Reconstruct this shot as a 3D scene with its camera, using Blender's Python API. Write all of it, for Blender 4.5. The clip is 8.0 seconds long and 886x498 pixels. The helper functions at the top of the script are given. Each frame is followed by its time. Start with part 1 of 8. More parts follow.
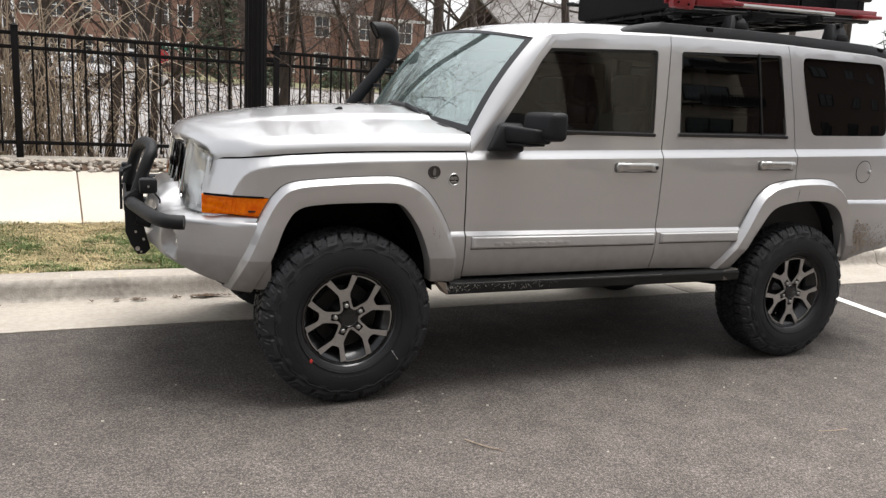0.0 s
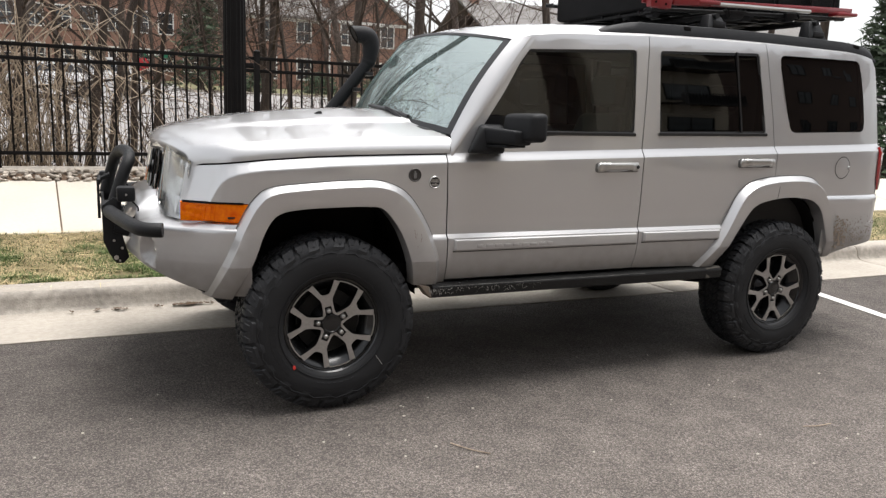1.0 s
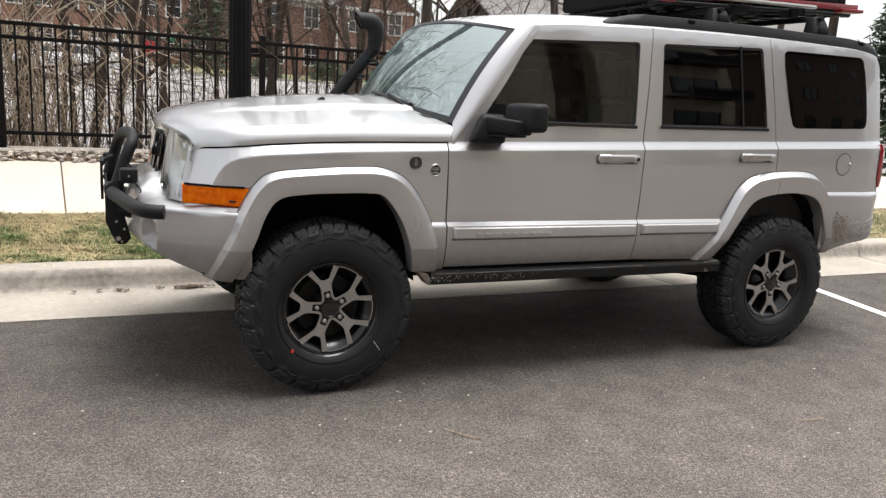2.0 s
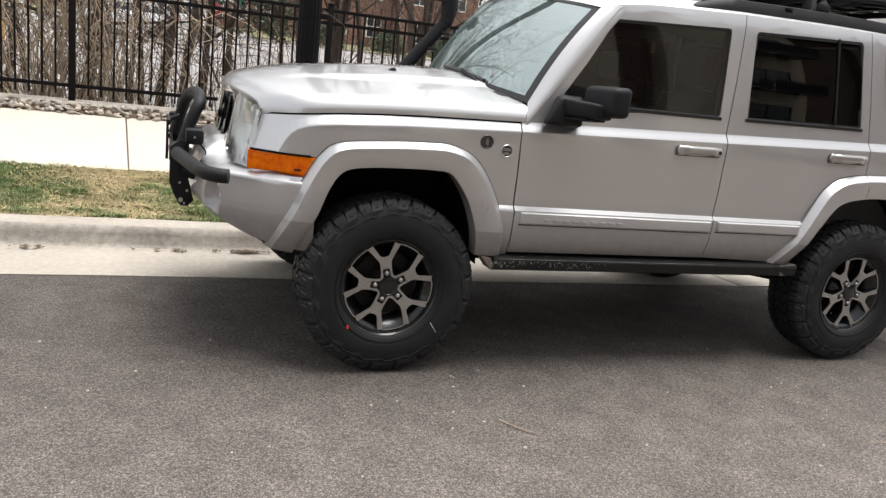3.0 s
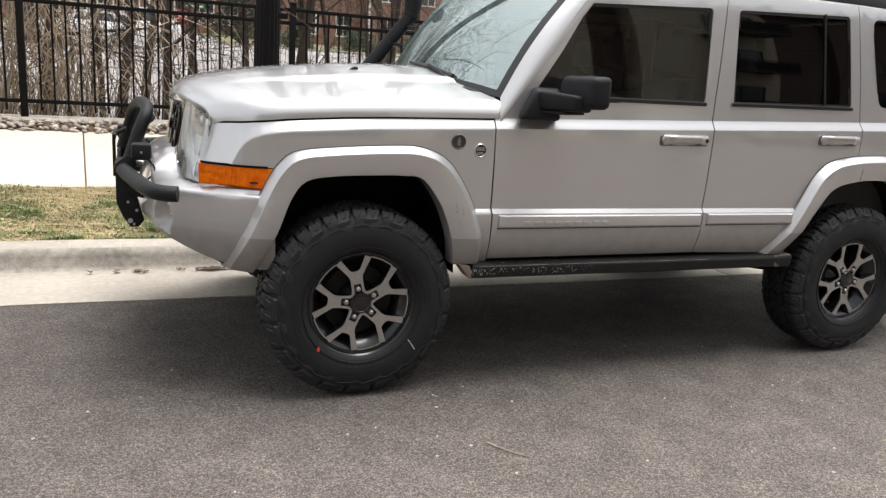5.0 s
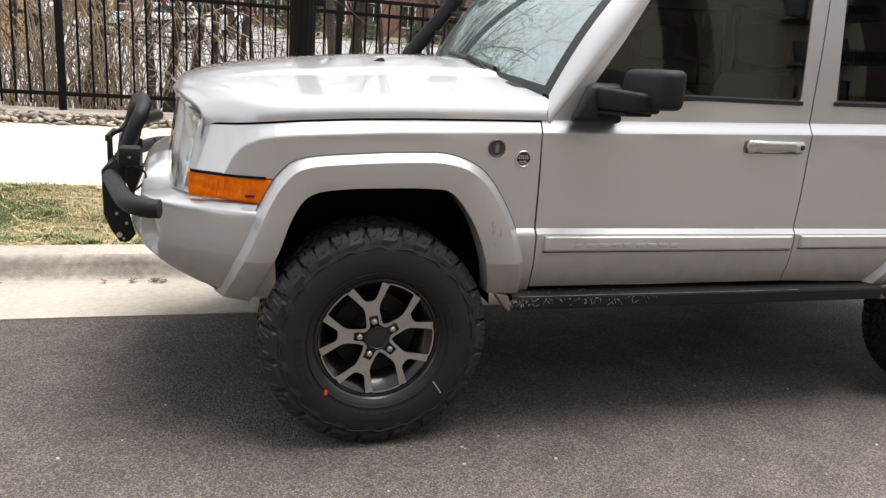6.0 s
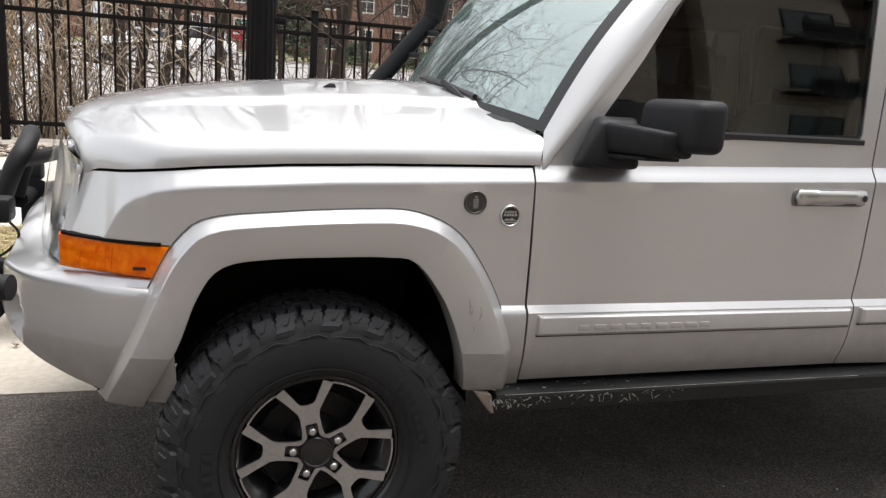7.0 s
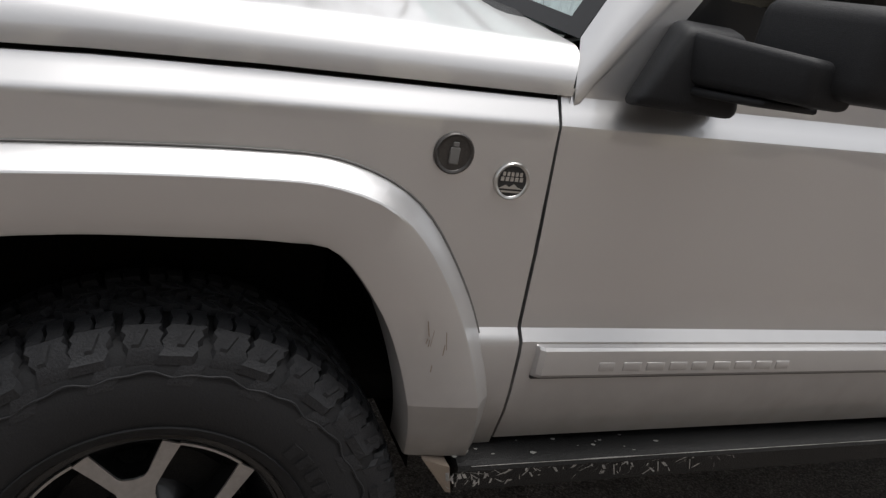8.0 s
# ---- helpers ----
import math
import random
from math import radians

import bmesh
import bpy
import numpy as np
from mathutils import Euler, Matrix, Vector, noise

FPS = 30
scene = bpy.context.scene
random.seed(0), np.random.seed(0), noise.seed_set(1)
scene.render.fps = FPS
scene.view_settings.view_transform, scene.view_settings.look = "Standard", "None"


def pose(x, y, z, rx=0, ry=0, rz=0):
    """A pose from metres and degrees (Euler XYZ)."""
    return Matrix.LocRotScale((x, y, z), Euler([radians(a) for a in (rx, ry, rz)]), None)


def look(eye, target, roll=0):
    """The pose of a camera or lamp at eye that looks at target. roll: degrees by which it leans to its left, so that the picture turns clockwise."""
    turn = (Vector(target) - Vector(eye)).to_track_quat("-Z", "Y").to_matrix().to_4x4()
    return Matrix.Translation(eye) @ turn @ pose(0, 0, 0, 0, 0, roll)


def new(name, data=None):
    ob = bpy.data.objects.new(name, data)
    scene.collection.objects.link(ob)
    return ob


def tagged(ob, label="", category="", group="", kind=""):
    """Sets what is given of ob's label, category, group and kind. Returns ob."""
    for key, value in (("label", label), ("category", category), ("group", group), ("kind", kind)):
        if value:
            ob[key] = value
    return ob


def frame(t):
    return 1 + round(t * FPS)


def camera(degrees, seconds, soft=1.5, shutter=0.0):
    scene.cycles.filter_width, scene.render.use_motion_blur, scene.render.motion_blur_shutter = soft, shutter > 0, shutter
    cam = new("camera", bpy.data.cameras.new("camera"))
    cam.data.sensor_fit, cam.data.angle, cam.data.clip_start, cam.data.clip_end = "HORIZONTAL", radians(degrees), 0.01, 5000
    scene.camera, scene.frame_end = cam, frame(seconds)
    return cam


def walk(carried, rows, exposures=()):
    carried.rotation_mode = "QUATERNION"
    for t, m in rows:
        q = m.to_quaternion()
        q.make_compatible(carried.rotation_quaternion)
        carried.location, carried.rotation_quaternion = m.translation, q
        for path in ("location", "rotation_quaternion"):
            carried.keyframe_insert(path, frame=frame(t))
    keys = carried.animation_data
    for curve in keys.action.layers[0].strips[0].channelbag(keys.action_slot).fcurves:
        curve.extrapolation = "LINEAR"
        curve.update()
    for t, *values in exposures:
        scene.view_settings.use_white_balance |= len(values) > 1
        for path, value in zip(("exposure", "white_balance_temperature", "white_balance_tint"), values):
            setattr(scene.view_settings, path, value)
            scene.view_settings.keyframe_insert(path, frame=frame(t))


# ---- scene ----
cam = camera(60.3, 8.0, soft=1.35)
PATH = [
    (0, (-0.98, -3.306, 1.407), (-0.197, -1.503, 1.038), 3.1),
    (0.5, (-0.974, -3.301, 1.409), (-0.171, -1.503, 1.055), 3.0),
    (1, (-0.956, -3.301, 1.402), (-0.14, -1.51, 1.044), 2.2),
    (1.2, (-0.948, -3.309, 1.395), (-0.125, -1.522, 1.035), 2.0),
    (2.3, (-0.947, -3.335, 1.403), (-0.18, -1.534, 0.993), 4.9),
    (2.5, (-0.949, -3.303, 1.401), (-0.231, -1.488, 0.969), 5.8),
    (3, (-0.972, -3.187, 1.385), (-0.28, -1.366, 0.934), 6.7),
    (3.5, (-0.962, -3.076, 1.382), (-0.215, -1.281, 0.911), 6.5),
    (4, (-0.951, -3.037, 1.389), (-0.21, -1.252, 0.875), 6.2),
    (4.5, (-0.922, -3.033, 1.39), (-0.189, -1.239, 0.898), 4.7),
    (4.7, (-0.911, -3.02, 1.387), (-0.166, -1.225, 0.917), 4.1),
    (5.8, (-0.601, -2.604, 1.401), (0.021, -0.76, 0.943), 4.1),
    (6, (-0.562, -2.489, 1.396), (0.019, -0.638, 0.907), 4.0),
    (6.2, (-0.527, -2.332, 1.441), (0.045, -0.490, 0.910), 3.3),
    (6.5, (-0.438, -2.161, 1.446), (0.123, -0.303, 0.962), 1.7),
    (6.8, (-0.376, -1.991, 1.430), (0.220, -0.139, 0.967), 2.8),
    (7, (-0.293, -1.869, 1.398), (0.307, -0.009, 0.975), 4.2),
    (7.2, (-0.252, -1.698, 1.433), (0.382, 0.143, 0.978), 6.5),
    (7.5, (-0.18, -1.48, 1.354), (0.474, 0.361, 0.925), 8.4),
    (8, (-0.035, -1.035, 1.32), (0.701, 0.714, 0.689), 10.4),
]
walk(cam, [(t, look(eye, target, roll)) for t, eye, target, roll in PATH],
     [(0.0, 1.04), (1.2, 1.05), (2.5, 1.09), (4.5, 1.14), (5.8, 1.24), (6.5, 1.33), (7.0, 1.27), (7.5, 1.04), (8.0, 0.77)])

# ---- world and light ----
world = bpy.data.worlds.new("overcast_sky")
scene.world = world
world.use_nodes = True
wn, wl = world.node_tree.nodes, world.node_tree.links
wn.clear()
sky = wn.new("ShaderNodeTexSky")
sky.sky_type, sky.sun_disc = "NISHITA", False
sky.sun_elevation, sky.sun_rotation = radians(72), radians(40)
sky.air_density, sky.dust_density, sky.ozone_density = 1.0, 4.0, 1.0
pale = wn.new("ShaderNodeHueSaturation")
pale.inputs["Saturation"].default_value = 0.16
background = wn.new("ShaderNodeBackground")
background.inputs["Strength"].default_value = 0.136
world_out = wn.new("ShaderNodeOutputWorld")
wl.new(sky.outputs[0], pale.inputs["Color"])
wl.new(pale.outputs[0], background.inputs["Color"])
wl.new(background.outputs[0], world_out.inputs["Surface"])

sun_data = bpy.data.lights.new("sun", "SUN")
sun_data.energy, sun_data.angle, sun_data.color = 1.70, radians(34), (1.0, 0.97, 0.94)
sun = new("sun", sun_data)
sun.matrix_world = look((3, -0.4, 20), (0, 1, 0))


# ---- materials ----
def material(name, base, rough=0.6, metal=0.0, second=None, scale=6.0, fine=60.0, bump=0.0, bump_scale=120.0,
             coat=0.0, spec=0.5, contrast=0.5, per_piece=0.0, detail=4.0):
    """Two scales of colour noise, a fine bump, and a shift from piece to piece."""
    m = bpy.data.materials.new(name)
    m.use_nodes = True
    n, l = m.node_tree.nodes, m.node_tree.links
    b = n["Principled BSDF"]
    b.inputs["Roughness"].default_value, b.inputs["Metallic"].default_value = rough, metal
    b.inputs["Coat Weight"].default_value, b.inputs["Coat Roughness"].default_value = coat, 0.012
    b.inputs["Specular IOR Level"].default_value = spec
    second = second or tuple(c * 0.8 for c in base)
    co = n.new("ShaderNodeTexCoord")
    big, small = n.new("ShaderNodeTexNoise"), n.new("ShaderNodeTexNoise")
    big.inputs["Scale"].default_value, small.inputs["Scale"].default_value = scale, fine
    big.inputs["Detail"].default_value = small.inputs["Detail"].default_value = detail
    l.new(co.outputs["Object"], big.inputs["Vector"]), l.new(co.outputs["Object"], small.inputs["Vector"])
    both = n.new("ShaderNodeMath")
    both.operation = "ADD"
    half = n.new("ShaderNodeMath")
    half.operation, half.inputs[1].default_value = "MULTIPLY", 0.5
    l.new(big.outputs["Fac"], both.inputs[0]), l.new(small.outputs["Fac"], both.inputs[1]), l.new(both.outputs[0], half.inputs[0])
    ramp = n.new("ShaderNodeValToRGB")
    w = 0.28 * (1 - contrast) + 0.02
    ramp.color_ramp.elements[0].position, ramp.color_ramp.elements[1].position = 0.5 - w, 0.5 + w
    ramp.color_ramp.elements[0].color, ramp.color_ramp.elements[1].color = (*second, 1), (*base, 1)
    l.new(half.outputs[0], ramp.inputs[0])
    out = ramp.outputs[0]
    if per_piece:
        info = n.new("ShaderNodeObjectInfo")
        geo = n.new("ShaderNodeNewGeometry")
        mix = n.new("ShaderNodeMath")
        mix.operation = "ADD"
        l.new(info.outputs["Random"], mix.inputs[0]), l.new(geo.outputs["Random Per Island"], mix.inputs[1])
        wrap = n.new("ShaderNodeMath")
        wrap.operation, wrap.inputs[1].default_value = "FRACT", 0
        l.new(mix.outputs[0], wrap.inputs[0])
        span = n.new("ShaderNodeMapRange")
        span.inputs["To Min"].default_value, span.inputs["To Max"].default_value = 1 - per_piece, 1 + per_piece
        l.new(wrap.outputs[0], span.inputs["Value"])
        hsv = n.new("ShaderNodeHueSaturation")
        l.new(out, hsv.inputs["Color"]), l.new(span.outputs[0], hsv.inputs["Value"])
        out = hsv.outputs[0]
    l.new(out, b.inputs["Base Color"])
    if bump:
        tex, bp = n.new("ShaderNodeTexNoise"), n.new("ShaderNodeBump")
        tex.inputs["Scale"].default_value, tex.inputs["Detail"].default_value = bump_scale, 5
        bp.inputs["Strength"].default_value, bp.inputs["Distance"].default_value = bump, 0.01
        l.new(co.outputs["Object"], tex.inputs["Vector"])
        l.new(tex.outputs["Fac"], bp.inputs["Height"]), l.new(bp.outputs[0], b.inputs["Normal"])
    return m


def paint_material():
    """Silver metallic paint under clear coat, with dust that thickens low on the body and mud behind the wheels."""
    m = material("silver_paint", (0.56, 0.556, 0.558), 0.42, 0.87, (0.565, 0.560, 0.561), 3, 900, coat=1.0, contrast=0.2)
    n, l = m.node_tree.nodes, m.node_tree.links
    b = n["Principled BSDF"]
    b.inputs["Coat IOR"].default_value = 1.9
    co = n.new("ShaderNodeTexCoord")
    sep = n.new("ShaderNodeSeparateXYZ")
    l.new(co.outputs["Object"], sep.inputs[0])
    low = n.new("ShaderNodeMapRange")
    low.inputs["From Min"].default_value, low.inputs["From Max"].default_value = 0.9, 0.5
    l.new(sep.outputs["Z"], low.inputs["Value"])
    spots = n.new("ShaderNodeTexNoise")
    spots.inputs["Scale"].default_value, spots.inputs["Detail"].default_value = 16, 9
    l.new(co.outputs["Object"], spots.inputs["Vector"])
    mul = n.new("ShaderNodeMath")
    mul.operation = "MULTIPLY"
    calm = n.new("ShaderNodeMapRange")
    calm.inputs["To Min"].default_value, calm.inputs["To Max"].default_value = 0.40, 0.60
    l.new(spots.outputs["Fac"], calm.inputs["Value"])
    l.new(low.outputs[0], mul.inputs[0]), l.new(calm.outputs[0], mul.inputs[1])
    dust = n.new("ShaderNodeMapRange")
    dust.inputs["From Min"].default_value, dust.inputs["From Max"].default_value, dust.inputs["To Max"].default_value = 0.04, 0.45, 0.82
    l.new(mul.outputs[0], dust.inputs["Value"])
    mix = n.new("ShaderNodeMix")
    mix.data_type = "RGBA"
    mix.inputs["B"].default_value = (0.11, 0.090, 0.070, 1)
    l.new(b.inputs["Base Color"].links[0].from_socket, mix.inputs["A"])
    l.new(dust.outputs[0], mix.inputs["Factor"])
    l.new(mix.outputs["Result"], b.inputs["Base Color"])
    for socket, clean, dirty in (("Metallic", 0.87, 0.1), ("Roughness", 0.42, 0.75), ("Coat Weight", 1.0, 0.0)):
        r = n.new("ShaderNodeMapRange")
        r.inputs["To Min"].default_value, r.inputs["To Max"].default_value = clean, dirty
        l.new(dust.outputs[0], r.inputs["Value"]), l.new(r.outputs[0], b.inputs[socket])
    return m


def glass_material(name, tint, clear, film=1.7, sheen=(1, 1, 1), dust=0.0):
    """A pane: gloss over a tinted see-through sheet; dust mixes in a painted teal haze."""
    m = bpy.data.materials.new(name)
    m.use_nodes = True
    n, l = m.node_tree.nodes, m.node_tree.links
    n.clear()
    out, mix = n.new("ShaderNodeOutputMaterial"), n.new("ShaderNodeMixShader")
    see, gloss, fres = n.new("ShaderNodeBsdfTransparent"), n.new("ShaderNodeBsdfGlossy"), n.new("ShaderNodeFresnel")
    see.inputs["Color"].default_value = (*(c * clear for c in tint), 1)
    gloss.inputs["Roughness"].default_value = 0.015
    gloss.inputs["Color"].default_value = (*sheen, 1)
    fres.inputs["IOR"].default_value = 1.52
    boost = n.new("ShaderNodeMath")
    boost.operation, boost.inputs[1].default_value = "MULTIPLY", film
    boost.use_clamp = True
    l.new(fres.outputs[0], boost.inputs[0]), l.new(boost.outputs[0], mix.inputs[0])
    sheet = see.outputs[0]
    if dust:
        # pale teal diffuse layer paints the sky's sheen on the pane
        teal_haze, veil = n.new("ShaderNodeBsdfDiffuse"), n.new("ShaderNodeMixShader")
        teal_haze.inputs["Color"].default_value = (0.50, 0.62, 0.60, 1)
        patch, amount, where = n.new("ShaderNodeTexNoise"), n.new("ShaderNodeMapRange"), n.new("ShaderNodeTexCoord")
        patch.inputs["Scale"].default_value, patch.inputs["Detail"].default_value = 5, 7
        amount.inputs["To Min"].default_value, amount.inputs["To Max"].default_value = dust * 0.7, dust * 1.3
        l.new(where.outputs["Object"], patch.inputs["Vector"]), l.new(patch.outputs["Fac"], amount.inputs["Value"])
        l.new(amount.outputs[0], veil.inputs[0]), l.new(sheet, veil.inputs[1]), l.new(teal_haze.outputs[0], veil.inputs[2])
        sheet = veil.outputs[0]
    l.new(sheet, mix.inputs[1]), l.new(gloss.outputs[0], mix.inputs[2]), l.new(mix.outputs[0], out.inputs[0])
    return m


def asphalt_material():
    """Worn asphalt: stone chips of many greys in a dark binder, with faint broad patches."""
    m = bpy.data.materials.new("asphalt")
    m.use_nodes = True
    n, l = m.node_tree.nodes, m.node_tree.links
    b = n["Principled BSDF"]
    b.inputs["Roughness"].default_value, b.inputs["Specular IOR Level"].default_value = 0.9, 0.3
    co = n.new("ShaderNodeTexCoord")
    grit = n.new("ShaderNodeTexVoronoi")
    grit.inputs["Scale"].default_value = 150
    coarse = n.new("ShaderNodeTexNoise")
    coarse.inputs["Scale"].default_value, coarse.inputs["Detail"].default_value, coarse.inputs["Roughness"].default_value = 55, 8, 0.76
    broad = n.new("ShaderNodeTexNoise")
    broad.inputs["Scale"].default_value, broad.inputs["Detail"].default_value = 0.8, 6
    for tex in (grit, coarse, broad):
        l.new(co.outputs["Object"], tex.inputs["Vector"])
    pick = n.new("ShaderNodeSeparateColor")
    l.new(grit.outputs["Color"], pick.inputs[0])

    def mapped(socket, f0, f1, t0, t1):
        r = n.new("ShaderNodeMapRange")
        for key, v in (("From Min", f0), ("From Max", f1), ("To Min", t0), ("To Max", t1)):
            r.inputs[key].default_value = v
        l.new(socket, r.inputs["Value"])
        return r.outputs[0]

    def times(x, y):
        k = n.new("ShaderNodeMath")
        k.operation = "MULTIPLY"
        l.new(x, k.inputs[0]), l.new(y, k.inputs[1])
        return k.outputs[0]
    power = n.new("ShaderNodeMath")
    power.operation, power.inputs[1].default_value = "POWER", 2.5
    l.new(pick.outputs[0], power.inputs[0])
    chips = times(mapped(power.outputs[0], 0, 1, 0.85, 1.46), mapped(grit.outputs["Distance"], 0.28, 0.66, 1.03, 0.50))
    # pale stones here and there
    stones = n.new("ShaderNodeTexVoronoi")
    stones.inputs["Scale"].default_value = 30
    l.new(co.outputs["Object"], stones.inputs["Vector"])
    chance = n.new("ShaderNodeSeparateColor")
    l.new(stones.outputs["Color"], chance.inputs[0])
    radius = mapped(chance.outputs[1], 0.90, 1.0, 0.0, 0.13)
    near = n.new("ShaderNodeMath")
    near.operation = "LESS_THAN"
    l.new(stones.outputs["Distance"], near.inputs[0]), l.new(radius, near.inputs[1])
    chips = times(chips, mapped(near.outputs[0], 0, 1, 1.0, 2.1))
    spots = n.new("ShaderNodeTexNoise")
    spots.inputs["Scale"].default_value, spots.inputs["Detail"].default_value = 5.5, 5
    l.new(co.outputs["Object"], spots.inputs["Vector"])
    chips = times(chips, mapped(spots.outputs["Fac"], 0.36, 0.64, 0.86, 1.12))
    # tone darkens towards the gutter, partly painting in the parked car's shade
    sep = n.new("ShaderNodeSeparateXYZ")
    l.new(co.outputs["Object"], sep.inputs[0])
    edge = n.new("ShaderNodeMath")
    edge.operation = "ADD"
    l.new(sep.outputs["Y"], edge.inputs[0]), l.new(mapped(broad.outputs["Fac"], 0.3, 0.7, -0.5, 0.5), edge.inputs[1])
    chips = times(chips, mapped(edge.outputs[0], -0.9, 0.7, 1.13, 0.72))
    value = times(times(chips, mapped(coarse.outputs["Fac"], 0.35, 0.64, 0.66, 1.33)), mapped(broad.outputs["Fac"], 0.3, 0.7, 0.84, 1.12))
    tone = n.new("ShaderNodeMix")
    tone.data_type = "RGBA"
    tone.blend_type = "MULTIPLY"
    tone.inputs["Factor"].default_value = 1
    tone.inputs["A"].default_value = (0.222, 0.194, 0.174, 1)
    l.new(value, tone.inputs["B"]), l.new(tone.outputs["Result"], b.inputs["Base Color"])
    bp = n.new("ShaderNodeBump")
    bp.inputs["Strength"].default_value, bp.inputs["Distance"].default_value = 1.0, 0.010
    relief = n.new("ShaderNodeMath")
    relief.operation = "SUBTRACT"
    l.new(coarse.outputs["Fac"], relief.inputs[0]), l.new(grit.outputs["Distance"], relief.inputs[1])
    l.new(relief.outputs[0], bp.inputs["Height"]), l.new(bp.outputs[0], b.inputs["Normal"])
    return m


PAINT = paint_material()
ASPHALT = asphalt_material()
GLASS = glass_material("windscreen_glass", (0.66, 0.92, 0.90), 0.86, 0.42, (0.86, 0.96, 0.94), dust=0.17)
TINT = glass_material("tinted_glass", (0.75, 0.84, 0.82), 0.40, 1.15)
DARK_TINT = glass_material("privacy_glass", (0.5, 0.5, 0.52), 0.05, 0.95)
BLACK_PLASTIC = material("black_plastic", (0.017, 0.0175, 0.019), 0.55, 0, (0.010, 0.0103, 0.0115), 8, 300, 0.15, 700, spec=0.18)
TRIM_BLACK = material("gloss_black_trim", (0.014, 0.014, 0.015), 0.3, 0, None, 5, 200)
POWDER = material("powder_coated_steel", (0.014, 0.0142, 0.015), 0.5, 0, (0.010, 0.0102, 0.011), 12, 400, 0.25, 500, spec=0.22)
SIDEWALL = material("tyre_sidewall", (0.0165, 0.0168, 0.0182), 0.66, 0, (0.0135, 0.0138, 0.015), 9, 220, 0.12, 300, spec=0.3)
RUBBER = material("tyre_rubber", (0.024, 0.0248, 0.0275), 0.58, 0, (0.013, 0.0135, 0.015), 9, 220, 0.25, 260, spec=0.35)
MACHINED = material("machined_alloy", (0.48, 0.47, 0.46), 0.34, 0.85, (0.36, 0.35, 0.34), 6, 90)
WHEEL_BLACK = material("wheel_black", (0.008, 0.008, 0.0085), 0.24, 0.1, None, 6, 200, coat=0.25)
LAMP_BOWL = material("lamp_bowl", (0.76, 0.76, 0.76), 0.20, 1.0, (0.68, 0.68, 0.68), 14, 60)
CHROME = material("chrome", (0.72, 0.72, 0.72), 0.08, 1.0, (0.62, 0.62, 0.62), 5, 80)
SATIN = material("satin_silver", (0.52, 0.51, 0.49), 0.28, 0.9, (0.48, 0.47, 0.45), 5, 80)
AMBER = material("amber_lens", (0.92, 0.225, 0.002), 0.18, 0, (0.74, 0.10, 0.001), 18, 60, coat=0.08, spec=0.15)
BADGE_GREY = material("badge_grey", (0.075, 0.070, 0.066), 0.35, 0.5, (0.045, 0.042, 0.040), 30, 200)
DULL_GREY = material("dull_grey", (0.15, 0.146, 0.14), 0.7, 0, (0.12, 0.117, 0.112))
RED_LENS = material("red_lens", (0.35, 0.012, 0.015), 0.12, 0, (0.22, 0.008, 0.01), 14, 60, coat=0.8)
LAMP_CLEAR = glass_material("clear_lens", (0.97, 0.97, 0.96), 0.97, 0.8)
MIRROR_GLASS = material("mirror_glass", (0.8, 0.8, 0.8), 0.02, 1.0, (0.79, 0.79, 0.79))
CABIN = material("dark_grey_trim", (0.035, 0.034, 0.033), 0.8, 0, (0.025, 0.024, 0.023), 6, 150)
SEAT_CLOTH = material("grey_leather", (0.09, 0.085, 0.08), 0.6, 0, (0.07, 0.065, 0.06), 7, 180)
UNDER = material("underbody_black", (0.006, 0.006, 0.006), 0.95, 0, (0.010, 0.009, 0.008), 5, 60, spec=0.1)
SLIDER = material("scuffed_slider", (0.015, 0.0148, 0.0146), 0.45, 0, (0.008, 0.008, 0.008), 6, 120, 0.3, 300, spec=0.25)
DUSTY_STEEL = material("dusty_steel", (0.17, 0.155, 0.135), 0.85, 0, (0.08, 0.074, 0.066), 14, 120, 0.2, 200)
SCRATCH_AND_GLINT = material("scratch_and_glint", (0.34, 0.33, 0.31), 0.6, 0, (0.16, 0.155, 0.145), 30, 200)
MUD = material("dried_mud", (0.24, 0.19, 0.15), 0.95, 0, (0.22, 0.18, 0.14), 30, 200)
RED_PAINT = material("red_enamel", (0.26, 0.009, 0.016), 0.4, 0, (0.18, 0.008, 0.012), 8, 120, coat=0.3)
BLACK_CLOTH = material("black_nylon", (0.006, 0.006, 0.0065), 0.7, 0, (0.010, 0.010, 0.011), 9, 400, 0.3, 600, spec=0.15)
CONCRETE = material("concrete", (0.40, 0.363, 0.312), 0.9, 0, (0.28, 0.249, 0.21), 1.8, 30, 0.35, 90, contrast=0.45, detail=8)
WALL_CONCRETE = material("pale_concrete", (0.555, 0.51, 0.435), 0.9, 0, (0.47, 0.43, 0.365), 1.5, 40, 0.15, 90, contrast=0.25)
STAIN = material("dark_debris", (0.085, 0.055, 0.036), 0.95, 0, (0.15, 0.10, 0.065), 40, 200)
KERB_FACE = material("kerb_face", (0.37, 0.335, 0.29), 0.9, 0, (0.19, 0.17, 0.147), 2.6, 22, 0.35, 90, contrast=0.55, detail=9)
SOIL = material("dry_turf", (0.20, 0.155, 0.085), 1.0, 0, (0.10, 0.10, 0.04), 3.0, 50, 0.6, 60, contrast=0.6)
GRASS_GREEN = material("green_grass", (0.12, 0.178, 0.052), 0.8, 0, (0.08, 0.118, 0.034), 2, 30, per_piece=0.45)
STRAW = material("straw", (0.60, 0.49, 0.28), 0.85, 0, (0.40, 0.32, 0.17), 2, 30, per_piece=0.5)
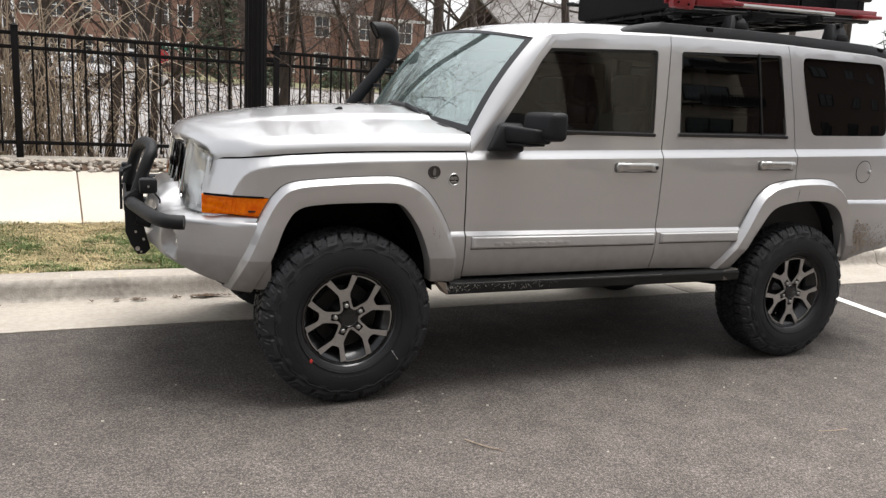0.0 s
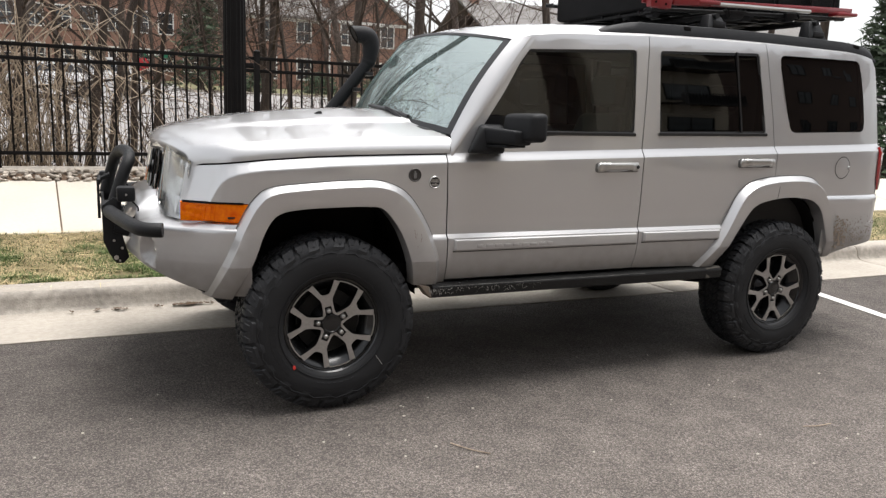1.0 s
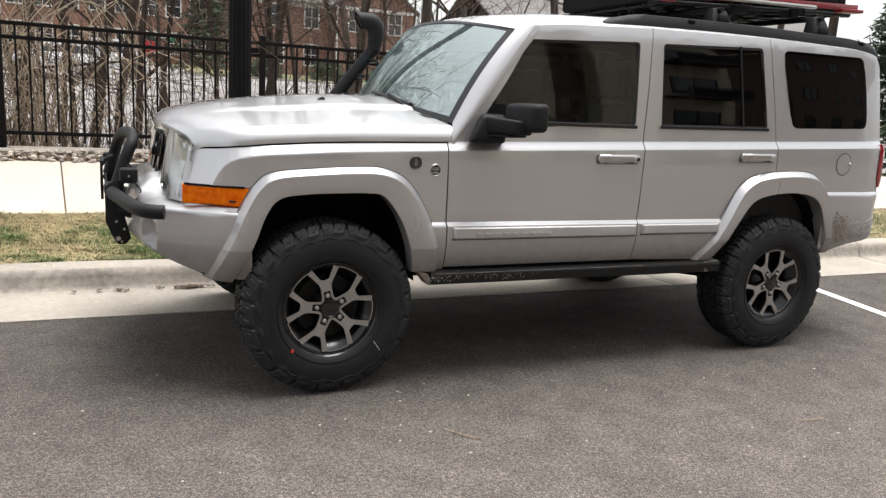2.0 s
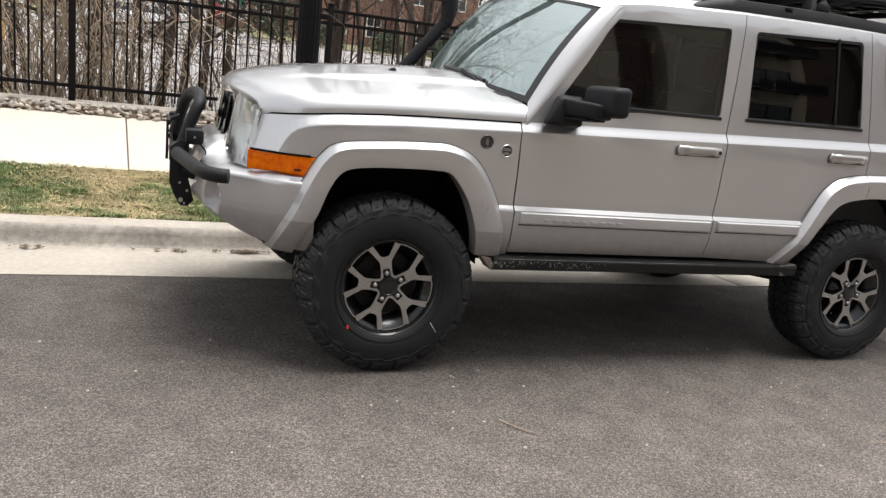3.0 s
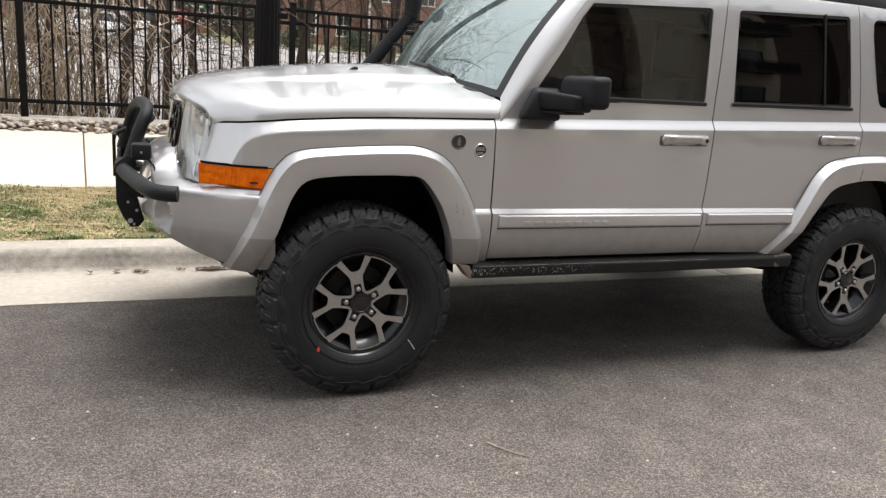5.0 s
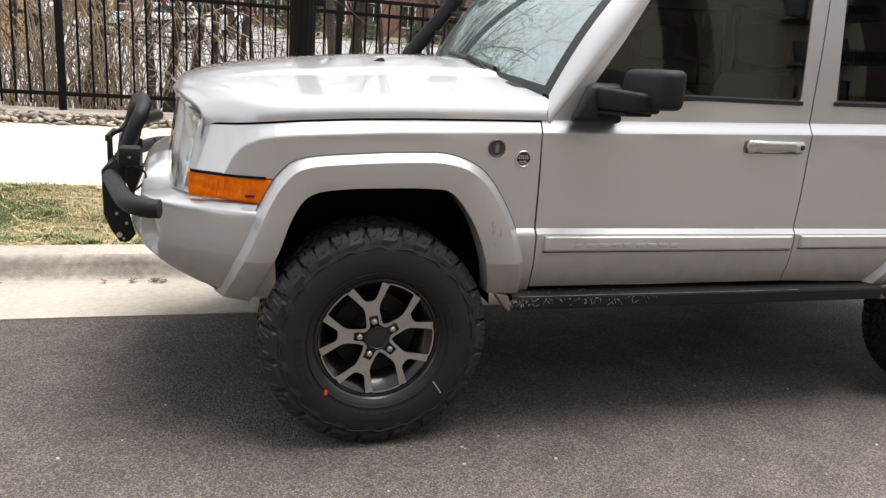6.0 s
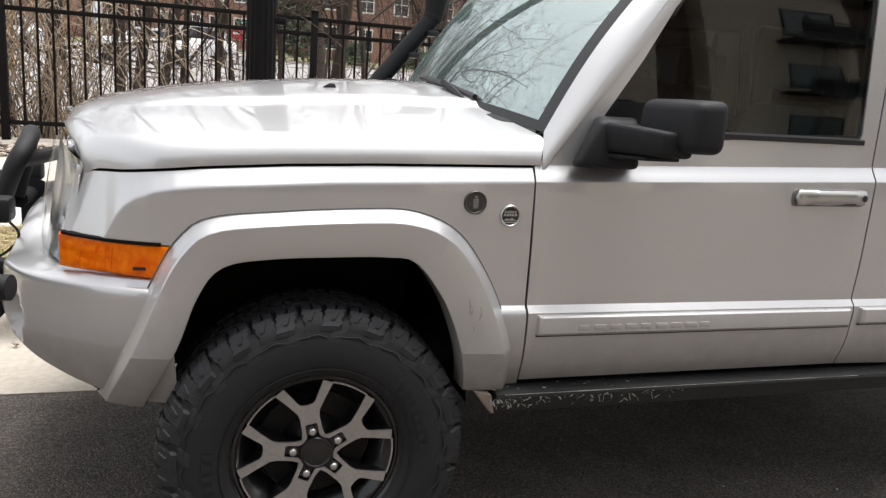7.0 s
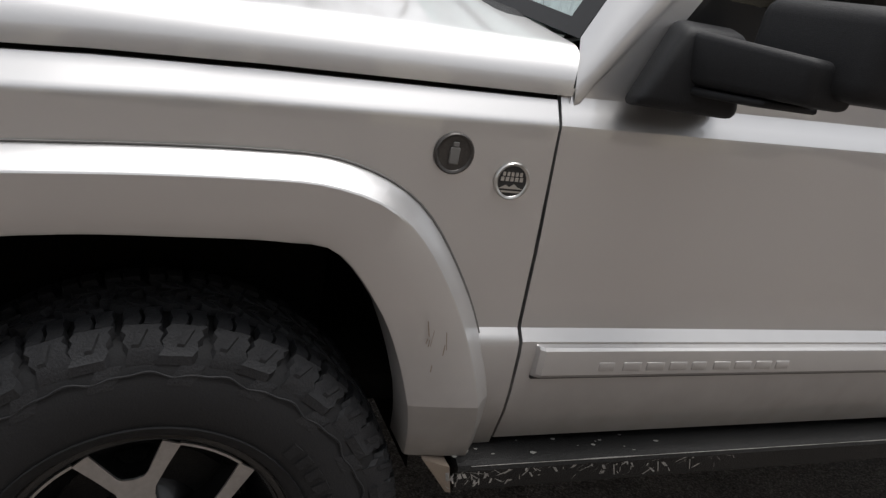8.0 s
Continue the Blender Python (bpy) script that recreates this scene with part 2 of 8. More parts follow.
STONE = material("river_stone", (0.50, 0.44, 0.37), 0.85, 0, (0.34, 0.295, 0.25), 14, 90, 0.3, 60, per_piece=0.35)
FENCE = material("black_fence_paint", (0.006, 0.0055, 0.0055), 0.6, 0, (0.009, 0.008, 0.008), 9, 200, spec=0.12)
BARK = material("grey_bark", (0.085, 0.064, 0.051), 0.95, 0, (0.036, 0.028, 0.023), 6, 50, 0.7, 40, contrast=0.4)
TWIGS = material("brown_twigs", (0.125, 0.088, 0.070), 0.95, 0, (0.055, 0.040, 0.032), 6, 50, per_piece=0.3)
VINE = material("dry_vine", (0.48, 0.39, 0.29), 0.95, 0, (0.22, 0.165, 0.12), 5, 40, per_piece=0.35)
ROAD = material("far_road", (0.27, 0.255, 0.245), 0.9, 0, (0.215, 0.203, 0.195), 0.4, 12, contrast=0.3)
LAWN = material("far_lawn", (0.12, 0.13, 0.055), 1.0, 0, (0.17, 0.145, 0.085), 0.5, 8, contrast=0.4)
MORTAR = material("brick_wall", (0.32, 0.185, 0.14), 0.95, 0, (0.24, 0.135, 0.10), 1.0, 30, 0.3, 60, contrast=0.4)
WHITE_PAINT = material("white_paint", (0.78, 0.77, 0.74), 0.6, 0, (0.70, 0.69, 0.66), 3, 50)
LINE_PAINT = material("road_marking", (0.72, 0.71, 0.68), 0.85, 0, (0.50, 0.49, 0.47), 7, 120, contrast=0.5)
ROOFING = material("grey_shingle", (0.20, 0.19, 0.18), 0.95, 0, (0.14, 0.13, 0.125), 2, 30)
STUCCO = material("beige_render", (0.58, 0.52, 0.415), 0.95, 0, (0.51, 0.455, 0.36), 0.6, 20)
BROWN_BRICK = material("brown_brick", (0.135, 0.095, 0.080), 0.9, 0, (0.105, 0.074, 0.062), 0.8, 18)
DARK_PANE = material("dark_window", (0.03, 0.036, 0.042), 0.06, 0, (0.025, 0.03, 0.036), 1, 5, spec=0.9)
# paler bluish pane colour, painting in the sky it reflects
SKY_PANE = material("sky_pane", (0.13, 0.155, 0.165), 0.08, 0, (0.07, 0.085, 0.09), 0.6, 5, spec=0.9)
CAR_WHITE = material("white_car_paint", (0.78, 0.78, 0.78), 0.25, 0, (0.74, 0.74, 0.74), 2, 60, coat=0.6)
TIMBER = material("tan_timber", (0.56, 0.37, 0.17), 0.85, 0, (0.45, 0.29, 0.13), 3, 40, per_piece=0.2)
SIGN_RED = material("sign_red", (0.50, 0.02, 0.03), 0.4, 0, (0.45, 0.018, 0.026))
SIGN_GREEN = material("sign_green", (0.01, 0.14, 0.07), 0.4, 0, (0.01, 0.12, 0.06))
NEEDLES = material("evergreen", (0.038, 0.058, 0.028), 0.9, 0, (0.025, 0.04, 0.018), 4, 40, per_piece=0.4)
RED_DOT = material("red_dot", (0.65, 0.05, 0.04), 0.7, 0, (0.55, 0.04, 0.03))

# ---- mesh helpers ----
ORIGIN = {}


def thing(name, at, label, category, group="", kind=""):
    """An empty at the base of a thing, which holds its parts."""
    ob = new(name)
    ob.location = at
    ob.empty_display_size = 0.1
    ORIGIN[ob] = Vector(at)
    return tagged(ob, label, category, group, kind)


def finish(ob, bm, mat, angle=35):
    me = ob.data
    bm.to_mesh(me)
    bm.free()
    me.materials.append(mat)
    if angle:
        me.shade_smooth()
        me.set_sharp_from_angle(angle=radians(angle))
    else:
        me.shade_flat()


def part(name, bm, mat, parent, label="", angle=35):
    """Links a bmesh, given in world metres, as one mesh object under a thing or a part."""
    o = ORIGIN[parent]
    bm.transform(Matrix.Translation(-o))
    ob = new(name, bpy.data.meshes.new(name))
    finish(ob, bm, mat, angle)
    ob.parent = parent
    ORIGIN[ob] = o
    return tagged(ob, label)


def single(name, bm, mat, label, category, group="", kind="", at=(0, 0, 0), angle=35):
    """A thing that is one mesh."""
    bm.transform(Matrix.Translation(-Vector(at)))
    ob = new(name, bpy.data.meshes.new(name))
    ob.location = at
    finish(ob, bm, mat, angle)
    ORIGIN[ob] = Vector(at)
    return tagged(ob, label, category, group, kind)


def grid(bm, rows, loop_u=False, loop_v=False):
    """A sheet of quads through rows of points."""
    vs = [[bm.verts.new(p) for p in row] for row in rows]
    nv, nu = len(vs), len(vs[0])
    for j in range(nv if loop_v else nv - 1):
        for i in range(nu if loop_u else nu - 1):
            a, b = vs[j][i], vs[j][(i + 1) % nu]
            c, d = vs[(j + 1) % nv][(i + 1) % nu], vs[(j + 1) % nv][i]
            if len({a, b, c, d}) == 4:
                bm.faces.new((a, b, c, d))
    return vs


def tube(bm, pts, r, n=10, caps=True):
    """A round bar along points; r is one radius or one for each point."""
    pts = [Vector(p) for p in pts]
    rs = r if isinstance(r, (list, tuple)) else [r] * len(pts)
    d = (pts[1] - pts[0]).normalized()
    side = d.orthogonal().normalized()
    rows = []
    for i, p in enumerate(pts):
        q = (pts[min(i + 1, len(pts) - 1)] - pts[max(i - 1, 0)]).normalized()
        side = (side - q * side.dot(q)).normalized()
        up = q.cross(side)
        rows.append([p + (side * math.cos(a) + up * math.sin(a)) * rs[i] for a in [2 * math.pi * k / n for k in range(n)]])
    vs = grid(bm, rows, loop_u=True)
    if caps:
        bm.faces.new(list(reversed(vs[0])))
        bm.faces.new(vs[-1])
    return bm


def smooth_path(pts, per=6):
    """A Catmull-Rom curve through points."""
    pts = [Vector(p) for p in pts]
    ext = [pts[0] * 2 - pts[1], *pts, pts[-1] * 2 - pts[-2]]
    out = []
    for i in range(1, len(ext) - 2):
        a, b, c, d = ext[i - 1:i + 3]
        for k in range(per):
            t = k / per
            out.append(0.5 * (2 * b + (c - a) * t + (2 * a - 5 * b + 4 * c - d) * t * t + (3 * b - a - 3 * c + d) * t ** 3))
    return out + [pts[-1]]


def box(bm, lo, hi, bevel=0.0, m=None, seg=2):
    """A box between two corners, its edges rounded."""
    lo, hi = Vector(lo), Vector(hi)
    made = bmesh.ops.create_cube(bm, size=1, matrix=Matrix.LocRotScale((lo + hi) / 2, None, hi - lo))["verts"]
    if bevel:
        edges = list({e for v in made for e in v.link_edges})
        made = bmesh.ops.bevel(bm, geom=edges, offset=bevel, segments=seg, affect="EDGES", profile=0.5)["verts"]
    if m is not None:
        bmesh.ops.transform(bm, matrix=m, verts=made)
    return bm


def hull_box(bm, quad_a, quad_b, bevel=0.0, seg=2):
    """A solid between two quads of four corners each, its edges rounded."""
    a, b = [bm.verts.new(p) for p in quad_a], [bm.verts.new(p) for p in quad_b]
    faces = [bm.faces.new(a[::-1]), bm.faces.new(b)]
    for i in range(4):
        faces.append(bm.faces.new((a[i], a[(i + 1) % 4], b[(i + 1) % 4], b[i])))
    bmesh.ops.recalc_face_normals(bm, faces=faces)
    if bevel:
        bmesh.ops.bevel(bm, geom=list({e for f in faces for e in f.edges}), offset=bevel, segments=seg, affect="EDGES", profile=0.5)
    return bm


def prism(bm, poly, at, bevel=0.0):
    """A plate from an outline: at(u, v, w) gives the place; w runs from 0 to 1 through it."""
    a, b = [bm.verts.new(at(u, v, 0)) for u, v in poly], [bm.verts.new(at(u, v, 1)) for u, v in poly]
    faces = [bm.faces.new(a), bm.faces.new(b[::-1])]
    for i in range(len(poly)):
        j = (i + 1) % len(poly)
        faces.append(bm.faces.new((a[j], a[i], b[i], b[j])))
    bmesh.ops.recalc_face_normals(bm, faces=faces)
    if bevel:
        bmesh.ops.bevel(bm, geom=list(faces[0].edges), offset=bevel, segments=2, affect="EDGES", profile=0.5)
    return bm


def turned(bm, prof, n, at):
    """A body turned about an axis: prof of (radius, along); at(r, angle, along) gives the place."""
    return grid(bm, [[at(r, 2 * math.pi * k / n, h) for k in range(n)] for r, h in prof], loop_u=True)


def ramp_at(x, table):
    return float(np.interp(x, [a for a, _ in table], [b for _, b in table]))

# ---- ground, gutter, kerb, verge ----
bm = bmesh.new()
grid(bm, [[(-400, -300, 0), (400, -300, 0)], [(-400, 500, 0), (400, 500, 0)]])
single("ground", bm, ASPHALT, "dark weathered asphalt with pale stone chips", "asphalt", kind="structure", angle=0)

JOINTS = [-8.67, -5.67, -2.67, 0.33, 3.33, 6.33, 9.33, 12.33]
gutter = thing("pavement", (0, 1.8, 0), "pale concrete gutter and kerb cast in slabs", "kerb", kind="structure")
GUTTER_PROFILE = [(1.48, -0.05), (1.48, 0.006), (1.49, 0.009), (1.75, 0.004), (2.02, 0.008), (2.085, 0.02), (2.112, 0.045), (2.125, 0.10),
                  (2.14, 0.135), (2.165, 0.15), (2.20, 0.156), (2.345, 0.16), (2.36, 0.15), (2.36, -0.05)]
for x0, x1 in zip(JOINTS, JOINTS[1:]):
    bm = bmesh.new()
    xs = [x0 + 0.006, x0 + 0.012, *np.linspace(x0 + 0.15, x1 - 0.15, 12), x1 - 0.012, x1 - 0.006]
    rows = []
    for i, x in enumerate(xs):
        e = 0.006 if i in (0, len(xs) - 1) else 0.0
        rows.append([(x, y + 0.004 * noise.noise((x * 1.7, y * 3, 4)), z - e + 0.003 * noise.noise((x * 2.3, y * 5, 1))) for y, z in GUTTER_PROFILE])
    vs = grid(bm, rows)
    bm.faces.new(vs[0]), bm.faces.new(vs[-1][::-1])
    bmesh.ops.recalc_face_normals(bm, faces=bm.faces)
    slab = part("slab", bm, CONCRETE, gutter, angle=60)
    # upright face of the kerb gets a darker, blotchy concrete
    slab.data.materials.append(KERB_FACE)
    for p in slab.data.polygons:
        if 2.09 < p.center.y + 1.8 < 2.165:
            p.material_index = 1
bm = bmesh.new()
for x in JOINTS[1:-1]:
    box(bm, (x - 0.006, 1.481, -0.04), (x + 0.006, 2.11, 0.0))
part("joint", bm, STAIN, gutter)

# leaf litter lying along the kerb's foot
random.seed(11)
litter = thing("leaf_litter", (-0.5, 2.05, 0.01), "dark wet leaf litter in patches along the kerb", "leaf litter", kind="stuff")
bm = bmesh.new()
for cx, w, cnt in ((-0.42, 0.10, 90), (-0.86, 0.035, 14), (-1.0, 0.03, 6), (-1.16, 0.03, 5), (-1.75, 0.09, 20), (-0.62, 0.02, 8), (3.75, 0.2, 40), (4.4, 0.15, 30)):
    for _ in range(cnt):
        x, y = random.gauss(cx, w * 0.6), 2.055 + random.gauss(0, 0.012) - 0.01 * abs(cx)
        s, a = random.uniform(0.006, 0.016), random.uniform(0, 6.3)
        z = 0.02 + random.uniform(0, 0.008)
        p = [(x + s * math.cos(a + k * 2.1) * (1.6 if k == 0 else 1), y + s * math.sin(a + k * 2.1), z + random.uniform(0, 0.006)) for k in range(3)]
        q = [bm.verts.new(v) for v in p]
        top = bm.verts.new((x, y, z + 0.008))
        for k in range(3):
            bm.faces.new((q[k], q[(k + 1) % 3], top))
part("leaf", bm, STAIN, litter, angle=0)

# parking bay line across the gutter
bm = bmesh.new()
random.seed(3)
left, right = [], []
for k in range(25):
    y = 1.46 - k * 0.1
    x = 4.60 + (y - 1.46) * 0.19
    left.append((x - 0.05 + random.uniform(-0.003, 0.003), y, 0.004)), right.append((x + 0.05 + random.uniform(-0.003, 0.003), y, 0.004))
grid(bm, [left, right])
single("parking_line", bm, LINE_PAINT, "worn white painted parking bay line on asphalt", "road marking", kind="structure", angle=0)


def verge_z(x, y):
    t = (y - 2.36) / 1.2
    return 0.135 + 0.165 * t * (0.55 + 0.45 * t) + 0.012 * noise.noise((x * 1.6, y * 2.2, 0)) + 0.008 * noise.noise((x * 6, y * 6, 3))


bm = bmesh.new()
grid(bm, [[(x, y, verge_z(x, y)) for x in np.linspace(-9, 13, 221)] for y in np.linspace(2.362, 3.57, 20)])
verge = single("ground", bm, SOIL, "patchy verge of bare soil and matted turf", "grass verge", kind="structure", angle=180)


def bare(x, y):
    """Where the turf is worn to soil."""
    return noise.noise((x * 0.9 + 5, y * 1.2, 7))


random.seed(5)
np.random.seed(5)
turf = {"green": ([], []), "straw": ([], [])}
tufts = [(random.uniform(-2.8, -0.3), 2.40 + 0.75 * random.random() ** 1.5, random.uniform(0.03, 0.09)) for _ in range(60)]
for k in range(62000):
    x = random.uniform(-2.9, -0.1) if random.random() < 0.8 else random.uniform(3.2, 9)
    y = random.uniform(2.37, 3.56)
    tuft = k >= 52000
    if tuft:
        cx, cy, spread = tufts[k % len(tufts)]
        x, y = cx + random.gauss(0, spread), max(2.375, cy + random.gauss(0, spread * 0.6))
    g = noise.noise((x * 1.1, y * 1.5, 2)) + 0.5 * noise.noise((x * 4, y * 4, 9)) + 0.06
    worn = math.exp(-((x + 0.84) / 0.22) ** 2 - ((y - 2.50) / 0.12) ** 2)
    if random.random() < worn * 1.1:
        continue
    kind = "green" if tuft or g + random.gauss(0, 0.40) > 0.0 else "straw"
    vs, fs = turf[kind]
    flat = kind == "straw" and random.random() < 0.975
    if kind == "green":
        h = random.uniform(0.02, 0.05) * (1.5 if tuft else 1 + 0.6 * max(0.0, g))
    else:
        h = (random.uniform(0.05, 0.10) if random.random() < 0.7 else random.uniform(0.12, 0.26)) if flat else random.uniform(0.03, 0.07)
    a, w = random.gauss(0.4, 1.2) if flat else random.uniform(0, 6.28), random.uniform(0.0013, 0.0032) * (1.35 if flat and h > 0.11 else 1.0)
    lean = random.uniform(0.9, 1.5) if flat else random.uniform(0.3, 1.0)
    up = random.uniform(0.04, 0.20) if flat else 0.75
    dx, dy, z = math.cos(a), math.sin(a), verge_z(x, y)
    i = len(vs)
    for t, ww in ((0, 1), (0.55, 0.8), (1, 0.12)):
        cx, cy, cz = x + dx * h * lean * t * t, y + dy * h * lean * t * t, z + 0.004 + h * up * (t - 0.25 * t * t)
        vs.append((cx - dy * w * ww, cy + dx * w * ww, cz)), vs.append((cx + dy * w * ww, cy - dx * w * ww, cz))
    fs += [(i, i + 1, i + 3, i + 2), (i + 2, i + 3, i + 5, i + 4)]
grass = thing("grass", (0, 2.4, 0.13), "short tufts of green grass among straw-coloured dead blades", "grass", kind="stuff")
for kind, mat in (("green", GRASS_GREEN), ("straw", STRAW)):
    me = bpy.data.meshes.new(kind)
    me.from_pydata([(x, y - 2.4, z - 0.13) for x, y, z in turf[kind][0]], [], turf[kind][1])
    me.materials.append(mat)
    ob = new("green_blades" if kind == "green" else "dead_blades", me)
    ob.parent = grass
    tagged(ob, kind="stuff")

# ---- sloping footway behind the verge, a bed of stones and the fence's footing ----
footway = thing("pavement_footway", (0, 3.6, 0.3), "pale concrete footway cast in slabs, sloping up to the fence", "footway", kind="structure")
FOOT_JOINTS = [-8.80, -7.30, -5.80, -4.30, -2.80, -1.29, 0.21, 1.71, 3.21, 4.71, 6.21, 7.71, 9.21, 10.7]


def foot_z(y):
    return 0.312 + 0.276 * (y - 3.58) / 1.32


for x0, x1 in zip(FOOT_JOINTS, FOOT_JOINTS[1:]):
    bm = bmesh.new()
    hull_box(bm, [(x0 + 0.051, 3.55, 0.10), (x1 + 0.039, 3.55, 0.10), (x1 - 0.051, 4.93, 0.40), (x0 - 0.039, 4.93, 0.40)],
             [(x0 + 0.051, 3.55, foot_z(3.55)), (x1 + 0.039, 3.55, foot_z(3.55)), (x1 - 0.051, 4.93, foot_z(4.93)), (x0 - 0.039, 4.93, foot_z(4.93))], 0.006)
    part("slab", bm, WALL_CONCRETE, footway)
bm = bmesh.new()
for x in FOOT_JOINTS[1:-1]:
    hull_box(bm, [(x + 0.039, 3.56, 0.12), (x + 0.051, 3.56, 0.12), (x - 0.039, 4.92, 0.42), (x - 0.051, 4.92, 0.42)],
             [(x + 0.039, 3.56, foot_z(3.56) - 0.012), (x + 0.051, 3.56, foot_z(3.56) - 0.012), (x - 0.039, 4.92, foot_z(4.92) - 0.012), (x - 0.051, 4.92, foot_z(4.92) - 0.012)])
part("joint", bm, STAIN, footway)


def bed_z(x, y):
    return 0.588 + 0.085 * (y - 4.90) / 0.17


footing = thing("trim", (0, 5.2, 0.6), "rough concrete footing strip under the fence", "footing", kind="structure")
bm = bmesh.new()
rows = []
for x in np.linspace(-8.5, 10.5, 120):
    k = 0.010 * noise.noise((x * 1.5, 0, 5)) + 0.006 * noise.noise((x * 6, 0, 5))
    rows.append([(x, 5.06 + k, 0.4), (x, 5.06 + k, 0.664 + k), (x, 5.09 + k, 0.688 + k * 0.5), (x, 5.44, 0.69), (x, 5.48, 0.66), (x, 5.48, 0.2)])
grid(bm, rows)
bmesh.ops.recalc_face_normals(bm, faces=bm.faces)
part("strip", bm, CONCRETE, footing, angle=50)

bm = bmesh.new()
grid(bm, [[(x, y, bed_z(x, y) - 0.02) for x in np.linspace(-8.3, 10.4, 40)] for y in (4.91, 5.0, 5.09)])
bed = single("trim", bm, STAIN, "bed of rounded tan and grey river stones", "stone bed", kind="structure", at=(0, 5.0, 0.6), angle=0)


def pebble(seed):
    b = bmesh.new()
    bmesh.ops.create_icosphere(b, subdivisions=1, radius=1)
    for v in b.verts:
        v.co *= 1 + 0.50 * noise.noise(v.co * 1.1 + Vector((seed * 3.1, 0, 0)))
        v.co = Vector((v.co.x * (1.0 + 0.12 * (seed % 3)), v.co.y * 0.8, v.co.z * 0.46))
    return b


random.seed(21)
pebbles = []
for k in range(7):
    b = pebble(k)
    me = bpy.data.meshes.new("stone")
    b.to_mesh(me)
    b.free()
    me.materials.append(STONE)
    me.shade_smooth()
    pebbles.append(me)
rest = bmesh.new()
near = 0
cells = [(x, y) for x in np.arange(-3.1, 9.5, 0.078) for y in (4.925, 4.955, 4.985, 5.015, 5.045, 5.07)]
cells.sort(key=lambda c: (c[1] > 5.03, abs(c[0] + 1.6)))
for x, y in cells:
    x, y = x + random.uniform(-0.03, 0.03), y + random.uniform(-0.014, 0.014)
    s = random.choice((random.uniform(0.016, 0.030), random.uniform(0.026, 0.050)))
    m = Matrix.LocRotScale((x, y - 5.0, bed_z(x, y) - 0.6 + s * random.uniform(-0.1, 0.35)), Euler((random.uniform(-0.5, 0.5), random.uniform(-0.5, 0.5), random.uniform(0, 6.3))),
                           Vector((s, s * random.uniform(0.7, 1.1), s)))
    if near < 260 and x < 0.2:
        ob = new("stone", random.choice(pebbles))
        ob.parent, ob.matrix_basis = bed, m
        near += 1
    else:
        start = len(rest.verts)
        rest.from_mesh(random.choice(pebbles))
        rest.verts.ensure_lookup_table()
        bmesh.ops.transform(rest, matrix=Matrix.Translation((0, 5.0, 0.6)) @ m, verts=rest.verts[start:])
tagged(part("stones", rest, STONE, bed, angle=180), kind="stuff")

# ---- fence ----
PICKET = bmesh.new()
box(PICKET, (-0.009, -0.009, 0.745), (0.009, 0.009, 1.872), 0.002, seg=1)
PICKET_MESH = bpy.data.meshes.new("picket")
PICKET.to_mesh(PICKET_MESH)
PICKET.free()
PICKET_MESH.materials.append(FENCE)
SPAN = 2.49
for k in range(-2, 5):
    x0 = -1.845 + SPAN * k
    fence = thing("fence_panel", (x0, 5.24, 0.69), "black painted metal picket fence panel on a concrete footing", "fence", "fence panels")
    bm = bmesh.new()
    box(bm, (x0 - 0.03, 5.21, 0.675), (x0 + 0.03, 5.27, 1.935), 0.003)
    post = part("post", bm, FENCE, fence)
    bm = bmesh.new()
    box(bm, (x0 - 0.036, 5.204, 1.935), (x0 + 0.036, 5.276, 1.947), 0.003)
    bmesh.ops.create_cone(bm, cap_ends=True, segments=4, radius1=0.045, radius2=0.012, depth=0.018, matrix=pose(x0, 5.24, 1.955, 0, 0, 45))
    part("post_cap", bm, FENCE, post)
    for z, h in ((1.872, 0.036), (1.742, 0.036), (0.835, 0.036)):
        bm = bmesh.new()
        box(bm, (x0 + 0.03, 5.222, z - h / 2), (x0 + SPAN - 0.03, 5.258, z + h / 2), 0.004)
        part("rail", bm, FENCE, fence)
    for j in range(20):
        ob = new("picket", PICKET_MESH)
        ob.parent = fence
        ob.location = (0.03 + (j + 1) * (SPAN - 0.06) / 21, 0, -0.69)

# ---- lamp post ----
lamp_post = thing("lamp_post", (0.02, 2.78, 0.15), "tall black fluted metal lamp post in the verge", "lamp post")
bm = bmesh.new()
flutes, rows = 16, []
for z in (0.62, 1.5, 2.6, 4.2, 6.5):
    r0 = 0.088 - 0.004 * (z - 0.6)
    rows.append([(0.02 + (r0 * (1 - 0.06 * (k % 4 in (1, 2)) - 0.05 * (k % 4 == 0) * 0)) * math.cos(2 * math.pi * k / (flutes * 4)),
                  2.78 + (r0 * (1 - 0.06 * (k % 4 in (1, 2)))) * math.sin(2 * math.pi * k / (flutes * 4)), z) for k in range(flutes * 4)])
vs = grid(bm, rows, loop_u=True)
bm.faces.new(vs[-1])
part("pole", bm, FENCE, lamp_post, angle=20)
bm = bmesh.new()
turned(bm, [(0.0, 0.12), (0.19, 0.12), (0.19, 0.2), (0.17, 0.23), (0.15, 0.26), (0.14, 0.5), (0.12, 0.56), (0.10, 0.6), (0.098, 0.64)], 32,
       lambda r, a, h: (0.02 + r * math.cos(a), 2.78 + r * math.sin(a), h))
part("base", bm, FENCE, lamp_post)
bm = bmesh.new()
turned(bm, [(0.06, 6.49), (0.1, 6.55), (0.07, 6.6), (0.16, 6.7), (0.2, 7.05), (0.1, 7.2), (0.0, 7.3)], 20,
       lambda r, a, h: (0.02 + r * math.cos(a), 2.78 + r * math.sin(a), h))
part("lantern", bm, FENCE, lamp_post)
bm = bmesh.new()
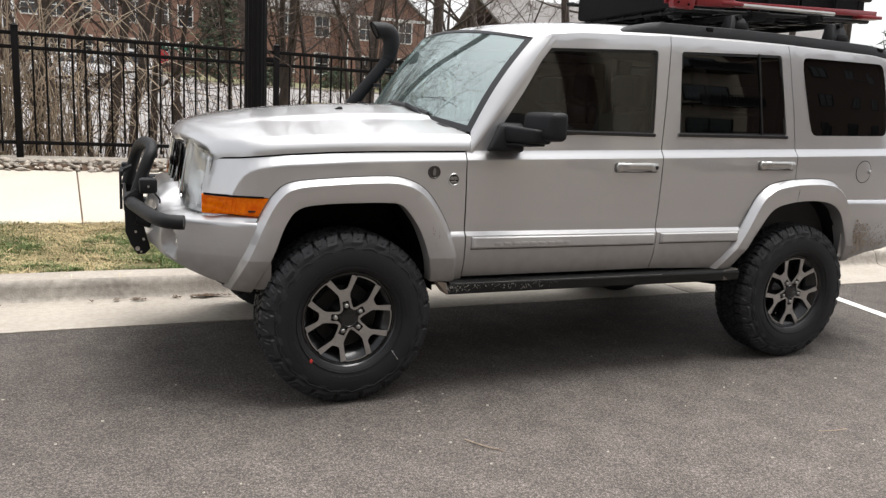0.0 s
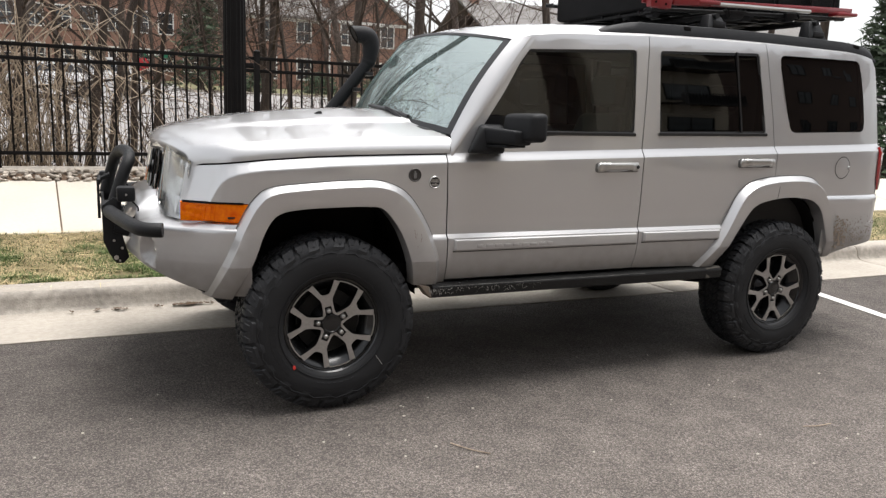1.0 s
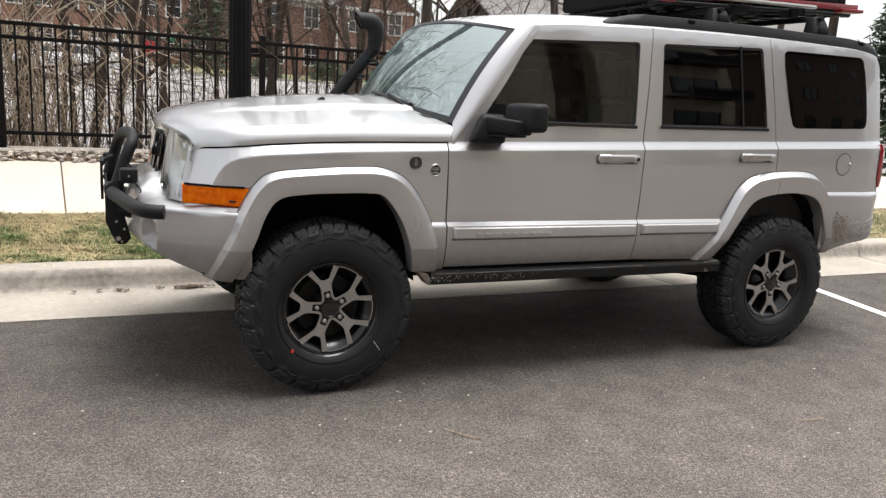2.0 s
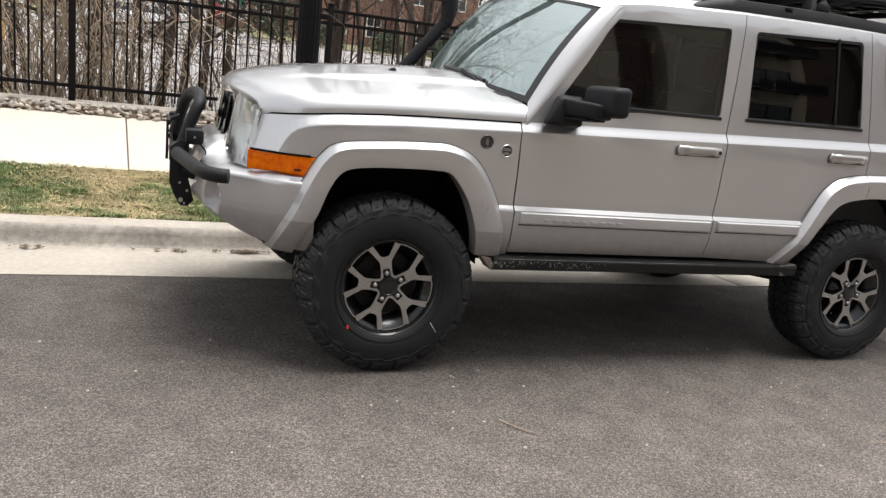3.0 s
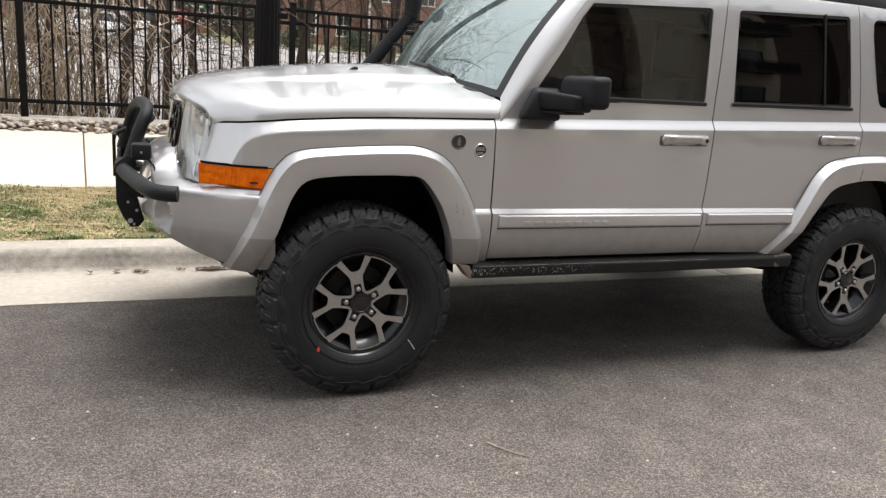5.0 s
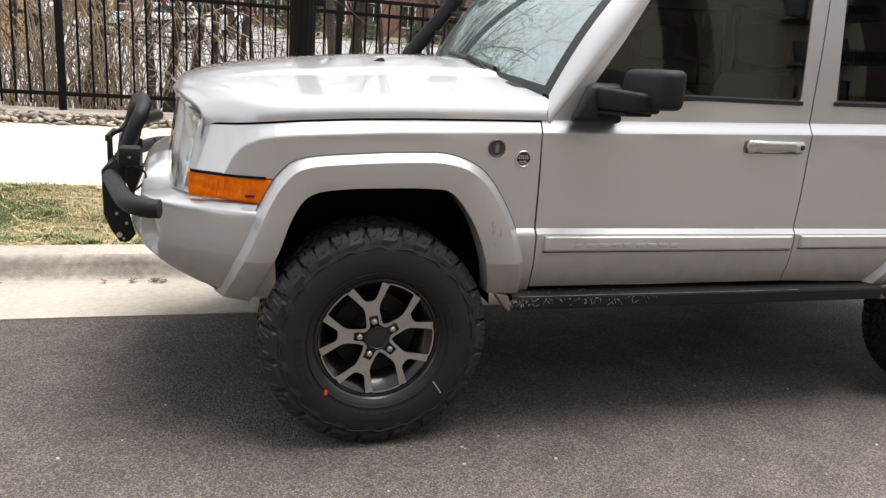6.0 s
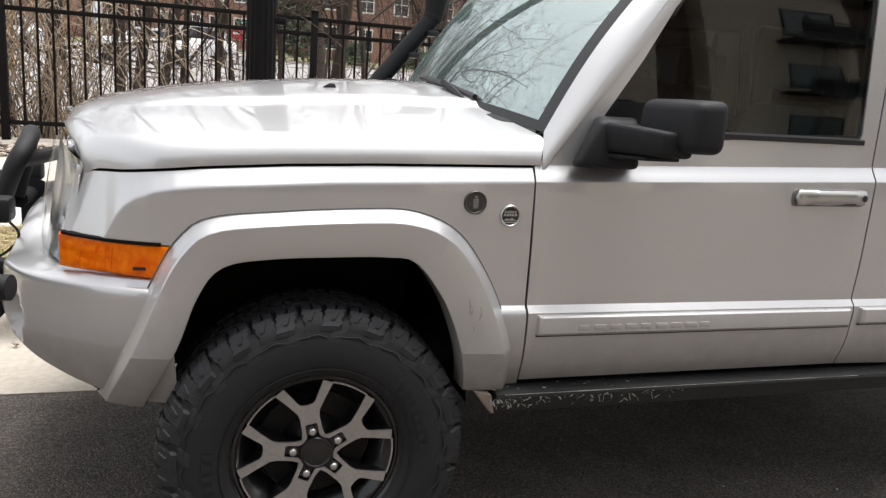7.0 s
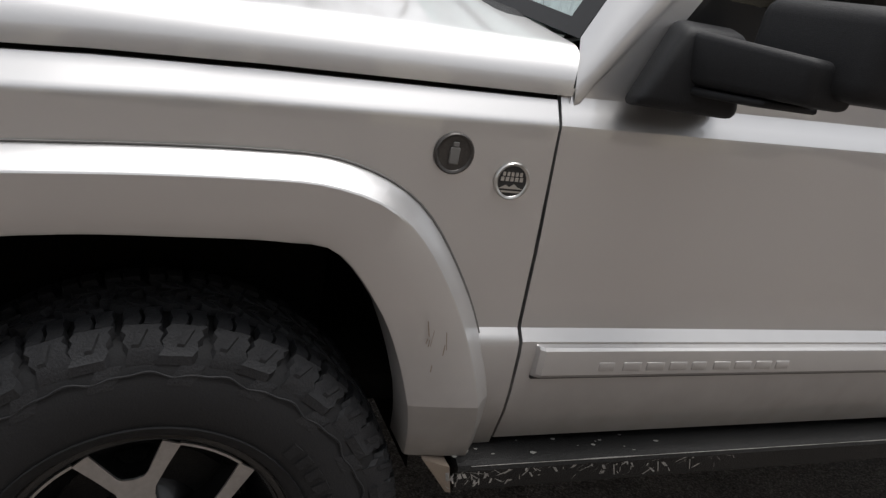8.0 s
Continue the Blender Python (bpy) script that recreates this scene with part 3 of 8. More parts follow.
box(bm, (0.06, 2.74, 1.66), (0.155, 2.80, 1.70), 0.004)
part("bracket", bm, FENCE, lamp_post)

# ---- small things on the asphalt ----
bm = bmesh.new()
tube(bm, smooth_path([(0.37, -0.545, 0.006), (0.40, -0.60, 0.007), (0.435, -0.645, 0.006), (0.485, -0.695, 0.006)], 4), [0.0028] * 12 + [0.0016], 5)
single("twig", bm, VINE, "thin dry twig lying on the asphalt", "twig")
bm = bmesh.new()
tube(bm, smooth_path([(2.02, -0.93, 0.005), (2.09, -0.95, 0.006), (2.18, -0.95, 0.005)], 4), 0.0022, 5)
single("twig", bm, VINE, "thin dry twig lying on the asphalt", "twig")
random.seed(8)
for x, y, s in ((0.636, -0.222, 0.010), (2.759, -0.399, 0.012), (-1.061, 0.067, 0.008), (0.485, -0.025, 0.006), (0.30, -0.55, 0.009), (3.2, -0.9, 0.014),
                (3.0, -1.1, 0.012), (0.2, -0.45, 0.006), (1.6, -0.5, 0.005), (-0.3, -0.9, 0.005), (1.35, -0.35, 0.006), (2.1, -0.3, 0.006), *((random.uniform(-1.6, 2.2), random.uniform(-1.5, 0.5), random.uniform(0.004, 0.009)) for _ in range(40))):
    bm = bmesh.new()
    s *= 0.6
    pts = [(x + s * random.uniform(0.7, 1.2) * math.cos(a) * 1.3, y + s * random.uniform(0.7, 1.2) * math.sin(a)) for a in np.linspace(0, 5.6, 8)]
    prism(bm, pts, lambda u, v, w: (u, v, 0.001 + 0.004 * w))
    single("chip", bm, WALL_CONCRETE, "small pale stone chip lying on the asphalt", "stone chip", "stone chips")

# ---- the off-road car ----
MID = 0.93      # the car's middle plane; its near flank is about y = 0, its nose points to -x
HUB = 0.41      # height of the wheel centres
PLAN = [(-0.72, 0.285), (-0.66, 0.205), (-0.60, 0.145), (-0.54, 0.100), (-0.48, 0.068), (-0.42, 0.045), (-0.36, 0.028), (-0.28, 0.013), (-0.15, 0.002),
        (0.0, -0.004), (0.25, -0.009), (0.55, -0.010), (2.9, -0.010), (3.2, -0.006), (3.4, 0.004), (3.52, 0.018), (3.62, 0.045), (3.68, 0.08), (3.74, 0.13)]


def plan(x):
    """Where the flank stands at x, seen from above."""
    return ramp_at(x, PLAN)


def crease(x):
    """Height of the shoulder line."""
    if x < 0.6:
        return ramp_at(x, [(-0.60, 0.88), (-0.54, 0.945), (-0.52, 0.975), (-0.495, 1.03), (-0.475, 1.058), (-0.45, 1.078), (-0.41, 1.094), (-0.36, 1.105), (-0.28, 1.116), (0.0, 1.137), (0.6, 1.160)])
    return 1.160 + 0.031 * (x - 0.6)


def flank(x, z):
    """The near flank: y at x and z."""
    c = crease(x)
    h = z - c
    nose = 0.46 * min(1.0, max(0.0, (0.05 - x) / 0.3)) * max(0.0, h - 0.003)
    if x < 0.0:
        low = [(0.45, 0.05), (0.585, 0.022), (0.66, -0.002), (0.70, -0.008), (0.775, -0.012), (0.796, -0.010), (0.815, 0.004), (0.95, 0.003)]
        turn = ramp_at(h, [(-0.006, 0.0), (0.0, 0.001), (0.005, 0.0035), (0.035, 0.023), (0.042, 0.026), (0.05, 0.027)])
        return plan(x) + ramp_at(min(z, c), low) + turn * min(1.0, 1 + x * 1.6) + nose
    prof = [(0.45, 0.06), (0.585, 0.022), (0.66, -0.002), (0.70, -0.008), (0.775, -0.012), (0.796, -0.010), (0.815, 0.006), (0.83, 0.007), (0.95, 0.003), (1.06, 0.003), (c - 0.006, 0.003),
            (c, 0.004), (c + 0.005, 0.0065), (c + 0.035, 0.026), (c + 0.042, 0.029), (c + 0.05, 0.030), (c + 0.30, 0.048), (c + 0.55, 0.068), (c + 0.60, 0.076), (c + 0.64, 0.088), (c + 0.68, 0.11)]
    return plan(x) + ramp_at(z, prof) + nose


def levels():
    out = {1.02, 1.04, 1.075, 1.09, 1.115, 0.985, 0.70, 0.585, 0.62, 0.66, 0.72, 0.775, 0.786, 0.796, 0.806, 0.815, 0.83, 0.88, 0.95, 1.0, 1.06, 1.10}
    return sorted(out)


def panel(outline, holes=(), far=False, xs=(), thick=0.018, surface=flank, follow=True, zs=()):
    """A skin cut to an outline in x and z and laid on the flank; far: on the other flank."""
    bm = bmesh.new()
    for ring in (outline, *holes):
        vs = [bm.verts.new((x, 0, z)) for x, z in ring]
        for i in range(len(vs)):
            bm.edges.new((vs[i], vs[(i + 1) % len(vs)]))
    bmesh.ops.triangle_fill(bm, edges=list(bm.edges), use_beauty=True, use_dissolve=False, normal=(0, -1, 0))

    def cut(co, no):
        bmesh.ops.bisect_plane(bm, geom=list(bm.verts) + list(bm.edges) + list(bm.faces), dist=1e-5, plane_co=co, plane_no=no)
    for z in (*levels(), *zs):
        cut((0, 0, z), (0, 0, 1))
    if follow:
        for d in (-0.006, 0, 0.005, 0.020, 0.035, 0.042, 0.05, 0.17, 0.30, 0.42, 0.55, 0.60, 0.64):
            cut((0.6, 0, 1.160 + d), Vector((-0.031, 0, 1)).normalized())
    lo, hi = min(p[0] for p in outline), max(p[0] for p in outline)
    for x in sorted({*xs, *[a for a, _ in PLAN if lo < a < hi]}):
        if lo < x < hi:
            cut((x, 0, 0), (1, 0, 0))
    for v in bm.verts:
        v.co.y = surface(v.co.x, v.co.z)
    skin = list(bm.faces)
    for f in skin:
        f.normal_update()
        if f.normal.y > 0:
            f.normal_flip()
    rim = [e for e in bm.edges if e.is_boundary]
    made = bmesh.ops.extrude_edge_only(bm, edges=rim)["geom"]
    for v in made:
        if isinstance(v, bmesh.types.BMVert):
            v.co.y += thick
    for e in rim:
        e.smooth = False
    if far:
        for v in bm.verts:
            v.co.y = 2 * MID - v.co.y
        bmesh.ops.reverse_faces(bm, faces=bm.faces)
    return bm


def mirrored(bm):
    for v in bm.verts:
        v.co.y = 2 * MID - v.co.y
    bmesh.ops.reverse_faces(bm, faces=bm.faces)
    return bm


def rounded(poly, r, n=4):
    """An outline with its corners rounded."""
    out = []
    for i in range(len(poly)):
        a, b, c = Vector(poly[i - 1]), Vector(poly[i]), Vector(poly[(i + 1) % len(poly)])
        d = min(r, 0.45 * (a - b).length, 0.45 * (c - b).length)
        p, q = b + (a - b).normalized() * d, b + (c - b).normalized() * d
        for k in range(n + 1):
            t = k / n
            out.append(tuple((1 - t) ** 2 * p + 2 * t * (1 - t) * b + t * t * q))
    return out


def grown(poly, d):
    """An outline pushed outwards by d (inwards if negative)."""
    c = Vector((sum(p[0] for p in poly) / len(poly), sum(p[1] for p in poly) / len(poly)))
    area = sum(poly[i - 1][0] * poly[i][1] - poly[i][0] * poly[i - 1][1] for i in range(len(poly)))
    s = 1 if area > 0 else -1
    out = []
    for i in range(len(poly)):
        a, b, e = Vector(poly[i - 1]), Vector(poly[i]), Vector(poly[(i + 1) % len(poly)])
        t = ((b - a).normalized() + (e - b).normalized()).normalized()
        out.append((b.x + t.y * d * s, b.y - t.x * d * s))
    return out


def thing_part(name, parent):
    """An empty under a thing, for a part with pieces of its own."""
    ob = new(name)
    ob.parent = parent
    ob.empty_display_size = 0.1
    ORIGIN[ob] = ORIGIN[parent]
    return ob


car = thing("off_road_car", (1.4, MID, 0), "silver lifted four-wheel-drive car on big all-terrain tyres, parked at the kerb", "car")

# lines of the front and rear wheel arch flares: outer and inner edge
FRONT_OUT = [(-0.552, 0.555), (-0.478, 0.715), (-0.402, 0.90), (-0.345, 0.995), (-0.275, 1.043), (-0.10, 1.064), (0.10, 1.076), (0.232, 1.071), (0.350, 1.016),
             (0.444, 0.89), (0.503, 0.76), (0.529, 0.66), (0.537, 0.573)]
FRONT_IN = [(-0.435, 0.54), (-0.352, 0.72), (-0.305, 0.85), (-0.25, 0.925), (-0.14, 0.949), (0.04, 0.957), (0.15, 0.957), (0.225, 0.945), (0.298, 0.86),
            (0.339, 0.78), (0.367, 0.70), (0.386, 0.63), (0.395, 0.574)]
REAR_OUT = [(2.115, 0.578), (2.20, 0.675), (2.285, 0.80), (2.376, 0.968), (2.44, 1.035), (2.52, 1.07), (2.68, 1.092), (2.90, 1.095), (3.02, 1.06), (3.10, 0.96),
            (3.155, 0.82), (3.185, 0.70), (3.19, 0.60)]
REAR_IN = [(2.255, 0.572), (2.32, 0.67), (2.40, 0.79), (2.476, 0.893), (2.53, 0.93), (2.60, 0.95), (2.72, 0.966), (2.86, 0.966), (2.97, 0.945), (3.045, 0.89),
           (3.10, 0.77), (3.13, 0.67), (3.14, 0.59)]


def resampled(pts, n):
    path = smooth_path([(x, 0, z) for x, z in pts], 8)
    d = [0.0]
    for a, b in zip(path, path[1:]):
        d.append(d[-1] + (b - a).length)
    at = np.linspace(0, d[-1], n)
    return [(float(np.interp(s, d, [p.x for p in path])), float(np.interp(s, d, [p.z for p in path]))) for s in at]


def grown_open(pts, d):
    """An open line shifted outwards by d."""
    out = []
    for i in range(len(pts)):
        a, b = Vector(pts[max(i - 1, 0)]), Vector(pts[min(i + 1, len(pts) - 1)])
        t = (b - a).normalized()
        out.append((pts[i][0] - t.y * d, pts[i][1] + t.x * d))
    return out


def flare(outer, inner):
    bm = bmesh.new()
    rows = []
    for (ox, oz), (ix, iz) in zip(resampled(outer, 56), resampled(inner, 56)):
        def lerp(t):
            return ox + (ix - ox) * t, oz + (iz - oz) * t
        back = ox > 1 or ix > 0
        row = []
        for t, out in ((0.0, 0.04), (0.0, -0.003), (0.02, -0.009), (0.11, -0.023), (0.20, -0.041), (0.217, -0.0450), (0.24, -0.0465),
                       (0.6, -0.0415), (0.94, -0.0350), (0.985, -0.032), (1.0, -0.025), (1.0, 0.05)):
            x, z = lerp(t)
            base = plan(x) + ramp_at(z, [(0.5, -0.002), (0.72, -0.002), (0.9, 0.0), (1.1, 0.003)])
            row.append((x, base + out, z))
        rows.append(row)
    vs = grid(bm, rows)
    for end in (0, -1):
        bm.faces.new(vs[end])
    bmesh.ops.recalc_face_normals(bm, faces=bm.faces)
    fold = bmesh.ops.bisect_plane(bm, geom=list(bm.verts) + list(bm.edges) + list(bm.faces), dist=1e-5, plane_co=(0, 0, 0.695), plane_no=(0, 0, 1))["geom_cut"]
    for v in bm.verts:
        v.co.y += TUCK * max(0.0, 0.695 - v.co.z)
    bmesh.ops.split_edges(bm, edges=[e for e in fold if isinstance(e, bmesh.types.BMEdge)])
    return bm


TUCK = 0.34      # how fast the bodywork draws in below its lower fold
for outer, inner in ((FRONT_OUT, FRONT_IN), (REAR_OUT, REAR_IN)):
    for far in (False, True):
        bm = flare(outer, inner)
        halves = [bm] if outer is FRONT_OUT else [bm.copy(), bm]
        for k, half in enumerate(halves):
            if len(halves) == 2:
                bmesh.ops.bisect_plane(half, geom=list(half.verts) + list(half.edges) + list(half.faces), plane_co=(2.6725 + 0.0015 * (2 * k - 1), 0, 0), plane_no=(1, 0, 0), clear_outer=k == 0, clear_inner=k == 1)
            part("wheel_arch_flare", mirrored(half) if far else half, PAINT, car, angle=32)

# thin grey tube that draws a line between flare and body
for edge in (FRONT_OUT, REAR_OUT):
    for far in (False, True):
        bm = bmesh.new()
        tube(bm, [(x, plan(x) + 0.001 + TUCK * max(0.0, 0.695 - z), z) for x, z in resampled(grown_open(edge, 0.002), 60)], 0.0019, 6)
        part("flare_line", mirrored(bm) if far else bm, DULL_GREY, car)

# scrapes on the rear leg of the front flare
random.seed(41)
bm = bmesh.new()
for _ in range(7):
    x, z = random.uniform(0.375, 0.425), random.uniform(0.74, 0.83)
    h, w, a = random.uniform(0.008, 0.035), random.uniform(0.0004, 0.0009), random.uniform(-0.25, 0.25)
    bm.faces.new([bm.verts.new((x + dx * w + dz * h * a, plan(x) - 0.0455, z + dz * h)) for dx, dz in ((-1, 0), (1, 0), (1, 1), (-1, 1))])
tagged(part("scrape", bm, MUD, car, "fine brown scrapes", angle=0), kind="stuff")

SEAM = 0.0028


def hood_side(x):
    """Height of the cut between bonnet and wing."""
    return ramp_at(x, [(-0.66, 1.10), (-0.58, 1.122), (-0.45, 1.140), (-0.3, 1.158), (-0.1, 1.174), (0.1, 1.184), (0.3, 1.190), (0.6, 1.198)])


# front wings
arch = [((ox + ix) / 2, (oz + iz) / 2) for (ox, oz), (ix, iz) in zip(resampled(FRONT_OUT, 30), resampled(FRONT_IN, 30))]
foot = [(-0.64, 0.9705), (-0.385, 0.9705)] + [p for p in arch if p[1] > 0.93 or p[0] > 0] + [(0.53, 0.577), (0.57, 0.578)]


def wing_skin(far):
    """The front wing in columns from the nose to the door, with rows that follow the shoulder line."""
    columns = np.concatenate([np.linspace(-0.61, -0.30, 54)[:-1], np.linspace(-0.30, 0.24, 28)[:-1], np.linspace(0.24, 0.551, 34)])
    fixed = (0.45, 0.585, 0.62, 0.66, 0.70, 0.74, 0.775, 0.786, 0.796, 0.806, 0.815, 0.83, 0.88, 0.92, 0.95, 0.98, 1.0, 1.02, 1.04, 1.06, 1.08, 1.10)
    rows = []
    for k, x0 in enumerate(columns):
        c, lo, hi = crease(x0), ramp_at(x0, foot), hood_side(x0) - 0.003
        zs = [min(z, c - 0.012) for z in fixed] + [c + d for d in (-0.006, 0.0, 0.005, 0.010, 0.016, 0.022, 0.028, 0.035, 0.042, 0.05)]
        zs += [c + 0.05 + max(0.0, hi - c - 0.05) * f for f in (0.2, 0.4, 0.6, 0.8, 1.0)]
        row = []
        for z in zs:
            z = min(hi, max(lo, z))
            lean = (-0.022 + 0.030 * (z - 0.9705) / 0.15) * max(0.0, 1 - k / 10) + 0.011 * max(0.0, 1.15 - z) / 0.57 * max(0.0, (x0 - 0.49) / 0.059)
            row.append((x0 + lean, flank(x0 + lean, z), z))
        rows.append(row)
    bm = bmesh.new()
    grid(bm, rows)
    bmesh.ops.remove_doubles(bm, verts=bm.verts, dist=2e-5)
    for f in bm.faces:
        f.normal_update()
        if f.normal.y > 0:
            f.normal_flip()
    rim = [e for e in bm.edges if e.is_boundary]
    for v in bmesh.ops.extrude_edge_only(bm, edges=rim)["geom"]:
        if isinstance(v, bmesh.types.BMVert):
            v.co.y += 0.018
    for e in rim:
        e.smooth = False
    return mirrored(bm) if far else bm


for far in (False, True):
    part("front_wing", wing_skin(far), PAINT, car, angle=35)

# doors, with window openings
WIN_F = rounded([(0.698, 1.260), (0.862, 1.50), (0.990, 1.714), (1.652, 1.752), (1.652, 1.318), (1.2, 1.300)], 0.022)
WIN_R = rounded([(1.806, 1.757), (2.512, 1.788), (2.594, 1.338), (1.822, 1.318)], 0.022)
WIN_Q = rounded([(2.672, 1.788), (3.355, 1.795), (3.445, 1.367), (2.790, 1.347)], 0.045)


def top(x):
    return ramp_at(x, [(0.9, 1.745), (1.02, 1.788), (1.2, 1.808), (1.7, 1.832), (2.2, 1.843), (2.57, 1.846), (3.3, 1.838), (3.46, 1.825), (3.54, 1.80)])


door_f = [(0.5645, 0.588), (0.562, 0.8), (0.558, 1.0), (0.553, 1.15), (0.555, 1.20), (0.585, 1.222), (0.66, 1.31), (0.80, 1.502), (0.93, 1.68), (1.0, 1.768), (1.03, 1.785)]
door_f += [(x, top(x)) for x in np.linspace(1.08, 1.735, 7)] + [(1.722, 1.5), (1.706, 1.25), (1.702, 0.9), (1.690, 0.59)]
door_f = grown(door_f, -SEAM)
arch_r = [((ox + ix) / 2, (oz + iz) / 2) for (ox, oz), (ix, iz) in zip(resampled(REAR_OUT, 40), resampled(REAR_IN, 40))]
split = min(range(40), key=lambda k: abs(arch_r[k][0] - 2.672))
door_r = [(1.690, 0.59), (1.702, 0.9), (1.706, 1.25), (1.722, 1.5)] + [(x, top(x)) for x in np.linspace(1.735, 2.566, 9)]
door_r += [(2.60, 1.66), (2.640, 1.45), (2.664, 1.29), (2.672, 1.2), (2.672, 1.05)] + [arch_r[k] for k in range(split, -1, -1)]
door_r = grown(door_r, -SEAM)
quarter = [arch_r[k] for k in range(split, 40)] + [(3.22, 0.60), (3.34, 0.635), (3.68, 0.67), (3.72, 0.80), (3.715, 0.985), (3.675, 1.00), (3.65, 1.05), (3.635, 1.27), (3.62, 1.33),
           (3.595, 1.45), (3.55, 1.65), (3.52, 1.76), (3.48, 1.815)]
quarter += [(x, top(x)) for x in np.linspace(3.42, 2.566, 9)] + [(2.60, 1.66), (2.640, 1.45), (2.664, 1.29), (2.672, 1.2), (2.672, 1.05)]
quarter = grown(quarter, -SEAM * 0.6)


def glazing(parent, outline, mat, far, inset=0.012):
    """A pane set back in its opening, with a rubber surround."""
    z0, z1 = min(p[1] for p in outline), max(p[1] for p in outline)

    def bowed(x, z):
        t = min(1.0, max(0.0, (z - z0) / (z1 - z0)))
        return flank(x, z) + inset - 0.008 * 4 * t * (1 - t)
    bm = panel(grown(outline, 0.004), far=far, thick=0.004, surface=bowed, follow=False, zs=np.linspace(z0, z1, 14)[1:-1])
    pane = part("window", bm, mat, parent, angle=60)
    bm = panel(grown(outline, 0.002), [grown(outline, -0.014)], far=far, thick=0.012)
    for v in bm.verts:
        v.co.y += -0.006 if far else 0.006
    part("window_seal", bm, TRIM_BLACK, parent)
    return pane


def handle(parent, x, z, far):
    """A rounded pull handle over a shallow scoop, with a lock at its rear end."""
    y = flank(x, z)
    # grey plate around the handle paints the shaded outline of its recess
    bm = bmesh.new()
    prism(bm, rounded([(x + 0.001, z - 0.0270), (x + 0.277, z - 0.0235), (x + 0.277, z + 0.0275), (x + 0.001, z + 0.0245)], 0.016),
          lambda u, v, w: (u, y - 0.003 + w * 0.006, v), 0.001)
    part("handle_shade", mirrored(bm) if far else bm, DULL_GREY, parent)
    bm = bmesh.new()
    grid(bm, [[(x + 0.045 + 0.175 * t, y - 0.0035 - 0.004 * abs(2 * k / 6 - 1) ** 2, z - 0.004 + 0.005 * t + (k / 6 - 0.5) * 0.040 * math.sin(math.pi * (0.12 + 0.76 * t)) ** 0.5) for k in range(7)] for t in np.linspace(0, 1, 11)])
    bmesh.ops.recalc_face_normals(bm, faces=bm.faces)
    part("handle_scoop", mirrored(bm) if far else bm, PAINT, parent, angle=60)
    bm = bmesh.new()
    rows = []
    for t in np.linspace(0, 1, 25):
        e = min(t, 1 - t)
        cap = math.sqrt(max(0.0, 1 - (1 - min(1.0, e / 0.05)) ** 2))
        grip = min(1.0, max(0.0, (e - 0.12) / 0.10))
        cx, cz = x + 0.004 + 0.270 * t, z + 0.001 + 0.004 * t + 0.005 * grip
        hh, out, dd = 0.0235 * cap * (1 - 0.18 * grip) + 0.0005, 0.012 + 0.018 * grip, 0.010 * cap + 0.0005
        rows.append([(cx, y - out - dd * math.cos(a) * (1.0 if math.cos(a) > 0 else (1.2 - 0.5 * grip)), cz + hh * math.sin(a)) for a in [2 * math.pi * k / 14 for k in range(14)]])
    vs = grid(bm, rows, loop_u=True)
    bm.faces.new(vs[0]), bm.faces.new(vs[-1][::-1])
    bmesh.ops.recalc_face_normals(bm, faces=bm.faces)
    grip_bar = part("door_handle", mirrored(bm) if far else bm, SATIN, parent, "satin silver pull handle", angle=60)
    if x < 2:
        bm = bmesh.new()
        turned(bm, [(0.010, -0.020), (0.010, -0.0235), (0.008, -0.0245), (0.0, -0.0245)], 16, lambda r, a, h: (x + 0.256 + r * math.cos(a), y + h, z + 0.004 + r * math.sin(a)))
        bmesh.ops.recalc_face_normals(bm, faces=bm.faces)
        part("lock", mirrored(bm) if far else bm, TRIM_BLACK, grip_bar)


def moulding(parent, x0, x1, z0, z1, far):
    """The rubbing strip with a chamfered upper edge."""
    y = flank(1.2, 0.75)
    bm = bmesh.new()
    rows = []
    for x, k in ((x0, 0.0), (x0 + 0.004, 0.6), (x0 + 0.012, 1.0), (x1 - 0.012, 1.0), (x1 - 0.004, 0.6), (x1, 0.0)):
        rows.append([(x, y + 0.002, z0), (x, y - 0.012 * k, z0 + 0.002), (x, y - 0.017 * k, z0 + 0.009), (x, y - 0.0165 * k, z1 - 0.0125), (x, y - 0.0155 * k, z1 - 0.0090), (x, y - 0.0105 * k, z1 - 0.0045), (x, y - 0.002 * k, z1 - 0.0035), (x, y + 0.001, z1 - 0.003)])
    grid(bm, rows)
    bmesh.ops.recalc_face_normals(bm, faces=bm.faces)
    strip = part("rubbing_strip", mirrored(bm) if far else bm, PAINT, parent, angle=25)
    # black strip painting the shadow line under the lower edge
    bm = bmesh.new()
    box(bm, (x0, y - 0.005, z0 - 0.004), (x1, y + 0.003, z0 + 0.001), 0.001)
    part("strip_shadow", mirrored(bm) if far else bm, TRIM_BLACK, strip)
    return strip


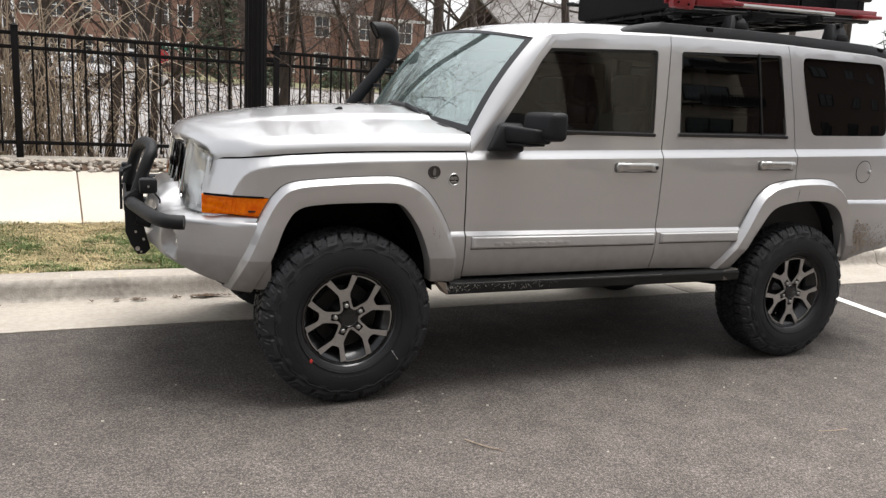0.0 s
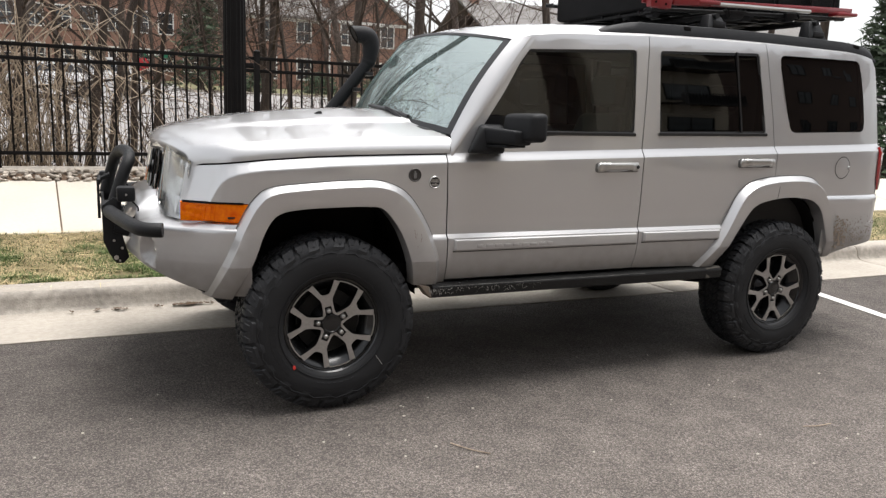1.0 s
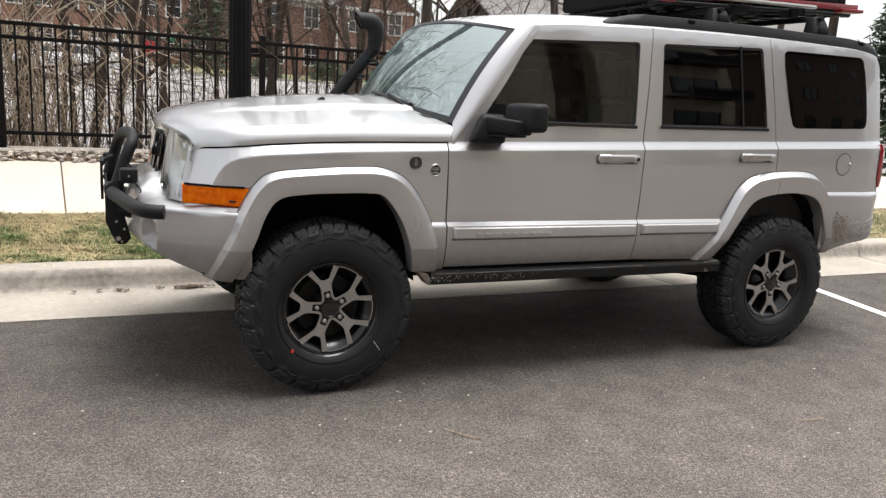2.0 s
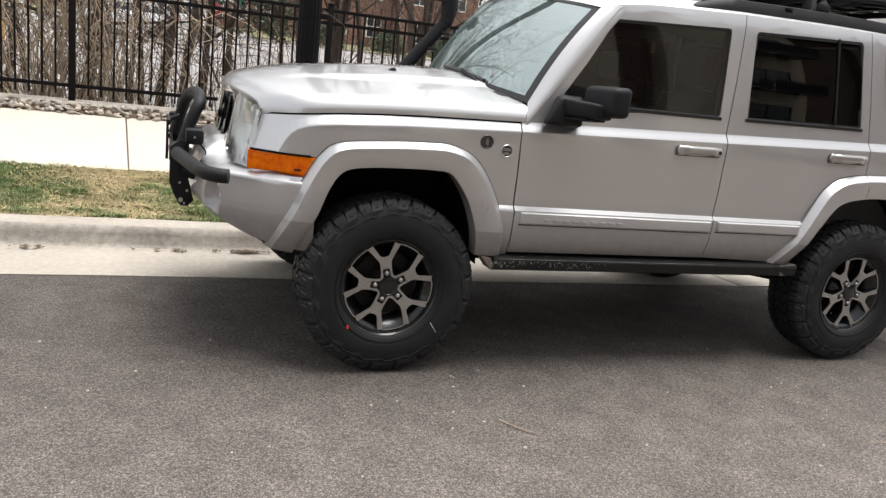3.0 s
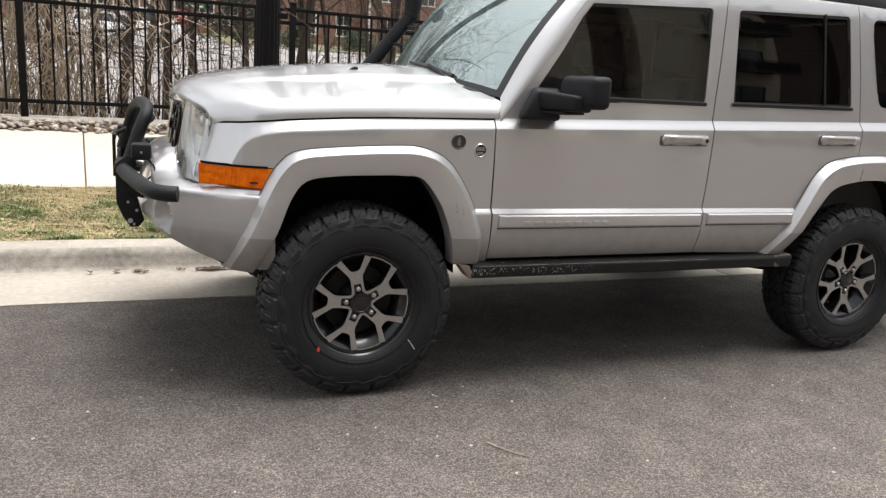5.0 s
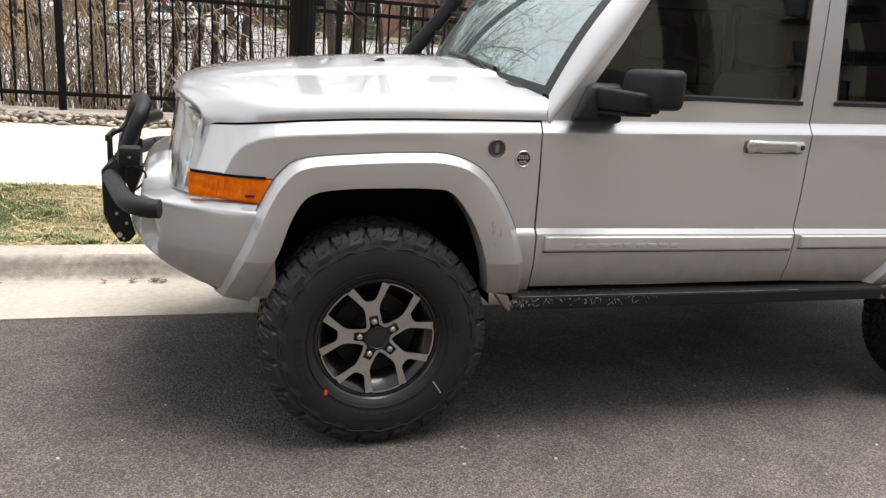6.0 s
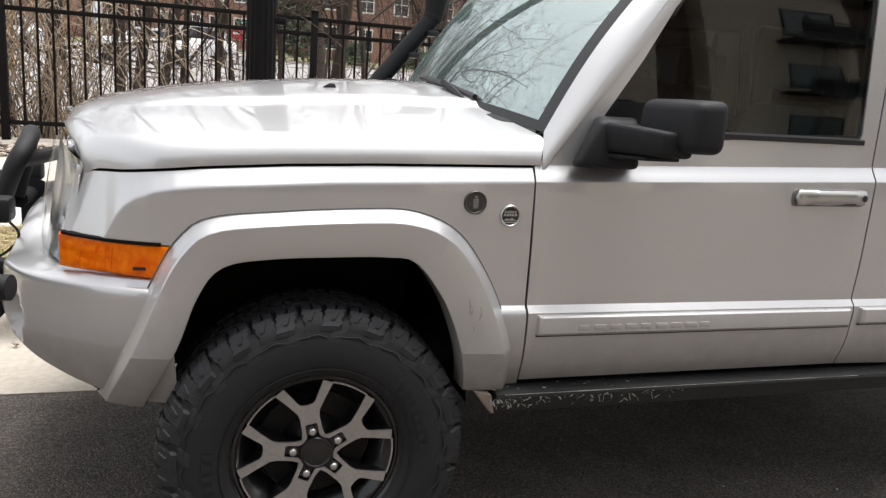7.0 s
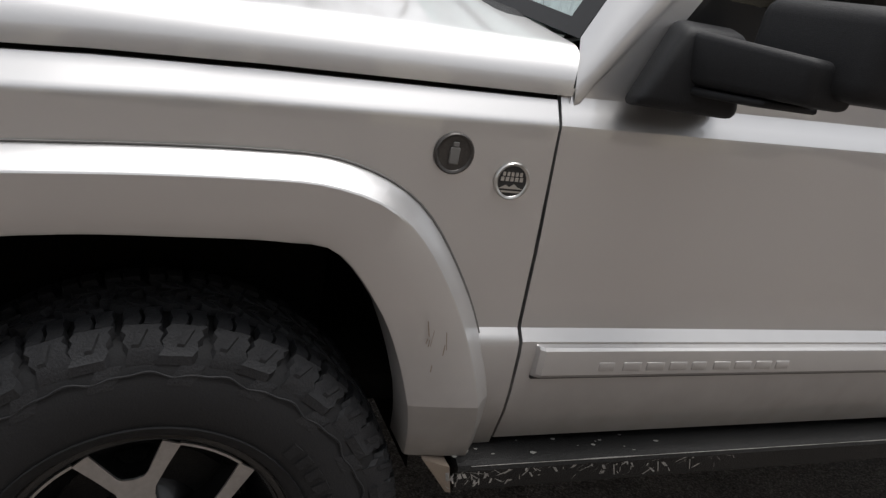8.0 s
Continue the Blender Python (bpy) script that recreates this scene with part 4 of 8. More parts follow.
for far in (False, True):
    front_door = part("front_door", panel(door_f, [WIN_F], far, xs=np.linspace(0.6, 1.6, 6)), PAINT, car, angle=13)
    glazing(front_door, WIN_F, TINT, far)
    handle(front_door, 1.395, 1.140, far)
    strip = moulding(front_door, 0.592, 1.684, 0.732, 0.795, far)
    rear_door = part("rear_door", panel(door_r, [WIN_R], far, xs=np.linspace(1.8, 2.6, 6)), PAINT, car, angle=13)
    pane = glazing(rear_door, WIN_R, DARK_TINT, far)
    handle(rear_door, 2.372, 1.168, far)
    moulding(rear_door, 1.722, 2.268, 0.738, 0.797, far)
    side_panel = part("quarter_panel", panel(quarter, [WIN_Q], far, xs=np.linspace(2.6, 3.6, 11)), PAINT, car, angle=13)
    glazing(side_panel, WIN_Q, DARK_TINT, far, 0.004)
    s = -1 if far else 1
    bm = bmesh.new()
    ya, yb = flank(2.3, 1.77) - 0.001, flank(2.3, 1.33) - 0.001
    hull_box(bm, [(2.340, ya, 1.785), (2.351, ya, 1.786), (2.351, ya + 0.012, 1.786), (2.340, ya + 0.012, 1.785)],
             [(2.405, yb, 1.33), (2.417, yb, 1.33), (2.417, yb + 0.012, 1.33), (2.405, yb + 0.012, 1.33)])
    part("window_divider", mirrored(bm) if far else bm, TRIM_BLACK, rear_door)
    # sill weatherstrip under the glass
    for door, xa, xb, za, zb in ((front_door, 0.95, 1.658, 1.296, 1.318), (rear_door, 1.812, 2.60, 1.308, 1.330)):
        bm = bmesh.new()
        rows = []
        for x in np.linspace(xa, xb, 6):
            t = (x - xa) / (xb - xa)
            z = za + (0.006 if door is front_door else 0.014) * t
            y = flank(x, z)
            rows.append([(x, y + 0.004, z), (x, y - 0.006, z + 0.002), (x, y - 0.006, z + 0.016), (x, y + 0.006, z + 0.022)])
        grid(bm, rows)
        bmesh.ops.recalc_face_normals(bm, faces=bm.faces)
        part("weatherstrip", mirrored(bm) if far else bm, TRIM_BLACK, door)
    if not far:
        # the model's name, drawn as plain raised shapes
        y = flank(1.2, 0.75) - 0.0145
        for k in range(9):
            xa, w, za, zb = 0.713 + 0.0500 * k, 0.034 if k % 4 == 0 else 0.040, 0.7475, 0.7655
            b = bmesh.new()
            box(b, (xa, y - 0.0042, za), (xa + w, y + 0.003, zb), 0.0034)
            part("raised_mark", b, PAINT, front_door, angle=30)
        # fuel flap
        bm = bmesh.new()
        cx, cz = 3.235, 1.145
        turned(bm, [(0.064, 0.0), (0.064, -0.0016), (0.061, -0.0022), (0.0, -0.0024)], 32, lambda r, a, h: (cx + r * math.cos(a), flank(cx + r * math.cos(a), cz) + h, cz + r * math.sin(a)))
        turned(bm, [(0.012, -0.005), (0.011, -0.012), (0.0, -0.013)], 12, lambda r, a, h: (cx + 0.05 + r * math.cos(a), flank(cx, cz) + h, cz + r * math.sin(a)))
        bmesh.ops.recalc_face_normals(bm, faces=bm.faces)
        part("fuel_flap", bm, PAINT, side_panel)
        bm = bmesh.new()
        turned(bm, [(0.066, 0.002), (0.0690, -0.0008), (0.0, -0.0008)], 32, lambda r, a, h: (cx + r * math.cos(a), flank(cx + r * math.cos(a), cz) + h, cz + r * math.sin(a)))
        part("fuel_flap_gap", bm, TRIM_BLACK, side_panel)

# dark cavity behind the panels
for far in (False, True):
    dark = [(-0.56, 0.99), (-0.42, 0.99), *[p for p in resampled(FRONT_OUT, 30) if p[1] > 0.98 or p[0] > 0.2], (0.54, 0.6), (2.15, 0.6), *[p for p in resampled(REAR_OUT, 30)],
            (3.6, 0.75), (3.6, 1.22), (0.6, 1.18), (0.5, 1.16), (-0.5, 1.10)]
    bm = panel(dark, far=far, thick=0.004, surface=lambda x, z: max(plan(x) + 0.045, flank(x, z) + 0.022), follow=False)
    part("inner_shell", bm, UNDER, car)


# bonnet
def hood_mid(x):
    return ramp_at(x, [(-0.72, 1.222), (-0.70, 1.240), (-0.66, 1.262), (-0.6, 1.284), (-0.5, 1.309), (-0.377, 1.332), (-0.2, 1.356), (0.05, 1.382), (0.25, 1.394), (0.62, 1.402)])


def hood_z(x, y):
    edge = flank(x, hood_side(x)) - 0.004
    half = MID - edge
    u = min(1.0, abs(y - MID) / half)
    d = (1 - u) * half
    low = hood_side(x) + 0.005
    t = min(1.0, d / 0.055)
    lip = 0.064 * math.sqrt(max(0.0, 1 - (1 - t) ** 2))
    k = min(1.0, max(0.0, (x + 0.55) / 0.4))
    a = abs(y - MID)
    step = 0.017 * k
    crown = max(0.0, hood_mid(x) - low - 0.064 - step) * (1 - u ** (2.4 - 0.85 * k))
    ridge = step / (1 + math.exp((a - 0.50) / 0.010))
    return low + lip + crown + ridge


bm = bmesh.new()
us = np.concatenate([np.linspace(0, 0.40, 7)[:-1], np.linspace(0.40, 0.62, 14)[:-1], np.linspace(0.62, 0.86, 9)[:-1], 1 - 0.14 * np.linspace(1, 0, 14) ** 1.8])
us = [-u for u in us[::-1]] + list(us[1:])
rows = []
for j, s in enumerate(np.concatenate([[0, 0.004, 0.012, 0.024, 0.04], np.linspace(0.06, 1, 30)])):
    row = []
    for u in us:
        xf, xr = -0.712 + 0.125 * abs(u) ** 2.2, 0.50 + 0.10 * u * u - 0.028 * max(0.0, (abs(u) - 0.93) / 0.07) ** 2
        x = xf + (xr - xf) * s
        y = MID + u * (MID - flank(x, hood_side(x)) + 0.004)
        row.append((x, y, hood_z(x, y) - 0.030 * max(0.0, 1 - s / 0.04) ** 2))
    rows.append(row)
front = [(x + 0.012, y, z - 0.03) for x, y, z in rows[0]]
back = [(x, y, z - 0.02) for x, y, z in rows[-1]]
rows = [front] + rows + [back]
for r in rows:
    a, b = r[0], r[-1]
    r.insert(0, (a[0], a[1] + 0.012, a[2] - 0.002))
    r.append((b[0], b[1] - 0.012, b[2] - 0.002))
grid(bm, rows)
bmesh.ops.recalc_face_normals(bm, faces=bm.faces)
bonnet = part("bonnet", bm, PAINT, car, angle=50)
# black tube along the front edge, standing in for the dark gap there
bm = bmesh.new()
tube(bm, [(x + 0.002, y, z - 0.006) for x, y, z in front[1:-1]], 0.0055, 6)
part("bonnet_front_line", bm, TRIM_BLACK, bonnet)
for y in (0.608, 2 * MID - 0.608):
    bm = bmesh.new()
    z = hood_z(0.085, y)
    hull_box(bm, [(0.065, y - 0.014, z - 0.002), (0.108, y - 0.014, z - 0.002), (0.108, y + 0.014, z - 0.002), (0.065, y + 0.014, z - 0.002)],
             [(0.088, y - 0.009, z + 0.013), (0.104, y - 0.009, z + 0.012), (0.104, y + 0.009, z + 0.012), (0.088, y + 0.009, z + 0.013)], 0.003)
    part("washer_jet", bm, BLACK_PLASTIC, bonnet, "black washer jet")
bm = bmesh.new()
box(bm, (-0.004, -0.07, -0.002), (0.004, 0.07, 0.018), 0.003, pose(-0.700, MID, 1.225, 0, -40, 0))
part("bonnet_badge", bm, CHROME, bonnet, "small chrome badge")

# black gap under the bonnet's edge
for far in (False, True):
    bm = bmesh.new()
    grid(bm, [[(x, flank(x, hood_side(x)) + 0.010, hood_side(x) - 0.020), (x, flank(x, hood_side(x)) + 0.012, hood_side(x) + 0.016)] for x in np.linspace(-0.60, 0.556, 24)])
    part("bonnet_gap", mirrored(bm) if far else bm, UNDER, car)


# windscreen
def screen(u, v, out=0.0):
    """u across from -1 to 1, v from the foot to the top."""
    bulge = 0.022 * math.sin(math.pi * v)
    x = (0.475 + 0.125 * u * u) * (1 - v) + (0.79 + 0.138 * u * u) * v - bulge * 0.8 - out * 0.8
    y = MID + u * (0.855 * (1 - v) + 0.822 * v)
    z = (1.285 + 0.062 * (1 - u * u)) * (1 - v) + (1.828 - 0.070 * u * u) * v + bulge * 0.5 + out * 0.6
    return x, y, z


bm = bmesh.new()
grid(bm, [[screen(u, v) for u in np.linspace(-1, 1, 25)] for v in np.linspace(0, 1, 13)])
windscreen = part("windscreen", bm, GLASS, car, angle=180)
windscreen.visible_shadow = False
bm = bmesh.new()
for u0, u1, v0, v1 in ((-1, -0.952, 0, 1), (0.952, 1, 0, 1), (-0.952, 0.952, 0, 0.05), (-0.952, 0.952, 0.97, 1)):
    grid(bm, [[screen(u, v, 0.003) for u in np.linspace(u0, u1, 21 if u1 - u0 > 1 else 3)] for v in np.linspace(v0, v1, 13 if v1 - v0 > 0.5 else 3)])
part("screen_surround", bm, TRIM_BLACK, windscreen, angle=180)

# windscreen pillars
for far in (False, True):
    bm = bmesh.new()
    rows = []
    for t in np.linspace(0, 1, 19):
        e = Vector(screen(-1, t))
        dx, dz = ramp_at(t, [(0, 0.560), (0.06, 0.592), (0.25, 0.715), (1, 1.035)]), ramp_at(t, [(0, 1.192), (0.06, 1.235), (0.25, 1.392), (1, 1.792)])
        o = Vector((dx + 0.020, flank(dx, dz) - 0.0025, dz - 0.012))
        row = [e + Vector((0.012, 0.012, -0.01)), e + Vector((-0.002, -0.004, 0.004))]
        for k in (0.2, 0.4, 0.6, 0.8, 0.95):
            p = e.lerp(o, k)
            row.append(p + Vector((-0.007, -0.012, 0.007)) * math.sin(math.pi * k) ** 0.7)
        row += [o, o + Vector((0.006, 0.012, 0))]
        rows.append(row)
    grid(bm, rows)
    bmesh.ops.recalc_face_normals(bm, faces=bm.faces)
    part("windscreen_pillar", mirrored(bm) if far else bm, PAINT, car, angle=60)

    bm = bmesh.new()
    grid(bm, [[Vector(screen(-u, t, -d)) for u, d in ((0.945, 0.012), (0.93, 0.022), (0.93, 0.070), (0.985, 0.085))] for t in np.linspace(0.0, 1.0, 12)])
    part("pillar_lining", mirrored(bm) if far else bm, CABIN, car, angle=50)

# scuttle and wipers
bm = bmesh.new()
grid(bm, [[(0.475 + 0.125 * u * u + d, MID + u * 0.86, 1.283 + 0.06 * (1 - u * u) + h - 0.03 * max(0, abs(u) - 0.8) / 0.2) for u in np.linspace(-0.96, 0.96, 25)] for d, h in ((-0.07, -0.012), (-0.03, 0.006), (0.0, 0.008), (0.03, 0.002))])
part("scuttle", bm, BLACK_PLASTIC, car)
for y0, y1 in ((0.42, 0.98), (1.06, 1.66)):
    bm = bmesh.new()
    ua, ub = (y0 - MID) / 0.855, (y1 - MID) / 0.855
    pivot = Vector((0.475 + 0.125 * ua * ua - 0.02, y0, 1.325))
    tip = Vector(screen(ub, 0.115, 0.014))
    mid = Vector(screen((ua + ub) / 2 - 0.03, 0.085, 0.030))
    tube(bm, smooth_path([pivot, pivot.lerp(mid, 0.4) + Vector((-0.006, 0, 0.012)), mid], 5), 0.011, 6)
    wiper = part("wiper", bm, BLACK_PLASTIC, car)
    bm = bmesh.new()
    a = Vector(screen(ua + 0.03, 0.06, 0.010))
    tube(bm, [a, a.lerp(tip, 0.5) + Vector((-0.006, 0, 0.010)), tip], 0.010, 6)
    part("wiper_blade", bm, TRIM_BLACK, wiper)


# roof
def roof_mid(x):
    return ramp_at(x, [(0.78, 1.826), (0.95, 1.866), (1.13, 1.890), (1.4, 1.912), (1.8, 1.925), (2.4, 1.93), (3.3, 1.918), (3.5, 1.895), (3.58, 1.86)])


def roof_edge(x):
    return ramp_at(x, [(0.915, 1.757), (1.0, 1.783), (1.05, 1.794)]) if x < 1.05 else top(x) - 0.004


bm = bmesh.new()
rows = []
for s in np.concatenate([np.linspace(0, 0.2, 12)[:-1], np.linspace(0.2, 1, 22)]):
    row = []
    for u in [-1 + 2 * (0.5 - 0.5 * math.cos(math.pi * k / 36)) for k in range(37)]:
        xf, xr = 0.79 + 0.128 * u * u, 3.58 - 0.08 * u * u
        x = xf + (xr - xf) * s
        ze = roof_edge(x)
        ye = flank(x, ze) + 0.002 if x > 1.03 else 0.108 - 0.03 * (x - 0.915) / 0.115
        a = abs(u)
        y = MID + math.copysign((MID - ye) * a, u)
        d = (1 - a) * (MID - ye)
        z = ze + (roof_mid(x) - ze) * (0.45 * (1 - (1 - min(1, d / 0.16)) ** 2) + 0.55 * (1 - a ** 2))
        front = max(0.0, 1 - s / 0.05) ** 2
        row.append((x, y, z * (1 - front) + (screen(u, 1.0)[2] + 0.003) * front))
    rows.append(row)
grid(bm, rows)
bmesh.ops.recalc_face_normals(bm, faces=bm.faces)
part("roof", bm, PAINT, car, angle=60)


def roof_z(x, y):
    ze = roof_edge(x)
    ye = flank(x, ze)
    a = abs(y - MID) / (MID - ye)
    d = (1 - a) * (MID - ye)
    return ze + (roof_mid(x) - ze) * (0.45 * (1 - (1 - min(1, d / 0.16)) ** 2) + 0.55 * (1 - a ** 2))


# raised black roof rails
for far in (False, True):
    bm = bmesh.new()
    rows = []
    for x in np.concatenate([np.linspace(1.44, 1.80, 9), np.linspace(1.9, 3.4, 13), np.linspace(3.44, 3.55, 4)]):
        h = 0.062 * min(1.0, max(0.06, (x - 1.42) / 0.26)) ** 0.6 * min(1.0, max(0.25, (3.6 - x) / 0.1))
        ye = flank(min(x, 3.48), top(min(x, 3.48)))
        y0 = ye + 0.034
        zb = roof_z(x, y0) - 0.006
        rows.append([(x, y0 - 0.010, zb - 0.004), (x, y0 - 0.006, zb + h * 0.4), (x, y0 + 0.012, zb + h * 0.92), (x, y0 + 0.03, zb + h), (x, y0 + 0.085, zb + h * 1.02), (x, y0 + 0.11, zb + h * 0.8), (x, y0 + 0.125, zb)])
    vs = grid(bm, rows)
    bm.faces.new(vs[0]), bm.faces.new(vs[-1][::-1])
    bmesh.ops.recalc_face_normals(bm, faces=bm.faces)
    rail = part("roof_rail", mirrored(bm) if far else bm, BLACK_PLASTIC, car, "black plastic roof rail", angle=45)
    for x in (2.02, 3.36):
        y0 = flank(x, top(x)) + 0.034
        z = roof_z(x, y0)
        bm = bmesh.new()
        box(bm, (x - 0.022, y0 - 0.004, z + 0.024), (x + 0.022, y0 + 0.03, z + 0.046), 0.003)
        part("rail_plug", mirrored(bm) if far else bm, UNDER, rail)

# tail: back door, lamps, bumper
bm = bmesh.new()
rows = []
for z, x in ((0.70, 3.72), (0.98, 3.72), (1.25, 3.695), (1.33, 3.685), (1.80, 3.56), (1.86, 3.54)):
    rows.append([(x - 0.10 * abs(u) ** 6, MID + u * (MID - 0.10 - 0.03 * (z - 0.7)), z) for u in np.linspace(-1, 1, 17)])
grid(bm, rows)
bmesh.ops.recalc_face_normals(bm, faces=bm.faces)
part("tailgate", bm, PAINT, car)
bm = bmesh.new()
grid(bm, [[(x, MID + u * 0.68, z) for u in np.linspace(-1, 1, 5)] for z, x in ((1.36, 3.690), (1.76, 3.584))])
part("rear_window", bm, DARK_TINT, car)
for far in (False, True):
    bm = bmesh.new()
    rows = []
    for z in np.linspace(1.0, 1.275, 8):
        xe = ramp_at(z, [(1.0, 3.64), (1.05, 3.61), (1.27, 3.60)])
        rows.append([(xe + 0.001, flank(xe, z) - 0.004, z), (xe + 0.02, flank(xe + 0.02, z) - 0.016, z), (xe + 0.06, flank(xe + 0.06, z) - 0.020, z), (3.735, 0.16, z), (3.738, 0.22, z), (3.72, 0.24, z)])
    vs = grid(bm, rows)
    bm.faces.new(vs[0]), bm.faces.new(vs[-1][::-1])
    bmesh.ops.recalc_face_normals(bm, faces=bm.faces)
    part("tail_lamp", mirrored(bm) if far else bm, RED_LENS, car, "red tail lamp lens", angle=40)
bm = bmesh.new()
rows = []
side_pts = [(3.10, -0.020), (3.20, -0.019), (3.34, -0.015), (3.52, 0.004), (3.63, 0.04), (3.74, 0.12), (3.82, 0.28), (3.86, 0.60), (3.87, MID)]
line = side_pts + [(x, 2 * MID - y) for x, y in side_pts[-2::-1]]
for i, (x, y) in enumerate(line):
    a, b = Vector((*line[max(i - 1, 0)], 0)), Vector((*line[min(i + 1, len(line) - 1)], 0))
    t = (b - a).normalized()
    nrm = Vector((t.y, -t.x, 0))
    zb = ramp_at(x, [(3.2, 0.60), (3.4, 0.645), (3.86, 0.71)])
    rows.append([Vector((x, y, 0)) + nrm * d + Vector((0, 0, z)) for d, z in ((-0.05, 0.975), (-0.012, 0.972), (0.0, 0.960), (0.004, 0.945), (0.002, 0.92), (-0.002, 0.80), (-0.006, zb + 0.02), (-0.02, zb), (-0.08, zb))])
grid(bm, rows)
bmesh.ops.recalc_face_normals(bm, faces=bm.faces)
rear_bumper = part("rear_bumper", bm, PAINT, car, "silver rear bumper with dried mud", angle=40)
random.seed(33)
bm = bmesh.new()
for _ in range(520):
    x, z = 3.20 + abs(random.gauss(0, 0.22)), random.gauss(0.725, 0.06)
    zb = ramp_at(x, [(3.2, 0.60), (3.4, 0.645), (3.86, 0.71)]) + 0.02
    if z < zb or z > 0.86 or x > 3.70:
        continue
    y = ramp_at(x, side_pts) - 0.0045 + 0.006 * max(0, 0.8 - z) / 0.2
    s0 = random.uniform(0.0015, 0.0075) * (1.3 if x < 3.32 else 0.7)
    bm.faces.new([bm.verts.new((x + s0 * random.uniform(0.6, 1.5) * math.cos(b), y + 0.035 * s0 * math.cos(b), z + s0 * random.uniform(0.5, 1.0) * math.sin(b))) for b in (0, 0.9, 1.9, 2.9, 3.8, 5.0)])
tagged(part("mud_splash", bm, MUD, rear_bumper, "brown dried mud splashes", angle=0), kind="stuff")
bm = bmesh.new()
tube(bm, [(3.96, 0.35, 0.70), (3.96, 1.51, 0.70)], 0.05, 10)
box(bm, (3.82, 0.75, 0.66), (3.96, 1.1, 0.74), 0.01)
part("tow_bar", bm, POWDER, car)

# nose: bumper, grille, headlamps, corner lamps
NOSE = [(-0.36, 0.018), (-0.44, 0.041), (-0.52, 0.077), (-0.62, 0.142), (-0.690, 0.192), (-0.748, 0.255), (-0.805, 0.365), (-0.852, 0.55), (-0.872, 0.75), (-0.878, MID)]
line = NOSE + [(x, 2 * MID - y) for x, y in NOSE[-2::-1]]
line = [(p.x, p.y) for p in smooth_path([(x, y, 0) for x, y in line], 8)]
FOG = Vector((-0.771, 0.291, 0.736))
FOG_OUT = Vector((-0.888, -0.460, 0)).normalized()
FOG_SIDE = Vector((FOG_OUT.y, -FOG_OUT.x, 0))
bm = bmesh.new()
rows = []
for i, (x, y) in enumerate(line):
    a, b = Vector((*line[max(i - 1, 0)], 0)), Vector((*line[min(i + 1, len(line) - 1)], 0))
    t = (b - a).normalized()
    nrm = Vector((-t.y, t.x, 0))
    zb = ramp_at(-x, [(0.42, 0.553), (0.54, 0.567), (0.62, 0.588), (0.70, 0.622), (0.785, 0.662), (0.83, 0.690), (0.88, 0.700)])
    deep = ramp_at(-x, [(0.40, 0.022), (0.58, 0.03), (0.64, 0.055), (0.70, 0.10), (0.80, 0.12)])
    # between the headlamps the face leans back and stands a little higher
    inner = ramp_at(abs(y - MID), [(0.36, 1.0), (0.47, 0.7), (0.58, 0.0)])
    height = 0.082 * ramp_at(abs(y - MID), [(0.26, 1.0), (0.36, 0.72), (0.44, 0.25), (0.52, 0.0)])
    crest = 0.32 * inner * (0.14 + height)
    skin = [(-deep - 0.06, 0.893), (-deep, 0.884), (-deep * 0.65, 0.875), (-0.010, 0.860), (-0.004, 0.857), (0.0, 0.851), (0.002, 0.838)]
    skin += [(0.002, z) for z in (0.826, 0.814, 0.802, 0.790, 0.779, 0.768, 0.757, 0.746, 0.735)]
    skin += [(0.001, max(0.724, zb + 0.044)), (0.001, max(0.712, zb + 0.038)), (0.0, max(0.70, zb + 0.032)), (-0.28 * (0.695 - max(zb + 0.02, 0.66)) if zb < 0.64 else -0.003, max(zb + 0.016, 0.66)),
             (-0.24 * max(0.03, 0.70 - zb), zb), (-0.06, zb - 0.005)]
    row = []
    for d, z in skin:
        up = height * ramp_at(z, [(0.74, 0.0), (0.84, 1.0)])
        lean = 0.32 * inner * max(0.0, z + up - 0.72)
        d = d - lean if z < 0.865 else min(d - lean * 0.25, -crest - 0.012)
        row.append(Vector((x, y, 0)) + nrm * d + Vector((0, 0, z + up)))
    rows.append(row)
for row in rows:
    # hollow of the round fog lamp on either side
    for k, p in enumerate(row):
        m = Vector((p.x, min(p.y, 2 * MID - p.y), p.z)) - FOG
        r = math.hypot(m.dot(FOG_SIDE), m.z / 1.12) / 0.060
        if r < 1 and abs(m.dot(FOG_OUT)) < 0.03:
            sink = FOG_OUT * 0.040 * (1 - r ** 3)
            row[k] = p - Vector((sink.x, sink.y if p.y < MID else -sink.y, 0))
vs = grid(bm, rows)
bmesh.ops.recalc_face_normals(bm, faces=bm.faces)
front_bumper = part("front_bumper", bm, PAINT, car, angle=40)
for far in (False, True):
    bm = bmesh.new()
    turned(bm, [(0.020, -0.046), (0.018, -0.040), (0.010, -0.038), (0.0, -0.037)], 24, lambda r, a, h: FOG + FOG_SIDE * r * math.cos(a) + Vector((0, 0, r * 1.05 * math.sin(a))) + FOG_OUT * h)
    bmesh.ops.recalc_face_normals(bm, faces=bm.faces)
    part("fog_lamp", mirrored(bm) if far else bm, LAMP_BOWL, front_bumper, "round fog lamp sunk in the bumper", angle=60)

